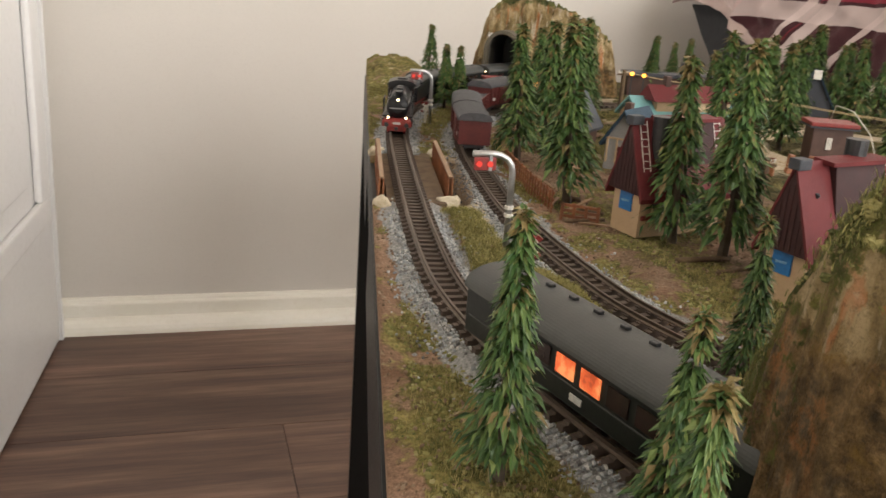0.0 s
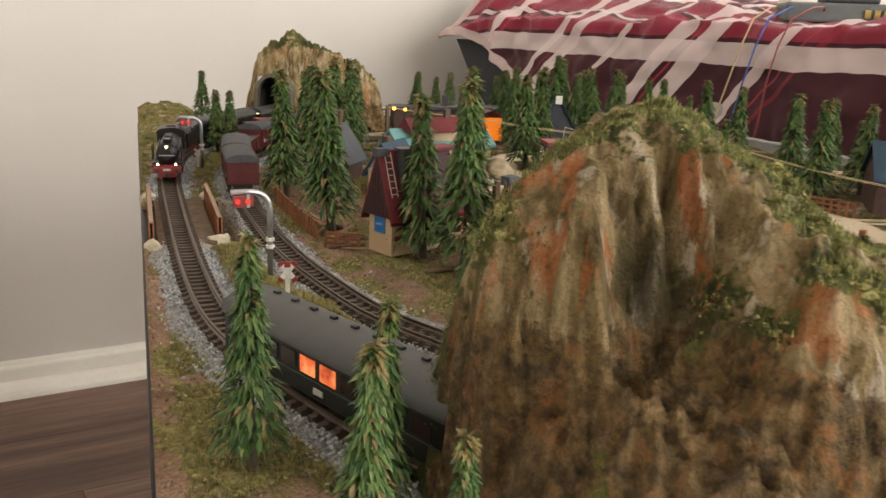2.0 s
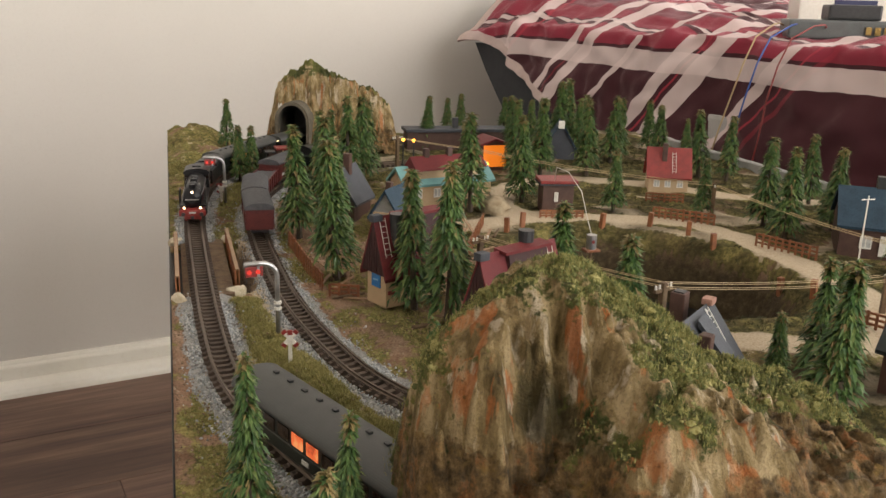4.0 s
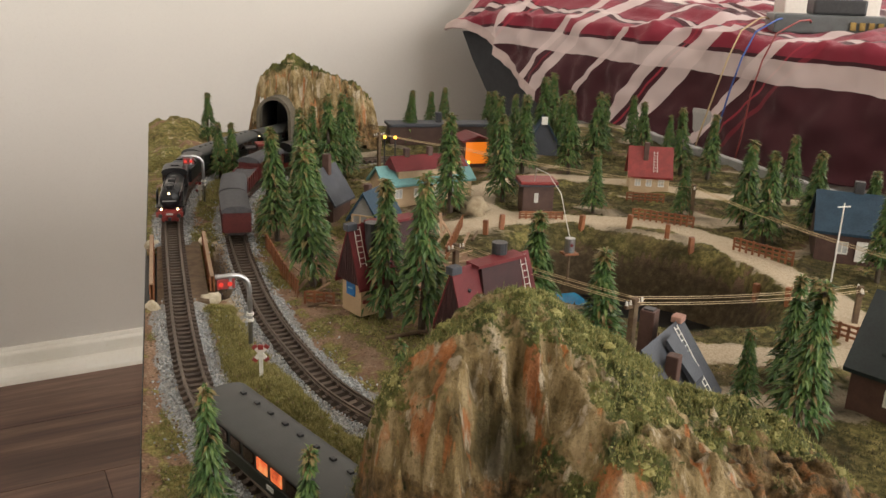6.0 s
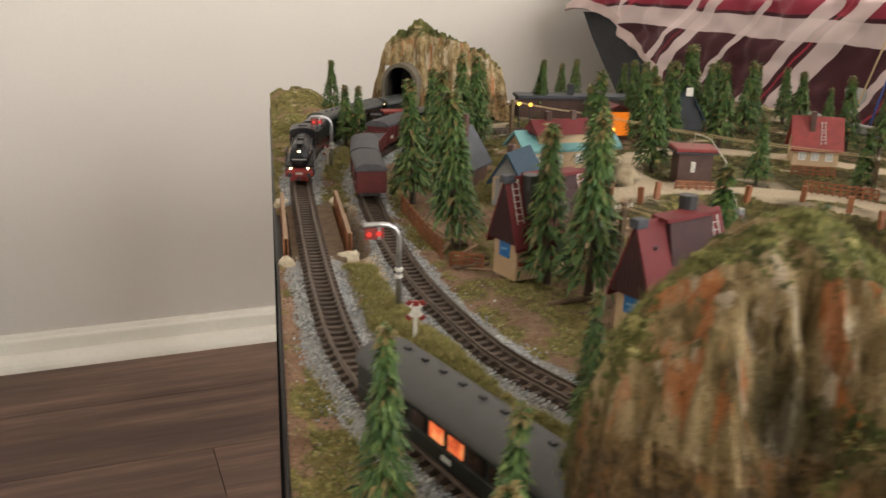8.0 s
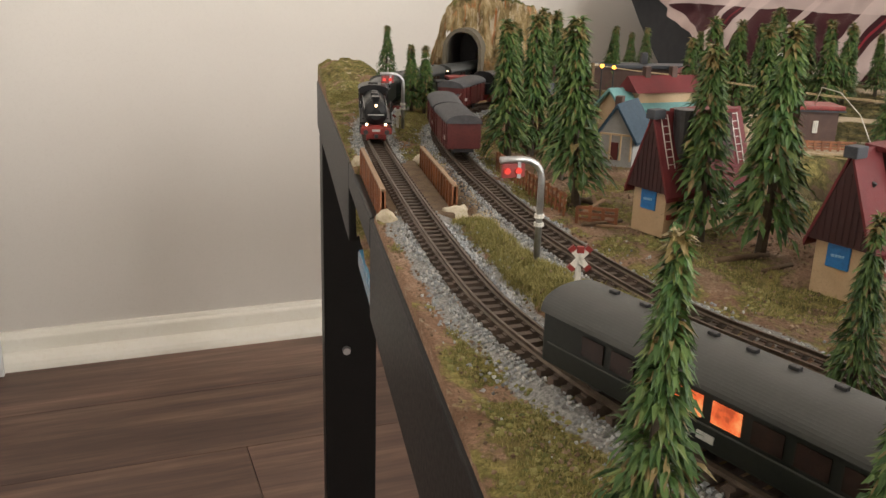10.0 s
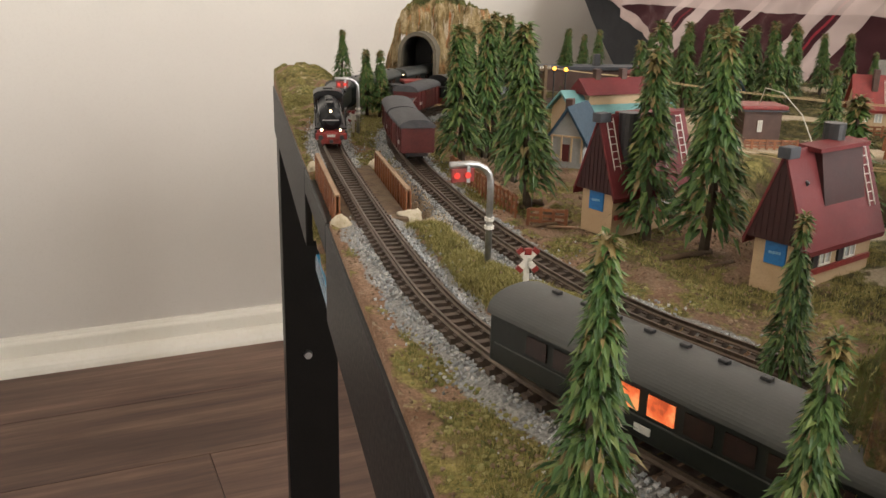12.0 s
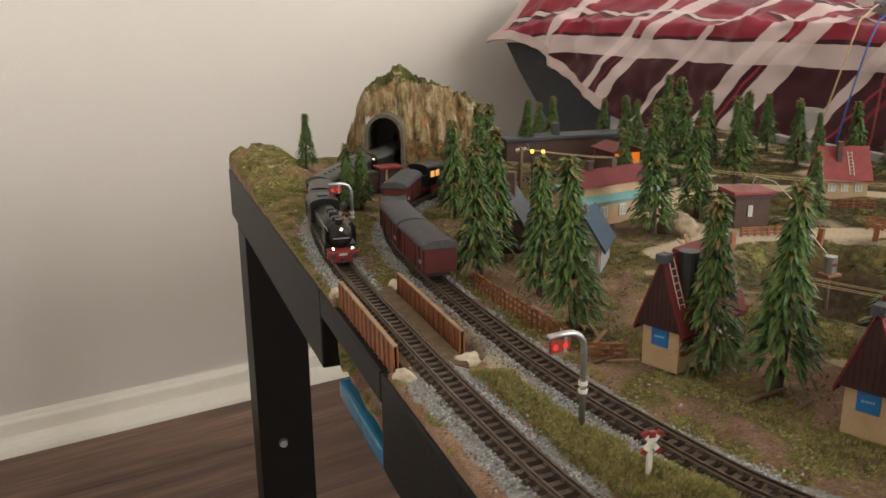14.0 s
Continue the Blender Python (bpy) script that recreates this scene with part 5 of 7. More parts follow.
# station with teal lower roofs and maroon upper roof, orange lit end
st = house("station", "long model station with teal and maroon roofs", pose(0.172, 0.552, VILLAGE, 0, 0, -78), 0.026, 0.075, 0.014, 0.024, M_CREAM, M_TEAL)
part("upper_wall", new_box(0.010, 0.012, 0.012, 0.024, 0.066, 0.026), M_CREAM, st)
part("upper_roof", prism(bmesh.new(), [(0.006, 0.024), (0.028, 0.024), (0.0165, 0.0335)], 0.008, 0.070), M_MAROON, st, "maroon tiled upper roof")
for y in (0.02, 0.04):
    part("chimney", new_box(0.014, y, 0.028, 0.018, y + 0.004, 0.039, bevel=0.0004), M_BROWN, st)
for y in (0.008, 0.024, 0.04, 0.056):
    window_on(st, 0.026, y, 0.003, 0.006, 0.007, "s")
lit = house("goods_shed", "small model shed with an orange lit wall", pose(0.283, 0.652, VILLAGE, 0, 0, 0), 0.024, 0.03, 0.022, 0.026, M_BROWN, M_MAROON)
part("lit_wall", new_box(0.001, -0.0012, 0.002, 0.023, -0.0002, 0.0215), M_ORANGE, lit, "wall glowing orange from a bulb")
bulb_post = thing("lamp_post", "dark model lamp post with a small amber bulb", "lamp", pose(0.252, 0.560, VILLAGE))
part("post", new_cyl(0.0024, 0.0021, (0, 0, -0.002), (0, 0, 0.0215), 10), M_DARK, bulb_post)
bm = bmesh.new()
bmesh.ops.create_icosphere(bm, subdivisions=2, radius=0.0014, matrix=pose(0.0012, -0.001, 0.0225))
part("bulb", bm, M_AMBER, bulb_post, "glowing amber bulb")
for x, y, z in ((0.205, 0.640, 0.030), (0.215, 0.642, 0.029)):
    lp = thing("lamp_post", "small glowing yellow model lamp on a pole", "lamp", pose(x, y, VILLAGE))
    part("post", new_cyl(0.0006, 0.0006, (0, 0, -0.002), (0, 0, z), 6), M_DARK, lp)
    bm = bmesh.new()
    bmesh.ops.create_icosphere(bm, subdivisions=2, radius=0.0014, matrix=pose(0, 0, z))
    part("bulb", bm, M_AMBER, lp, "glowing yellow bulb")

# dark hut with a flat red roof on the village road
hut = thing("kiosk", "dark brown model kiosk with flat red roof", "model building", pose(0.272, 0.489, VILLAGE, 0, 0, -12))
part("wall", new_box(0, 0, -0.003, 0.023, 0.018, 0.020, bevel=0.0004), M_BROWN, hut)
part("roof", new_box(-0.0025, -0.0025, 0.020, 0.0255, 0.0205, 0.0225, bevel=0.0006), M_RED, hut, "flat red roof")
part("roof_edge", new_box(-0.003, -0.003, 0.0190, 0.026, 0.021, 0.0199), M_GREYROOF, hut)
window_on(hut, 0.0085, 0.0, 0.0065, 0.0028, 0.007, "f")
part("door", new_box(0.0230, 0.004, 0.0, 0.0236, 0.011, 0.015), M_WHITEP, hut, "white door")
rh = house("red_house", "model house with red roof and pale walls", pose(0.4010, 0.5640, VILLAGE, 0, 0, -114), 0.024, 0.032, 0.0135, 0.0325, M_CREAM, M_RED)
part("chimney", new_box(0.0150, 0.010, 0.022, 0.0190, 0.0140, 0.0385, bevel=0.0004), M_BROWN, rh)
for y in (0.004, 0.013, 0.023):
    window_on(rh, 0.024, y, 0.003, 0.005, 0.006, "s")
ladder(rh, (0.0248, 0.020, 0.0152), (0.0147, 0.020, 0.0308), (0, 0.003, 0))
ah = house("chalet", "dark model chalet with steep blue grey roof", pose(0.366, 0.700, VILLAGE, 0, 0, -18), 0.030, 0.034, 0.010, 0.036, M_GREYROOF, M_BLUEROOF)
part("gable_trim", new_box(0.012, -0.0045, 0.030, 0.018, -0.0026, 0.0375), M_WHITEP, ah)
gr = house("workshop", "brown model workshop with dark green roof", pose(0.444, 0.387, VILLAGE, 0, 0, -127), 0.050, 0.060, 0.018, 0.037, M_BROWN, M_BLUEROOF)
part("chimney", new_box(0.020, 0.020, 0.030, 0.026, 0.026, 0.046, bevel=0.0004), M_DARK, gr)
for y in (0.012, 0.034):
    window_on(gr, 0.050, y, 0.004, 0.007, 0.008, "s")
part("door", new_box(0.0500, 0.0235, 0.0, 0.0507, 0.0300, 0.013), M_WHITEP, gr, "white door")
# grey mill by the pond
ml = house("mill_house", "brown model mill with slate grey roof and ladder", pose(0.1727, 0.1815, VILLAGE - 0.0018, 0, 0, -52), 0.032, 0.036, 0.014, 0.0360, M_BROWN, M_GREYROOF, over=0.003)
part("chimney", new_box(0.003, 0.0275, 0.008, 0.0090, 0.0335, 0.0410, bevel=0.0005), M_BROWN, ml, "tall brown chimney")
part("chimney_pot", new_box(0.0040, 0.0285, 0.0410, 0.0080, 0.0325, 0.0415), M_DARK, ml)
part("chimney", new_box(0.0225, 0.0050, 0.018, 0.0272, 0.0098, 0.0350, bevel=0.0005), M_BROWN, ml)
part("dormer", prism(bmesh.new(), [(0.0195, 0.0350), (0.0320, 0.0215), (0.0320, 0.0240), (0.0195, 0.0375)], 0.0130, 0.0225), M_GREYROOF, ml, "flat slate dormer roof")
for s_ in (0, 1):
    q = (lambda v: 0.0085 + v) if s_ == 0 else (lambda v: 0.0235 - v)
    part("porch_roof", prism(bmesh.new(), [(q(-0.002), 0.0165), (q(0.0075), 0.0305), (q(0.0075), 0.0322), (q(-0.0024), 0.0182)], -0.0105, -0.0001), M_GREYROOF, ml)
part("porch", prism(bmesh.new(), [(0.0090, -0.003), (0.0230, -0.003), (0.0230, 0.0180), (0.0160, 0.0292), (0.0090, 0.0180)], -0.0085, -0.0002), M_DARK, ml, "dark open porch gable")
ladder(ml, (0.0338, 0.0290, 0.0137), (0.0172, 0.0290, 0.0373), (0, 0.003, 0), 12)
for y, z in ((-0.0100, 0.0318), (0.0325, 0.0370)):
    part("ridge_cap", new_box(0.0138, y, z, 0.0182, y + 0.0055, z + 0.0026, bevel=0.0005), M_TERRACOTTA, ml, "pale terracotta ridge cap")
bh = house("barn", "dark brown model barn with green black roof", pose(0.312, 0.185, VILLAGE, 0, 0, -156), 0.034, 0.050, 0.019, 0.044, M_BROWN, M_GREENROOF)
for y in (0.014, 0.032):
    window_on(bh, 0.034, y, 0.005, 0.005, 0.007, "s")
part("dormer", prism(bmesh.new(), [(0.022, 0.040), (0.034, 0.0250), (0.034, 0.0265), (0.022, 0.0425)], 0.010, 0.020), M_GREENROOF, bh)
mast = thing("flag_mast", "thin white model mast beside the workshop", "mast", pose(0.393, 0.307, VILLAGE))
part("pole", new_cyl(0.0005, 0.0004, (0, 0, -0.002), (0, 0, 0.046), 6), M_WHITEP, mast)
part("crossbar", new_box(-0.0045, -0.0003, 0.0435, 0.0045, 0.0003, 0.0441), M_WHITEP, mast)
# hut in front of the tunnel
sh = thing("track_hut", "dark model trackside hut with flat red roof", "model building", pose(0.104, 0.703, 0.5265, 0, 0, 4))
part("wall", new_box(0, 0, -0.003, 0.017, 0.012, 0.016, bevel=0.0003), M_BROWN, sh)
part("wall", new_box(-0.008, 0.002, -0.003, -0.0003, 0.010, 0.013, bevel=0.0003), M_BROWN, sh)
part("roof", new_box(-0.001, -0.002, 0.0162, 0.019, 0.014, 0.0182, bevel=0.0005), M_RED, sh, "flat red roof")
part("roof", new_box(-0.011, 0.0, 0.0134, -0.0012, 0.012, 0.0150, bevel=0.0004), M_DARK, sh)
part("post", new_box(0.0045, -0.0006, -0.002, 0.006, -0.0002, 0.0160), M_CREAM, sh)

# ---- level crossing gantries and signs ----
def gantry(x, y, deg, h, reach, label):
    g = thing("signal_gantry", label, "signal", pose(x, y, ground_z(x, y), 0, 0, deg), "level crossing signals")
    pts = [(0, 0, -0.003), (0, 0, h * 0.80)] + [(-0.0075 * (1 - math.cos(a)), 0, h * 0.80 + 0.0065 * math.sin(a)) for a in (0.4, 0.8, 1.2, 1.57)] + [(-reach, 0, h * 0.80 + 0.0066)]
    part("pole", tube(bmesh.new(), pts, 0.00115, 10), M_STEEL, g, "bent grey metal pole", smooth=True)
    z = h * 0.80 + 0.0056
    part("signal_panel", new_box(-reach + 0.0005, -0.0008, z - 0.0048, -0.0066, 0.0004, z - 0.0002, bevel=0.0002), M_RED, g, "red signal panel")
    part("bracket", new_box(-reach * 0.62, -0.001, z - 0.0050, -reach * 0.62 + 0.0012, 0.001, z + 0.001), M_STEEL, g)
    for k in (0.30, 0.80):
        xx = -0.0066 + (-reach + 0.0071) * k
        part("signal_lamp", new_cyl(0.0011, 0.0011, (xx, -0.0009, z - 0.0025), (xx, -0.0014, z - 0.0025), 12), M_REDLAMP, g, "glowing red lamp")
    for zz in (0.35, 0.43):
        part("collar", new_cyl(0.0017, 0.0017, (0, 0, h * zz), (0, 0, h * zz + 0.0012), 10), M_WHITEP, g)
    return g


def crossbuck(x, y, deg, h, label):
    c = thing("crossing_sign", label, "sign", pose(x, y, ground_z(x, y), 0, 0, deg), "level crossing signs")
    part("post", new_box(-0.0008, -0.0006, -0.002, 0.0008, 0.0006, h * 0.72, bevel=0.0002), M_WHITEP, c)
    for s in (-1, 1):
        m = pose(0, -0.0009, h * 0.75, 0, s * 40, 0)
        part("arm", new_box(-0.00085, -0.0004, -0.0030, 0.00085, 0.0004, 0.0030, m=m), M_WHITEP, c)
        for e in (-1, 1):
            part("arm_tip", new_box(-0.0010, -0.0006, e * 0.0037 - 0.0007, 0.0010, 0.0006, e * 0.0037 + 0.0007, m=m), M_RED, c, "red painted tip")
    part("head", new_box(-0.0011, -0.0016, h * 0.86, 0.0011, -0.0002, h, bevel=0.0003), M_RED, c, "red lamp head")
    return c


gantry(0.0558, 0.2940, 10, 0.0360, 0.0150, "grey bent pole with red level crossing lamps")
gantry(0.0500, 0.5820, 10, 0.0360, 0.0150, "far grey bent pole with red level crossing lamps")
crossbuck(0.0560, 0.2540, -8, 0.0145, "white and red model level crossing cross")
crossbuck(0.0475, 0.5870, -8, 0.0145, "far white and red model level crossing cross")

M_TAN = mat("tan_timber", (0.30, 0.19, 0.11), (0.22, 0.13, 0.07), (0.40, 0.28, 0.17), rough=0.6, s1=200, s2=1500)

# ---- bridge over the ravine ----
def parapet(x, y0, y1, label):
    b = thing("bridge_parapet", label, "bridge", group="bridge sides")
    part("cap", new_box(x - 0.0010, y0, 0.5334, x + 0.0010, y1, 0.5343, bevel=0.0002), M_TAN, b, "pale brown top rail")
    part("web", new_box(x - 0.0005, y0, 0.5190, x + 0.0005, y1, 0.5334), M_WOOD, b, "brown girder")
    n = 13
    for k in range(n + 1):
        y = y0 + (y1 - y0 - 0.0014) * k / n
        part("rib", new_box(x - 0.0012, y, 0.5190, x + 0.0012, y + 0.0014, 0.5334), M_WOOD, b)
    return b


parapet(0.0125, 0.368, 0.460, "brown girder bridge side along the outer track")
parapet(0.0435, 0.374, 0.462, "brown girder bridge side between the tracks")
part("bridge_deck", new_box(0.0150, RAV0 - 0.006, RAIL_TOP - 0.008, 0.0410, RAV1 + 0.006, RAIL_TOP - 0.004), M_LOG, table)


def boulder(x, y, sx, sy, sz, label, material, seed):
    bm = bmesh.new()
    bmesh.ops.create_icosphere(bm, subdivisions=3, radius=1.0)
    for v in bm.verts:
        k = 1 + 0.42 * noise.noise(v.co * 1.6 + Vector((seed, 0, 0))) + 0.20 * noise.noise(v.co * 5 + Vector((seed, 3, 0)))
        v.co = Vector((v.co.x * sx, v.co.y * sy, v.co.z * sz)) * k
    ob = mesh_ob("stone", bm, material, True)
    ob.matrix_world = pose(x, y, ground_z(x, y) + sz * 0.3, 0, 0, seed * 40)
    return tagged(ob, label, "stone", group="pale abutment stones")


for x, y, sx, sy, sz, s in ((0.0130, 0.3575, 0.0023, 0.0046, 0.0036, 1), (0.0425, 0.3650, 0.0027, 0.0052, 0.0040, 2), (0.0125, 0.4680, 0.0022, 0.0050, 0.0032, 3), (0.0435, 0.4710, 0.0025, 0.0050, 0.0034, 4)):
    boulder(x, y, sx, sy, sz, "pale cream plaster stone at the bridge end", M_STONE, s)

# ---- fences, posts, logs, poles ----
def fence(pts, h, label, rails=3, gap=0.0042):
    """Brown plastic fence between plan points: posts, pales and rails."""
    f = thing("fence", label, "fence", group="brown model fences")
    for (xa, ya), (xb, yb) in zip(pts, pts[1:]):
        d = math.hypot(xb - xa, yb - ya)
        a = math.degrees(math.atan2(yb - ya, xb - xa))
        z = ground_z((xa + xb) / 2, (ya + yb) / 2)
        m = pose(xa, ya, z, 0, 0, a)
        for k in range(rails):
            zz = h * (0.25 + 0.6 * k / max(rails - 1, 1))
            part("rail", new_box(0, -0.0004, zz - 0.0006, d, 0.0004, zz + 0.0006, m=m), M_WOOD, f)
        n = max(int(d / gap), 1)
        for k in range(n + 1):
            t = k * d / n
            part("pale", new_box(t - 0.0007, -0.0009, -0.002, t + 0.0007, -0.0004, h * (1.0 if k % 2 else 0.9), m=m), M_WOOD, f)
    return f


fence([(0.0815, 0.452), (0.084, 0.40), (0.0875, 0.360)], 0.010, "brown plank fence beside the inner track")
fence([(0.090, 0.352), (0.104, 0.345)], 0.008, "short broken brown fence")
fence([(0.181, 0.392), (0.214, 0.458)], 0.011, "brown timber fence by the cottage garden")
fence([(0.262, 0.470), (0.292, 0.463)], 0.006, "low brown fence along the sandy road")
fence([(0.345, 0.455), (0.376, 0.425)], 0.009, "brown picket fence along the sandy road")
fence([(0.372, 0.372), (0.388, 0.335)], 0.009, "brown picket fence beside the road")
fence([(0.325, 0.243), (0.338, 0.215)], 0.009, "brown picket fence near the barn")
fence([(0.372, 0.512), (0.398, 0.500)], 0.008, "brown picket fence at the red house")
fence([(0.206, 0.262), (0.226, 0.262)], 0.009, "brown jetty fence by the pond")
for k, (x, y) in enumerate(((0.241, 0.452), (0.298, 0.444), (0.330, 0.434), (0.345, 0.409), (0.348, 0.384), (0.352, 0.320), (0.345, 0.285), (0.225, 0.44))):
    p = mesh_ob("fence_post", new_box(-0.0016, -0.0016, -0.002, 0.0016, 0.0016, 0.010, bevel=0.0004), M_WOOD)
    p.matrix_world = pose(x, y, ground_z(x, y), 4 * math.sin(k), 3 * math.cos(k), 20 * k)
    tagged(p, "brown square wooden post by the pond edge", "post", "posts round the pond")


def log(x, y, deg, l, r):
    bm = new_cyl(r, r * 0.85, (0, 0, 0), (l, 0, 0.0005), 8)
    ob = mesh_ob("log", bm, M_LOG, True)
    ob.matrix_world = pose(x, y, ground_z(x, y) + r * 0.7, 0, 0, deg)
    return tagged(ob, "brown twig laid as a log on the grass", "log", "logs on the ground")


for a in ((0.118, 0.288, 10, 0.022, 0.0012), (0.094, 0.374, 40, 0.020, 0.0010), (0.096, 0.365, -30, 0.016, 0.0010), (0.100, 0.352, 70, 0.014, 0.0009), (0.090, 0.345, 10, 0.018, 0.0009),
          (0.106, 0.372, 110, 0.016, 0.0012), (0.128, 0.275, 20, 0.014, 0.0009), (0.212, 0.430, 60, 0.02, 0.001)):
    log(*a)


def board(x, y, deg, l, tilt):
    ob = mesh_ob("plank", new_box(0, -0.0009, 0, l, 0.0009, 0.0007, bevel=0.0001), M_TAN)
    ob.matrix_world = pose(x, y, ground_z(x, y) + 0.0003 + max(0.0, -l * math.sin(math.radians(tilt))), 0, tilt, deg)
    return tagged(ob, "loose tan timber board on the ground", "plank", "loose boards")


for a in ((0.092, 0.352, 35, 0.016, -12), (0.096, 0.346, -20, 0.014, 0), (0.101, 0.358, 80, 0.015, -8), (0.088, 0.368, 65, 0.018, 0), (0.094, 0.388, 120, 0.013, -15), (0.103, 0.380, 20, 0.012, 0),
          (0.176, 0.398, 50, 0.020, -20), (0.182, 0.404, 75, 0.022, -30), (0.188, 0.398, 30, 0.018, 0), (0.192, 0.414, 100, 0.020, -25), (0.180, 0.386, 10, 0.016, 0), (0.198, 0.408, 60, 0.018, -10)):
    board(*a)


def pole(x, y, h, deg, label):
    p = thing("telegraph_pole", label, "pole", pose(x, y, ground_z(x, y), 0, 0, deg), "telegraph poles")
    part("mast", new_box(-0.0014, -0.0014, -0.004, 0.0014, 0.0014, h, bevel=0.0004), M_LOG, p)
    part("crossarm", new_box(-0.0055, -0.0008, h - 0.004, 0.0055, 0.0008, h - 0.0025), M_LOG, p)
    for k in (-0.0048, -0.0024, 0.0024, 0.0048):
        part("insulator", new_cyl(0.0006, 0.0005, (k, 0, h - 0.0025), (k, 0, h - 0.0008), 6), M_WHITEP, p)
    return Vector((x, y, ground_z(x, y) + h - 0.0012))


def wire(a, b, off, sag):
    pts = [a.lerp(b, k / 10) + Vector((off[0], off[1], -sag * 4 * (k / 10) * (1 - k / 10))) for k in range(11)]
    ob = mesh_ob("telegraph_wire", tube(bmesh.new(), pts, 0.00013, 5), M_WIRE)
    tagged(ob, "thin tan thread strung between telegraph poles", "wire", "telegraph wires")


pa = pole(0.2045, 0.214, 0.040, 20, "brown model telegraph pole beside the mill")
pb = pole(0.387, 0.445, 0.0275, 60, "brown model telegraph pole by the road")
pc = pole(0.256, 0.605, 0.030, 20, "dark model telegraph pole near the station")
pd = pole(0.355, 0.247, 0.020, 60, "brown model telegraph pole near the barn")
pe = pole(0.205, 0.66, 0.032, 20, "dark model telegraph pole behind the station")
pf = pole(0.166, 0.33, 0.030, 20, "brown model telegraph pole between the cottages")
for o in (-0.0048, -0.0024, 0.0024, 0.0048):
    wire(pe, pc, (0, o), 0.001)
    wire(pc, pb, (o * 0.5, o), 0.003)
    wire(pb, pd + Vector((0.06, 0.03, 0)), (o * 0.5, o), 0.003)
    wire(pa, pd, (0, o), 0.002)
    wire(pf, pa, (o, 0), 0.001)

# pale raised border along the far side of the village
bm = prism(bmesh.new(), [(0.5440, 0.520), (0.5448, 0.5352), (0.5460, 0.5362), (0.5500, 0.5364), (0.5512, 0.5352), (0.5520, 0.520)], 0.300, 0.780)
bmesh.ops.subdivide_edges(bm, edges=[e for e in bm.edges if abs(e.verts[0].co.y - e.verts[1].co.y) > 0.1], cuts=40)
for v in bm.verts:
    v.co.x += 0.0016 * nz(v.co.y, v.co.z, 40, 3.0)
    v.co.z += 0.0012 * nz(v.co.y, v.co.x, 55, 5.0)
tagged(mesh_ob("track_border", bm, M_PALEWALL), "pale plaster border along the edge of the layout", "border")

# feeder on the pond: grey box on a post
lk = thing("bird_house", "grey model box on a post at the pond edge", "model box", pose(0.272, 0.408, 0.502))
part("post", new_cyl(0.0010, 0.0010, (0, 0, 0), (0, 0, 0.020), 8), M_LOG, lk)
part("platform", new_box(-0.005, -0.004, 0.0195, 0.005, 0.004, 0.021, bevel=0.0003), M_WOOD, lk)
part("body", new_cyl(0.0034, 0.0034, (0, 0, 0.0212), (0, 0, 0.0305), 14), M_STEEL, lk)
part("hole", new_cyl(0.0011, 0.0011, (-0.0004, -0.0033, 0.0265), (-0.0004, -0.0038, 0.0265), 10), M_RED, lk)
water = mesh_ob("water", new_box(0.244, 0.330, 0.4985, 0.272, 0.395, 0.4995), M_WATER)
tagged(water, "blue painted pond water in the hollow", "water", kind="structure")

# bent wire from the kiosk to the feeder, straw mound, long shed behind the station
pts = [(0.2795, 0.487, 0.5525), (0.2765, 0.478, 0.5640), (0.2805, 0.466, 0.5625), (0.2835, 0.450, 0.5520), (0.2800, 0.432, 0.5380), (0.2735, 0.412, 0.5320)]
tagged(mesh_ob("lead_wire", tube(bmesh.new(), pts, 0.00025, 6), M_WHITEP, True), "thin bare metal wire bent from kiosk to pond", "wire")
straw = boulder(0.236, 0.497, 0.014, 0.011, 0.008, "pale straw coloured plaster mound beside the road", M_TANSTONE, 7)
straw["category"] = "mound"
ls = thing("platform_shed", "long low grey model shed behind the station", "model building", pose(0.245, 0.775, VILLAGE, 0, 0, -4))
part("wall", new_box(0, 0, -0.003, 0.120, 0.022, 0.016, bevel=0.0004), M_BROWN, ls)
part("roof", new_box(-0.002, -0.003, 0.0162, 0.122, 0.025, 0.0195, bevel=0.0006), M_GREYROOF, ls, "flat slate grey roof")
part("chimney", new_box(0.05, 0.008, 0.0195, 0.056, 0.014, 0.030, bevel=0.0004), M_DARK, ls)

# ---- trains ----
def along(line, s):
    return Vector((np.interp(s, line[0], line[1]), np.interp(s, line[0], line[2]), RAIL_TOP))


def seat(line, s, half):
    """The pose of a vehicle whose middle lies at s along a track, its nose towards the track's start; x runs along it."""
    a, b = along(line, s - half), along(line, s + half)
    d = a - b
    mid = (a + b) / 2
    return pose(mid.x, mid.y, RAIL_TOP, 0, 0, math.degrees(math.atan2(d.y, d.x)))


def s_at(line, y):
    return float(line[0][int(np.argmin(np.abs(line[2] - y)))])


def wheelset(parent, xs, r=0.0033):
    for x in xs:
        w = part("wheel", new_cyl(r, r, (x, -0.0043, r), (x, -0.0033, r), 14), M_DARK, parent)
        cyl_b = new_cyl(r, r, (x, 0.0033, r), (x, 0.0043, r), 14)
        part("wheel", cyl_b, M_DARK, parent)


def roof_profile(w, z0, z1):
    return [(-w, z0)] + [(w * -math.cos(math.pi * k / 28), z0 + (z1 - z0) * math.sin(math.pi * k / 28) ** 0.8) for k in range(1, 28)] + [(w, z0)]


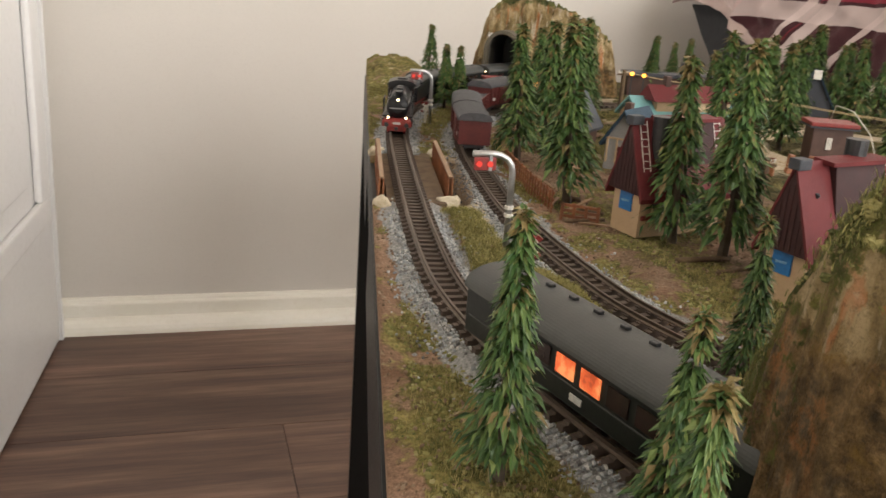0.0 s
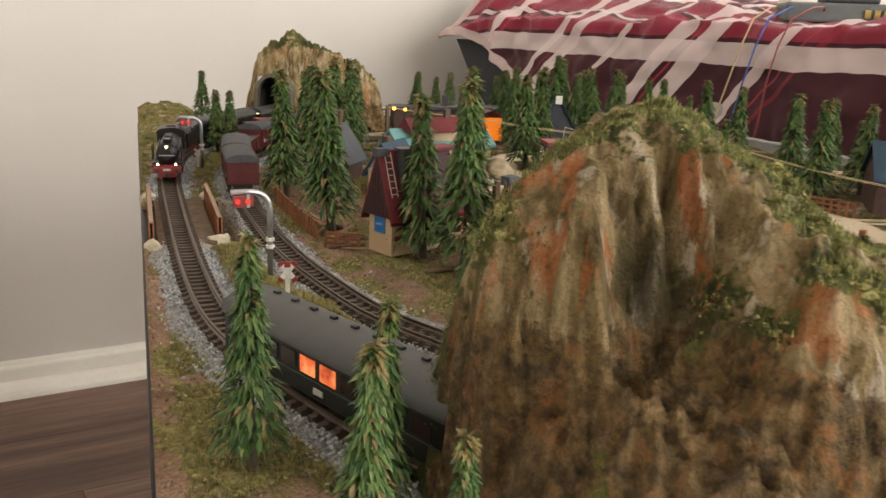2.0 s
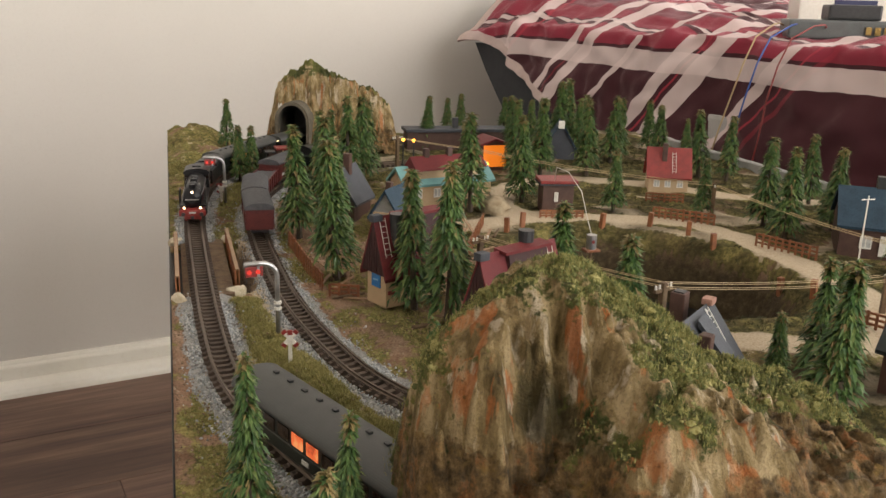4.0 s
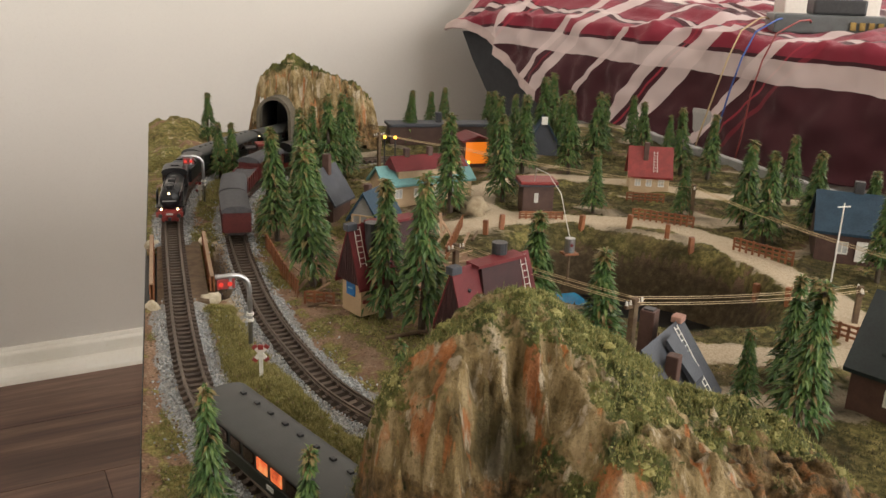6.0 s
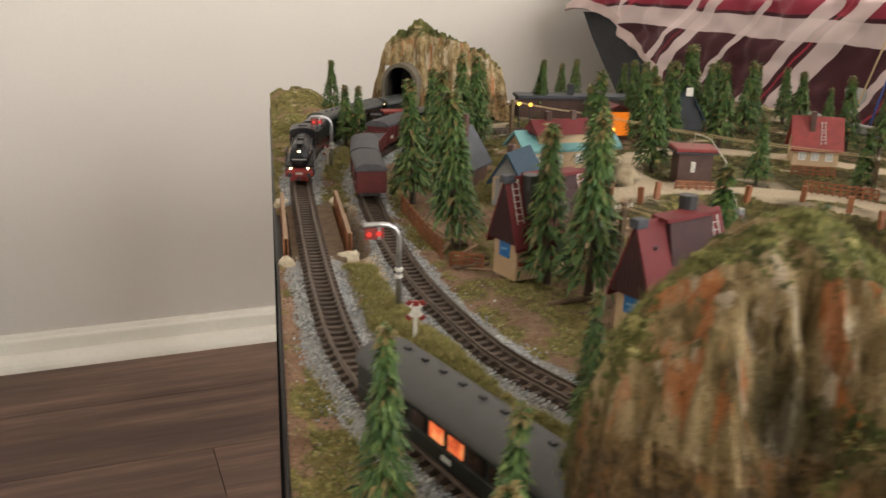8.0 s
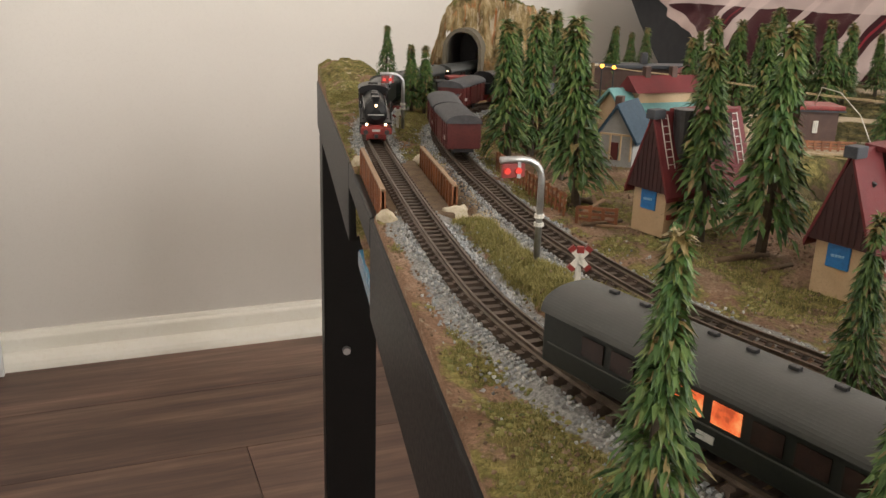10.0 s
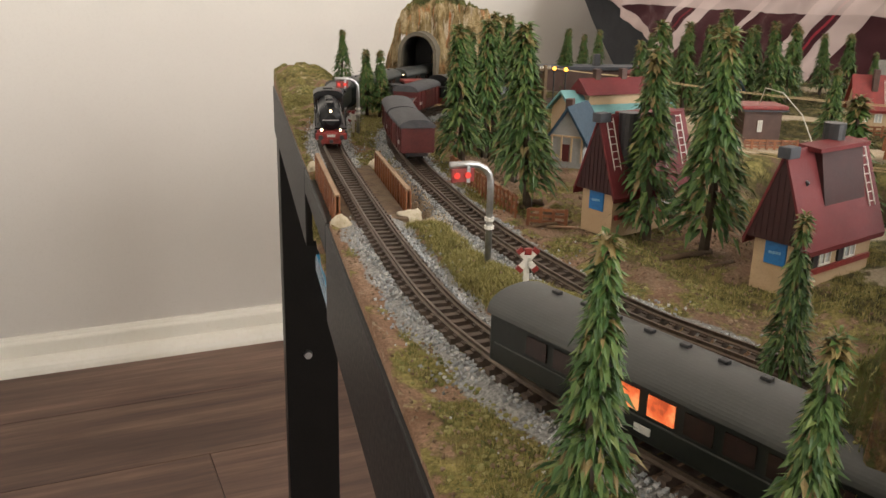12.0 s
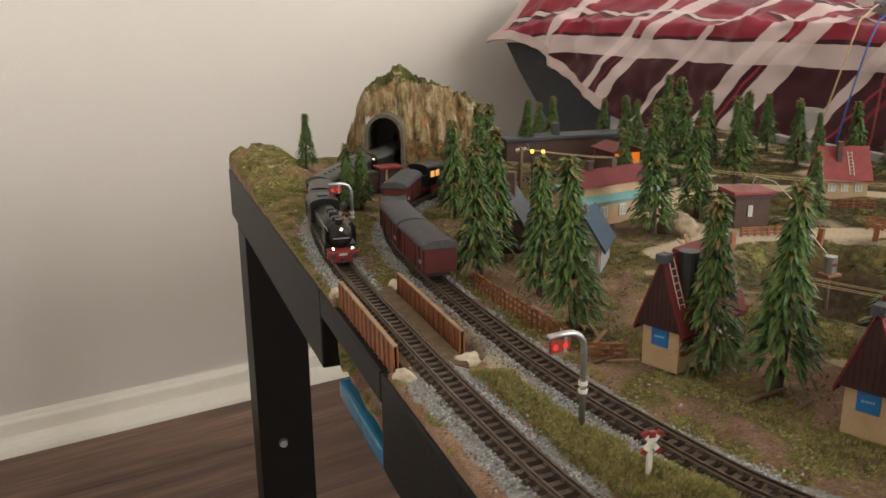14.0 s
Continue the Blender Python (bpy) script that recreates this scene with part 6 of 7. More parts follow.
def coach(m, l, label, lit, baggage=False):
    c = thing("railway_coach", label, "railway coach", m @ Matrix.Diagonal((1, 1, 0.84, 1)), "passenger train")
    h = l / 2
    part("body", new_box(-h, -0.0092, 0.0045, h, 0.0092, 0.0185, bevel=0.0006), M_COACH, c)
    part("roof", prism(bmesh.new(), roof_profile(0.0098, 0.0185, 0.0250), -h - 0.0005, h + 0.0005, "x"), M_COACHROOF, c, "grey rounded roof", smooth=False)
    part("chassis", new_box(-h + 0.002, -0.0070, 0.0030, h - 0.002, 0.0070, 0.0045), M_DARK, c)
    for e in (-1, 1):
        bg = part("bogie", new_box(e * (h - 0.019) - 0.010, -0.0055, 0.0018, e * (h - 0.019) + 0.010, 0.0055, 0.0040, bevel=0.0004), M_DARK, c)
        wheelset(bg, (e * (h - 0.019) - 0.006, e * (h - 0.019) + 0.006))
        part("gangway", new_box(*sorted((e * h, e * (h + 0.0028)))[:1], -0.0035, 0.0050, sorted((e * h, e * (h + 0.0028)))[1], 0.0035, 0.0190, bevel=0.0004), M_DARK, c, "dark gangway bellows")
        for s in (-1, 1):
            part("tail_lamp", new_cyl(0.0005, 0.0005, (e * (h - 0.0001), s * 0.0062, 0.0192), (e * (h + 0.0012), s * 0.0062, 0.0192), 8), M_LAMP, c, "tiny warm end lamp") if e > 0 else None
    n = 3 if baggage else 9
    for s in (-1, 1):
        for k in range(n):
            x = -h + 0.012 + (l - 0.024) * (k + 0.5) / n
            wd = 0.0032 if not baggage else 0.004
            y = s * 0.0093
            win = part("window", new_box(x - wd, min(y, y + s * 0.0003), 0.0118, x + wd, max(y, y + s * 0.0003), 0.0170), M_PANE_DARK if k not in lit else M_WINLIT, c, "red lit window" if k in lit else "")
        part("waist_line", new_box(-h + 0.002, min(s * 0.0092, s * 0.00945), 0.0102, h - 0.002, max(s * 0.0092, s * 0.00945), 0.0106), M_COACHROOF, c)
    for k in range(0 if baggage else 10):
        x = -h + 0.010 + (l - 0.02) * k / 9
        part("roof_vent", new_box(x - 0.0011, -0.0008 + 0.0022, 0.0243, x + 0.0011, 0.0008 + 0.0022, 0.0258, bevel=0.0003), M_DARK, c)
    part("number_board", new_box(-0.006, -0.0096, 0.0068, -0.002, -0.0093, 0.0086), M_PALEGREY, c) if not baggage else None
    return c


M_PANE_DARK = mat("dark_pane", (0.020, 0.014, 0.013), (0.030, 0.018, 0.016), rough=0.22, spec=0.25, s1=300, bump=0)
M_PALEGREY = mat("pale_lettering", (0.45, 0.45, 0.42), (0.4, 0.4, 0.38), rough=0.5, s1=300, bump=0)


def steam_loco(m, label):
    """Large black express engine with red frames and wheels; x forward."""
    c = thing("steam_locomotive", label, "locomotive", m, "engines")
    part("boiler", new_cyl(0.0064, 0.0061, (-0.018, 0, 0.0150), (0.043, 0, 0.0150), 22), M_LOCO, c, smooth=True)
    part("smokebox_door", new_cyl(0.0057, 0.0030, (0.0431, 0, 0.0150), (0.0448, 0, 0.0150), 22), M_LOCO, c)
    part("door_hinge", new_box(0.0446, -0.0045, 0.0146, 0.0452, 0.0045, 0.0152), M_STEEL, c)
    part("chimney", new_cyl(0.0019, 0.0023, (0.0375, 0, 0.0205), (0.0375, 0, 0.0240), 14), M_LOCO, c)
    for x, l, h in ((0.004, 0.0075, 0.0232), (0.0150, 0.0060, 0.0236), (0.0260, 0.0065, 0.0230)):
        part("dome", new_box(x - l / 2, -0.0024, 0.0195, x + l / 2, 0.0024, h, bevel=0.0011), M_LOCO, c, smooth=True)
    for x in (-0.012, -0.003, 0.0100, 0.0205, 0.0325):
        part("boiler_band", new_cyl(0.00665, 0.00665, (x, 0, 0.0150), (x + 0.0006, 0, 0.0150), 22, cap=False), M_DARK, c)
    cab = part("cab", new_box(-0.036, -0.0088, 0.0075, -0.018, 0.0088, 0.0205, bevel=0.0005), M_LOCO, c)
    for s in (-1, 1):
        for x in (-0.0325, -0.0260):
            part("cab_window", new_box(x, s * 0.0089 - 0.0002, 0.0145, x + 0.0042, s * 0.0089 + 0.0002, 0.0185), M_PANE_DARK, cab)
        part("front_window", new_box(-0.0180, s * 0.0072 - 0.0010, 0.0160, -0.0177, s * 0.0072 + 0.0010, 0.0190), M_PANE_DARK, cab)
    part("cab_roof", prism(bmesh.new(), roof_profile(0.0093, 0.0205, 0.0243), -0.038, -0.0165, "x"), M_LOCO, c)
    part("roof_hatch", new_box(-0.031, -0.0030, 0.0238, -0.024, 0.0030, 0.0250, bevel=0.0004), M_LOCO, c)
    part("running_board", new_box(-0.018, -0.0090, 0.0092, 0.040, 0.0090, 0.0099), M_LOCO, c)
    part("front_apron", new_box(0.0405, -0.0078, 0.0078, 0.0468, 0.0078, 0.0088, bevel=0.0003), M_CHASSIS, c, "red front apron")
    part("frame", new_box(-0.036, -0.0030, 0.0032, 0.046, 0.0030, 0.0091), M_CHASSIS, c, "red frame")
    part("buffer_beam", new_box(0.0469, -0.0086, 0.0046, 0.0484, 0.0086, 0.0082, bevel=0.0003), M_CHASSIS, c, "red buffer beam")
    part("number_board", new_box(0.0485, -0.0022, 0.0062, 0.0488, 0.0022, 0.0074), M_PALEGREY, c, "pale plate with unreadable figures")
    part("coupling", new_box(0.0485, -0.0010, 0.0030, 0.0520, 0.0010, 0.0048, bevel=0.0003), M_DARK, c)
    part("cowcatcher", new_box(0.0445, -0.0055, 0.0020, 0.0470, 0.0055, 0.0046), M_CHASSIS, c)
    for s in (-1, 1):
        part("buffer", new_cyl(0.0011, 0.0014, (0.0484, s * 0.0058, 0.0062), (0.0508, s * 0.0058, 0.0062), 10), M_DARK, c)
        part("smoke_deflector", new_box(0.0290, s * 0.0084 - 0.00025, 0.0110, 0.0415, s * 0.0084 + 0.00025, 0.0205, bevel=0.0002), M_LOCO, c)
        part("cylinder", new_box(0.0315, s * 0.0070 - 0.0022, 0.0035, 0.0415, s * 0.0070 + 0.0022, 0.0085, bevel=0.0012), M_LOCO, c, smooth=True)
        lampb = part("headlamp", new_cyl(0.0010, 0.0011, (0.0462, s * 0.0052, 0.0099), (0.0474, s * 0.0052, 0.0099), 12), M_DARK, c)
        part("lamp_glass", new_cyl(0.0007, 0.0007, (0.0474, s * 0.0052, 0.0099), (0.0477, s * 0.0052, 0.0099), 12), M_LAMP, lampb, "lit headlamp glass")
        part("handrail", tube(bmesh.new(), [(-0.016, s * 0.0066, 0.0178), (0.012, s * 0.0066, 0.0178), (0.041, s * 0.0062, 0.0176)], 0.00018, 5), M_STEEL, c)
        part("pipe", tube(bmesh.new(), [(-0.010, s * 0.0067, 0.0135), (0.006, s * 0.0068, 0.0130), (0.010, s * 0.0070, 0.0108), (0.030, s * 0.0070, 0.0106)], 0.0004, 6), M_DARK, c)
        part("air_tank", new_cyl(0.0016, 0.0016, (-0.006, s * 0.0070, 0.0078), (0.006, s * 0.0070, 0.0078), 10), M_LOCO, c)
        for x in (-0.0115, 0.0035, 0.0185):
            w = part("driving_wheel", new_cyl(0.0064, 0.0064, (x, s * 0.0046 - 0.0006, 0.0064), (x, s * 0.0046 + 0.0006, 0.0064), 22), M_CHASSIS, c, "red driving wheel")
            part("tyre", new_cyl(0.00665, 0.00665, (x, s * 0.0046 - 0.0005, 0.0064), (x, s * 0.0046 + 0.0003, 0.0064), 22, cap=False), M_STEEL, w)
            spokes = bmesh.new()
            for k in range(7):
                a = k * math.pi / 7
                box(spokes, -0.0058, -0.0002, -0.0003, 0.0058, 0.0002, 0.0003, m=pose(x, s * 0.0054, 0.0064) @ pose(0, 0, 0, 0, math.degrees(a), 0))
            part("spokes", spokes, M_WAGON, w)
        for x in (0.0290, 0.0425, -0.0280):
            part("wheel", new_cyl(0.0034, 0.0034, (x, s * 0.0046 - 0.0006, 0.0034), (x, s * 0.0046 + 0.0006, 0.0034), 16), M_CHASSIS, c)
        part("coupling_rod", new_box(-0.0135, s * 0.0064 - 0.00025, 0.0046, 0.0205, s * 0.0064 + 0.00025, 0.0054), M_STEEL, c)
        part("piston_rod", new_box(0.0060, s * 0.0070 - 0.00025, 0.0056, 0.0315, s * 0.0070 + 0.00025, 0.0062), M_STEEL, c)
    top = part("headlamp", new_cyl(0.0010, 0.0011, (0.0440, 0, 0.0200), (0.0452, 0, 0.0200), 12), M_DARK, c)
    part("lamp_glass", new_cyl(0.0007, 0.0007, (0.0452, 0, 0.0200), (0.0455, 0, 0.0200), 12), M_LAMP, top, "lit headlamp glass")
    return c


def tank_loco(m, label):
    """Stubby black tank engine with a glowing cab; x forward."""
    c = thing("tank_locomotive", label, "locomotive", m, "engines")
    part("boiler", new_cyl(0.0056, 0.0054, (-0.006, 0, 0.0145), (0.030, 0, 0.0145), 18), M_LOCO, c, smooth=True)
    part("smokebox_door", new_cyl(0.0050, 0.0028, (0.0301, 0, 0.0145), (0.0316, 0, 0.0145), 18), M_LOCO, c)
    part("chimney", new_cyl(0.0016, 0.0022, (0.025, 0, 0.0190), (0.025, 0, 0.0255), 12), M_LOCO, c)
    for x in (0.004, 0.015):
        part("dome", new_box(x - 0.003, -0.0022, 0.0185, x + 0.003, 0.0022, 0.0222, bevel=0.001), M_LOCO, c, smooth=True)
    for s in (-1, 1):
        part("side_tank", new_box(-0.006, s * 0.0072 - 0.0018, 0.0085, 0.017, s * 0.0072 + 0.0018, 0.0165, bevel=0.0004), M_LOCO, c)
        for x in (-0.010, 0.002, 0.014):
            part("wheel", new_cyl(0.0052, 0.0052, (x, s * 0.0046 - 0.0006, 0.0052), (x, s * 0.0046 + 0.0006, 0.0052), 18), M_CHASSIS, c, "red wheel")
    cab = part("cab", new_box(-0.022, -0.0088, 0.0078, -0.0062, 0.0088, 0.0205, bevel=0.0004), M_LOCO, c)
    for s in (-1, 1):
        for x in (-0.0195, -0.0130):
            part("cab_window", new_box(x, s * 0.0089 - 0.0002, 0.0140, x + 0.0045, s * 0.0089 + 0.0002, 0.0185), M_CABGLOW, cab, "glowing cab window")
    part("cab_roof", prism(bmesh.new(), roof_profile(0.0092, 0.0205, 0.0240), -0.0235, -0.0045, "x"), M_LOCO, c)
    part("bunker", new_box(-0.030, -0.0085, 0.0080, -0.0222, 0.0085, 0.0160, bevel=0.0004), M_LOCO, c)
    part("frame", new_box(-0.030, -0.0032, 0.0030, 0.031, 0.0032, 0.0085), M_CHASSIS, c, "red frame")
    part("buffer_beam", new_box(0.0311, -0.0084, 0.0046, 0.0325, 0.0084, 0.0080), M_CHASSIS, c)
    return c


def van(m, l, label):
    """Closed goods van with planked red sides and a grey curved roof."""
    c = thing("goods_wagon", label, "railway wagon", m, "goods train")
    h = l / 2
    part("body", new_box(-h, -0.0086, 0.0048, h, 0.0086, 0.0178, bevel=0.0004), M_WAGON, c)
    part("roof", prism(bmesh.new(), roof_profile(0.0094, 0.0178, 0.0222), -h - 0.0006, h + 0.0006, "x"), M_LOAD, c, "grey curved roof")
    for s in (-1, 1):
        part("door", new_box(-0.0065, s * 0.0088 - 0.0003, 0.0055, 0.0065, s * 0.0088 + 0.0003, 0.0170), M_WAGON, c, "red sliding door")
        for k in range(7):
            x = -h + 0.002 + (l - 0.004) * k / 6
            part("rib", new_box(x - 0.0004, s * 0.0088 - 0.0003, 0.0050, x + 0.0004, s * 0.0088 + 0.0003, 0.0176), M_WAGON, c)
        part("print", new_box(-h + 0.006, s * 0.00875 - 0.0002, 0.0085, -h + 0.011, s * 0.00875 + 0.0002, 0.0105), M_PALEGREY, c, "pale unreadable lettering")
    part("chassis", new_box(-h + 0.001, -0.0055, 0.0030, h - 0.001, 0.0055, 0.0048), M_DARK, c)
    wheelset(c, (-h * 0.55, h * 0.55))
    part("coupling", new_box(h, -0.0012, 0.0035, h + 0.0022, 0.0012, 0.0052), M_DARK, c)
    return c


def loco_tender(m, label):
    c = thing("tender", label, "railway tender", m, "engines")
    part("body", new_box(-0.026, -0.0090, 0.0060, 0.026, 0.0090, 0.0165, bevel=0.0006), M_LOCO, c)
    part("tank_top", prism(bmesh.new(), roof_profile(0.0088, 0.0165, 0.0205), -0.026, 0.006, "x"), M_LOCO, c)
    part("coal", new_box(0.007, -0.0078, 0.0160, 0.025, 0.0078, 0.0195, bevel=0.0012), M_LOAD, c, "dark coal")
    part("frame", new_box(-0.025, -0.0060, 0.0025, 0.025, 0.0060, 0.0060), M_CHASSIS, c, "red frame")
    wheelset(c, (-0.019, -0.009, 0.009, 0.019))
    return c


def open_wagon(m, l, label):
    c = thing("goods_wagon", label, "railway wagon", m, "goods train")
    h = l / 2
    bm = bmesh.new()
    box(bm, -h, -0.0085, 0.0050, h, -0.0078, 0.0150)
    box(bm, -h, 0.0078, 0.0050, h, 0.0085, 0.0150)
    box(bm, -h, -0.0078, 0.0050, -h + 0.0008, 0.0078, 0.0150)
    box(bm, h - 0.0008, -0.0078, 0.0050, h, 0.0078, 0.0150)
    box(bm, -h + 0.0008, -0.0078, 0.0050, h - 0.0008, 0.0078, 0.0060)
    part("body", bm, M_WAGON, c)
    for s in (-1, 1):
        for k in range(6):
            x = -h + 0.003 + (l - 0.006) * k / 5
            part("stake", new_box(x - 0.0004, s * 0.0088 - 0.0003, 0.0050, x + 0.0004, s * 0.0088 + 0.0003, 0.0150), M_WAGON, c)
    bm = bmesh.new()
    bmesh.ops.create_grid(bm, x_segments=16, y_segments=8, size=0.5)
    for v in bm.verts:
        v.co = Vector((v.co.x * (l - 0.002), v.co.y * 0.0155, 0.0140 + 0.0014 * nz(v.co.x * 10, v.co.y * 10, 1.3, l) * (1 if abs(v.co.y) < 0.45 else 0)))
    part("load", bm, M_LOAD, c, "grey loose load", smooth=True)
    part("chassis", new_box(-h + 0.001, -0.0055, 0.0030, h - 0.001, 0.0055, 0.0050), M_DARK, c)
    wheelset(c, (-h * 0.55, h * 0.55))
    part("coupling", new_box(h, -0.0012, 0.0035, h + 0.0022, 0.0012, 0.0052), M_DARK, c)
    return c


def tank_wagon(m, l, label):
    c = thing("goods_wagon", label, "railway wagon", m, "goods train")
    h = l / 2
    part("tank", prism(bmesh.new(), [(0.0085 * math.cos(a), 0.0115 + 0.0072 * math.sin(a)) for a in [k * math.tau / 20 for k in range(20)]], -h, h, "x"), M_WAGON, c)
    part("cover", prism(bmesh.new(), roof_profile(0.0087, 0.0130, 0.0195), -h + 0.001, h - 0.001, "x"), M_LOAD, c, "grey curved cover")
    part("chassis", new_box(-h + 0.001, -0.0055, 0.0030, h - 0.001, 0.0055, 0.0048), M_DARK, c)
    for e in (-1, 1):
        part("end_stay", new_box(min(e * h, e * (h + 0.0008)), -0.0065, 0.0048, max(e * h, e * (h + 0.0008)), 0.0065, 0.0115, bevel=0.0003), M_WAGON, c)
    wheelset(c, (-h * 0.55, h * 0.55))
    return c


M_HEM = mat("cream_hem", (0.56, 0.44, 0.41), (0.50, 0.39, 0.37), rough=0.95, s1=40, s2=900, bump=0.4)
M_SHEET = mat("pale_sheet", (0.42, 0.41, 0.39), (0.36, 0.35, 0.34), rough=0.9, s1=20, s2=600)
M_NAVY = mat("navy_print", (0.03, 0.035, 0.10), (0.025, 0.03, 0.085), rough=0.5, s1=100, bump=0)
M_GREYBOX = mat("grey_case", (0.10, 0.11, 0.11), (0.085, 0.09, 0.09), rough=0.45, s1=80)
M_BRASS = mat("brass_terminal", (0.45, 0.33, 0.12), (0.4, 0.28, 0.1), rough=0.3, metal=0.9, s1=200)
M_CABLEBLUE = mat("blue_cable", (0.03, 0.09, 0.35), (0.03, 0.08, 0.3), rough=0.4, s1=100, bump=0)

# a lit coach on the near bend of the outer track; the engine nears the bridge with the rest of the train behind it
s = s_at(OUTER, 0.206)
coach(seat(OUTER, s - 0.051, 0.033), 0.102, "dark green passenger coach with orange lit windows on the near bend", (3, 4))
s = s_at(OUTER, 0.498)
steam_loco(seat(OUTER, s + 0.051, 0.025), "black steam locomotive with red wheels and lit headlamps beyond the bridge")
loco_tender(seat(OUTER, s + 0.128, 0.018), "black tender with red frame behind the engine")
coach(seat(OUTER, s + 0.211, 0.033), 0.102, "dark green passenger coach with ventilated grey roof", (5,))
coach(seat(OUTER, s + 0.304, 0.024), 0.074, "short dark green baggage coach at the train's end", (), True)

# goods train on the inner track, going away
s = s_at(INNER, 0.452)
flip = pose(0, 0, 0, 0, 0, 180)
for k, (l, kind) in enumerate(((0.050, 2), (0.052, 2), (0.052, 0), (0.052, 2))):
    sk_ = seat(INNER, s + l / 2, l * 0.3) @ flip
    if kind == 2:
        van(sk_, l - 0.003, "oxide red goods van with grey roof on the inner track")
    elif kind:
        tank_wagon(sk_, l - 0.003, "oxide red wagon with grey curved cover on the inner track")
    else:
        open_wagon(sk_, l - 0.003, "oxide red open wagon with grey load on the inner track")
    s += l + 0.001
tank_loco(seat(INNER, s + 0.034, 0.018) @ flip, "black tank locomotive with glowing cab at the goods train's head")

# ---- bed with plaid blanket, right of the table ----
bed = thing("bed", "low bed with dark charcoal mattress beside the table", "bed", ROOM)
part("base", new_box(1.06, -2.05, 0.18, 2.45, -0.44, 0.40, bevel=0.01), M_GREYCLOTH, bed)
part("mattress", new_box(1.055, -2.06, 0.401, 2.46, -0.43, 0.615, bevel=0.03), M_GREYCLOTH, bed, "charcoal fabric mattress")
bm = prism(bmesh.new(), [(-0.125, 0.606), (-0.165, 0.560), (-0.215, 0.512), (-0.262, 0.470), (-0.340, 0.452), (-0.428, 0.448), (-0.428, 0.612)], 1.052, 1.95, "x")
part("overhang", bm, M_GREYCLOTH, bed, "charcoal padded cover sagging over the bed's end")
part("sheet", new_box(1.035, -2.0, 0.36, 1.054, -0.42, 0.55, bevel=0.006), M_SHEET, bed, "pale grey sheet hanging down")
for u, v in ((1.12, -1.98), (2.36, -1.98), (1.12, -0.52), (2.36, -0.52)):
    part("leg", new_box(u, v, 0.0, u + 0.06, v + 0.06, 0.181), M_BLACK, bed)


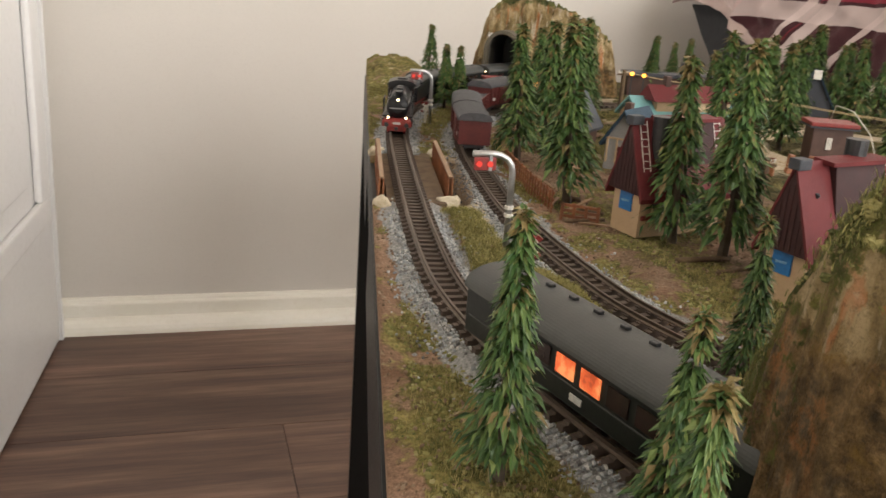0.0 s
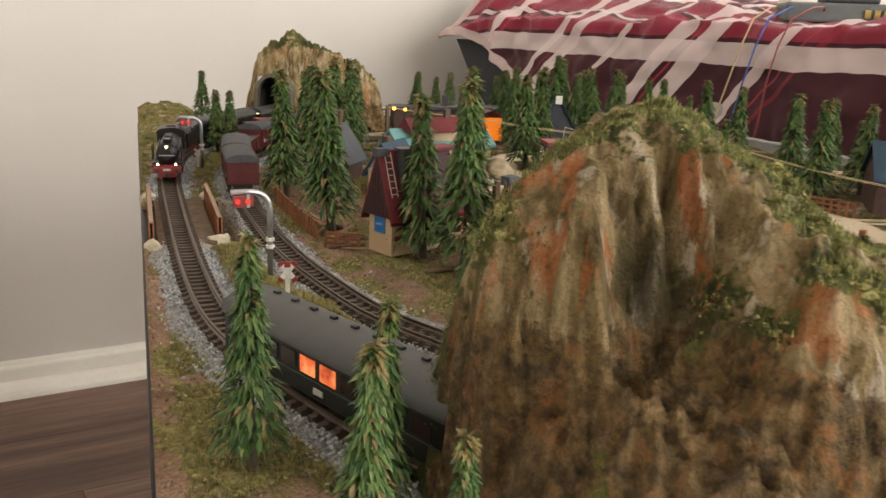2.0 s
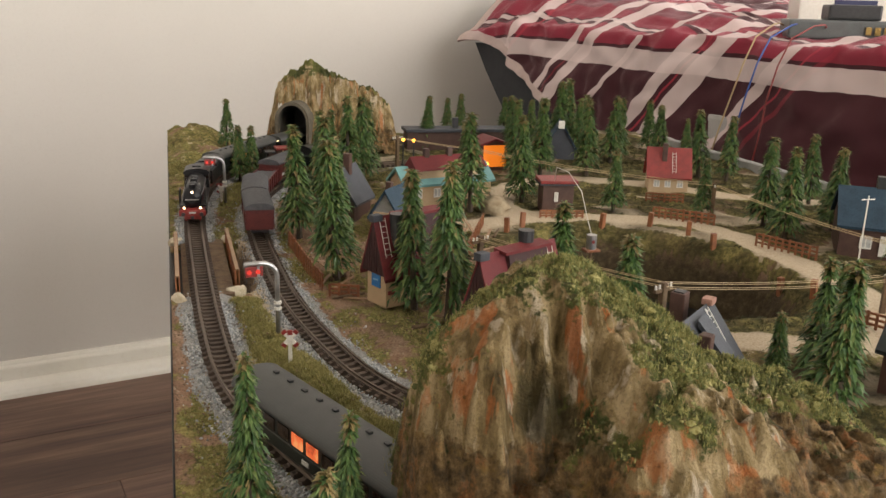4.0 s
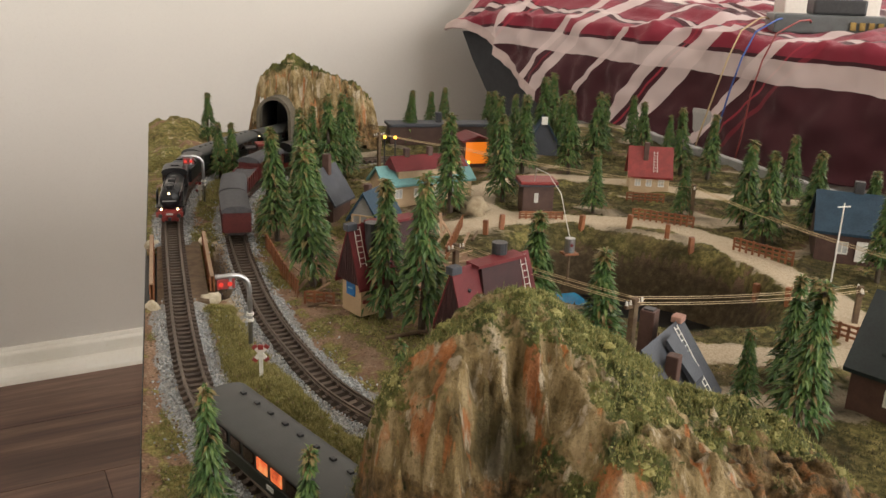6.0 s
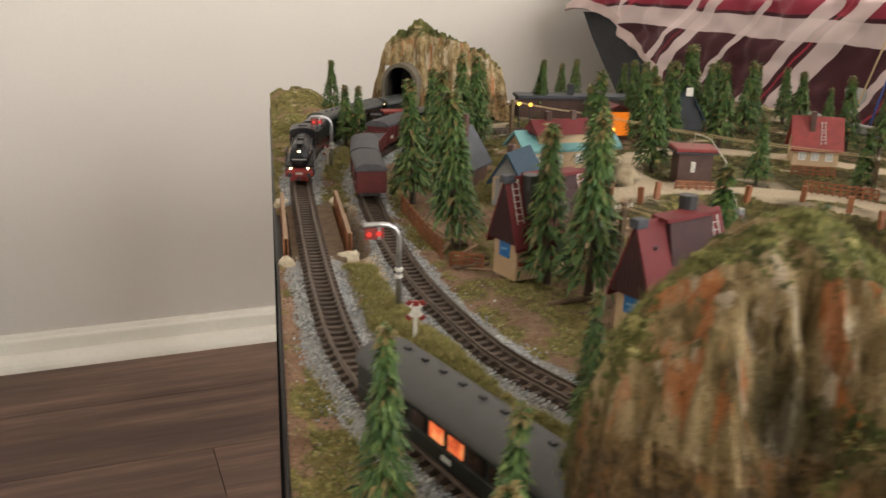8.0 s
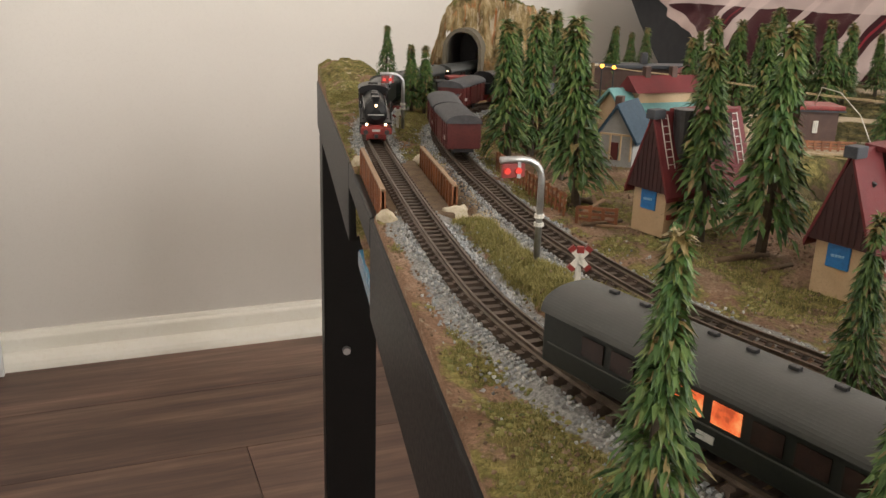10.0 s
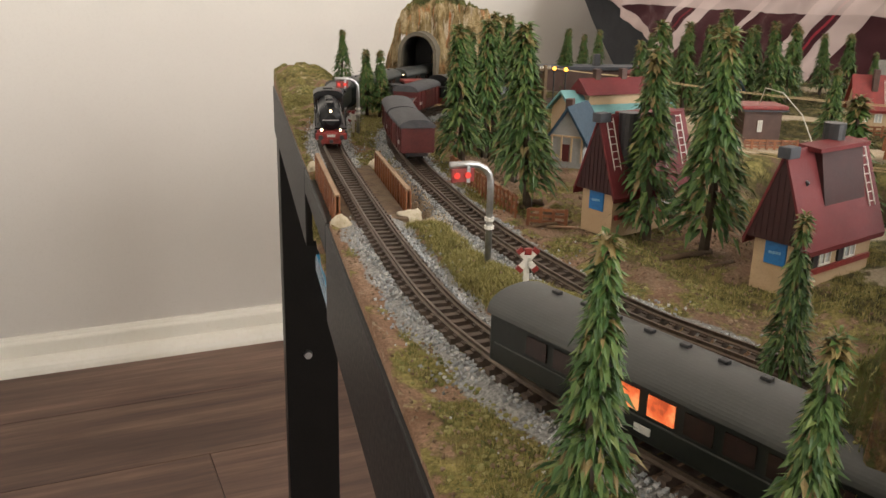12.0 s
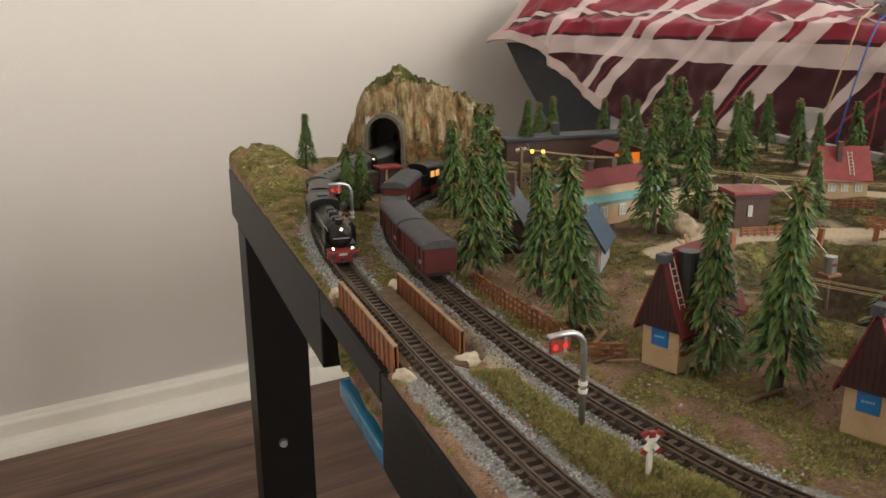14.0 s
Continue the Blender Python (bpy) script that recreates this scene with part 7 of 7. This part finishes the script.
def blanket_sheet():
    """A loose blanket over the bed's edge: hangs down the side, turns over the rim, lies in folds on top."""
    nu, nv = 150, 230
    verts, uvs = [], []
    top = 1.20
    for j in range(nv):
        v = -0.105 - 1.85 * j / (nv - 1)
        drop = 0.010 + 0.128 * smooth(-0.11, -0.50, v) + 0.006 * nz(v, 0, 9, 5.0)
        heap = float(np.interp(v, (-2.0, -0.9, -0.7, -0.5, -0.3, -0.105), (0.006, 0.008, 0.014, 0.032, 0.048, 0.080)))
        z_rim = float(np.interp(v, (-0.8, -0.35, -0.24, -0.105), (0.640, 0.642, 0.640, 0.616))) + 0.005 * nz(v, 0, 6.1, 2.0)
        for i in range(nu):
            k = i / (nu - 1)
            a = -drop + k ** 1.5 * (drop + top)
            fold = 0.012 * nz(v * 1.4, a * 0.6, 7.0, 1.0) + 0.008 * nz(v, a, 19.0, 4.0) + 0.0052 * nz(v, a, 44.0, 6.0)
            if a < 0:
                x, z = 1.038 + 0.16 * a - fold * 1.3, z_rim + a
            else:
                x = 1.038 + a * (0.92 + 0.08 * smooth(0, 0.2, a)) - 0.5 * fold
                crease = abs(nz(v * 0.9, a * 2.2, 5.0, 9.0)) + 0.5 * abs(nz(v, a, 14.0, 12.0))
                z = z_rim + heap * smooth(0.0, 0.12, a) + abs(fold) * 1.1 + 0.012 * (0.45 - crease) * smooth(0.02, 0.08, a)
            verts.append((x - 0.010 * smooth(-0.24, -0.11, v), v, z))
            uvs.append((-v - 0.85 * min(a, 0.0) - 0.10 * max(a, 0.0), a + 0.2))
    faces = [(j * nu + i, j * nu + nu + i, j * nu + nu + i + 1, j * nu + i + 1) for j in range(nv - 1) for i in range(nu - 1)]
    me = bpy.data.meshes.new("blanket")
    me.from_pydata(verts, [], faces)
    lay = me.uv_layers.new(name="cloth")
    idx = np.zeros(len(me.loops), dtype=np.int32)
    me.loops.foreach_get("vertex_index", idx)
    lay.data.foreach_set("uv", np.array(uvs)[idx].ravel())
    me.materials.append(M_PLAID)
    me.materials.append(M_HEM)
    me.polygons.foreach_set("material_index", [1 if (j < 3 and i < 80) or (i < 8 and j < 40) else 0 for j in range(nv - 1) for i in range(nu - 1)])
    me.polygons.foreach_set("use_smooth", [True] * len(me.polygons))
    ob = new("blanket", me)
    ob.matrix_world = ROOM
    sol = ob.modifiers.new("thick", "SOLIDIFY")
    sol.thickness = 0.005
    return tagged(ob, "crumpled maroon blanket with cream and red plaid bands", "blanket")


blanket_sheet()
parcel = thing("box", "white cardboard box with dark blue printed label on the bed", "box", ROOM @ pose(1.235, -0.70, 0.652, 0, 0, -40))
part("carton", new_box(0, 0, 0, 0.125, 0.09, 0.060, bevel=0.003), M_WHITEP, parcel)
lb = part("label", new_box(0.045, -0.0012, 0.020, 0.100, -0.0002, 0.043), M_NAVY, parcel, "dark blue label with unreadable print")
part("print", new_box(0.052, -0.0018, 0.028, 0.092, -0.0013, 0.035), M_PALE, lb)
dev = thing("power_controller", "grey and black control box with wires on the blanket", "electronics", ROOM @ pose(1.075, -0.825, 0.647, 0, 0, -40))
part("case", new_box(0, 0, 0, 0.15, 0.07, 0.022, bevel=0.003), M_GREYBOX, dev)
part("top_unit", new_box(0.045, 0.015, 0.0221, 0.105, 0.06, 0.040, bevel=0.003), M_DARK, dev, "black upper unit")
for k in range(6):
    part("terminal", new_box(0.085 + k * 0.010, -0.003, 0.006, 0.091 + k * 0.010, 0.0, 0.015), M_BRASS, dev, "brass terminal")
for mt, off, lab in ((M_CABLEBLUE, 0.0, "thin blue wire running over the blanket"), (M_RED, 0.03, "thin red wire running over the blanket"), (M_WIRE, -0.02, "thin tan wire running over the blanket")):
    pts = [(1.17 - 0.012 * k, -0.80 - off - 0.004 * k - 0.010 * math.sin(k * 0.9 + off * 50), 0.662 + 0.003 * math.sin(k)) for k in range(9)]
    pts += [(1.020, -0.84 - off, 0.652), (1.010, -0.845 - off, 0.62), (1.004, -0.835 - off, 0.58), (1.000, -0.83 - off * 1.3, 0.535), (0.996, -0.825 - off * 1.3, 0.50)]
    w = mesh_ob("cable", tube(bmesh.new(), [Vector(p).lerp((Vector(a_) + Vector(b_)) / 2, 0.4) for p, a_, b_ in zip(pts, pts[:1] + pts[:-1], pts[1:] + pts[-1:])], 0.0010, 6), mt, True)
    w.matrix_world = ROOM
    tagged(w, lab, "cable", "wires on the blanket")
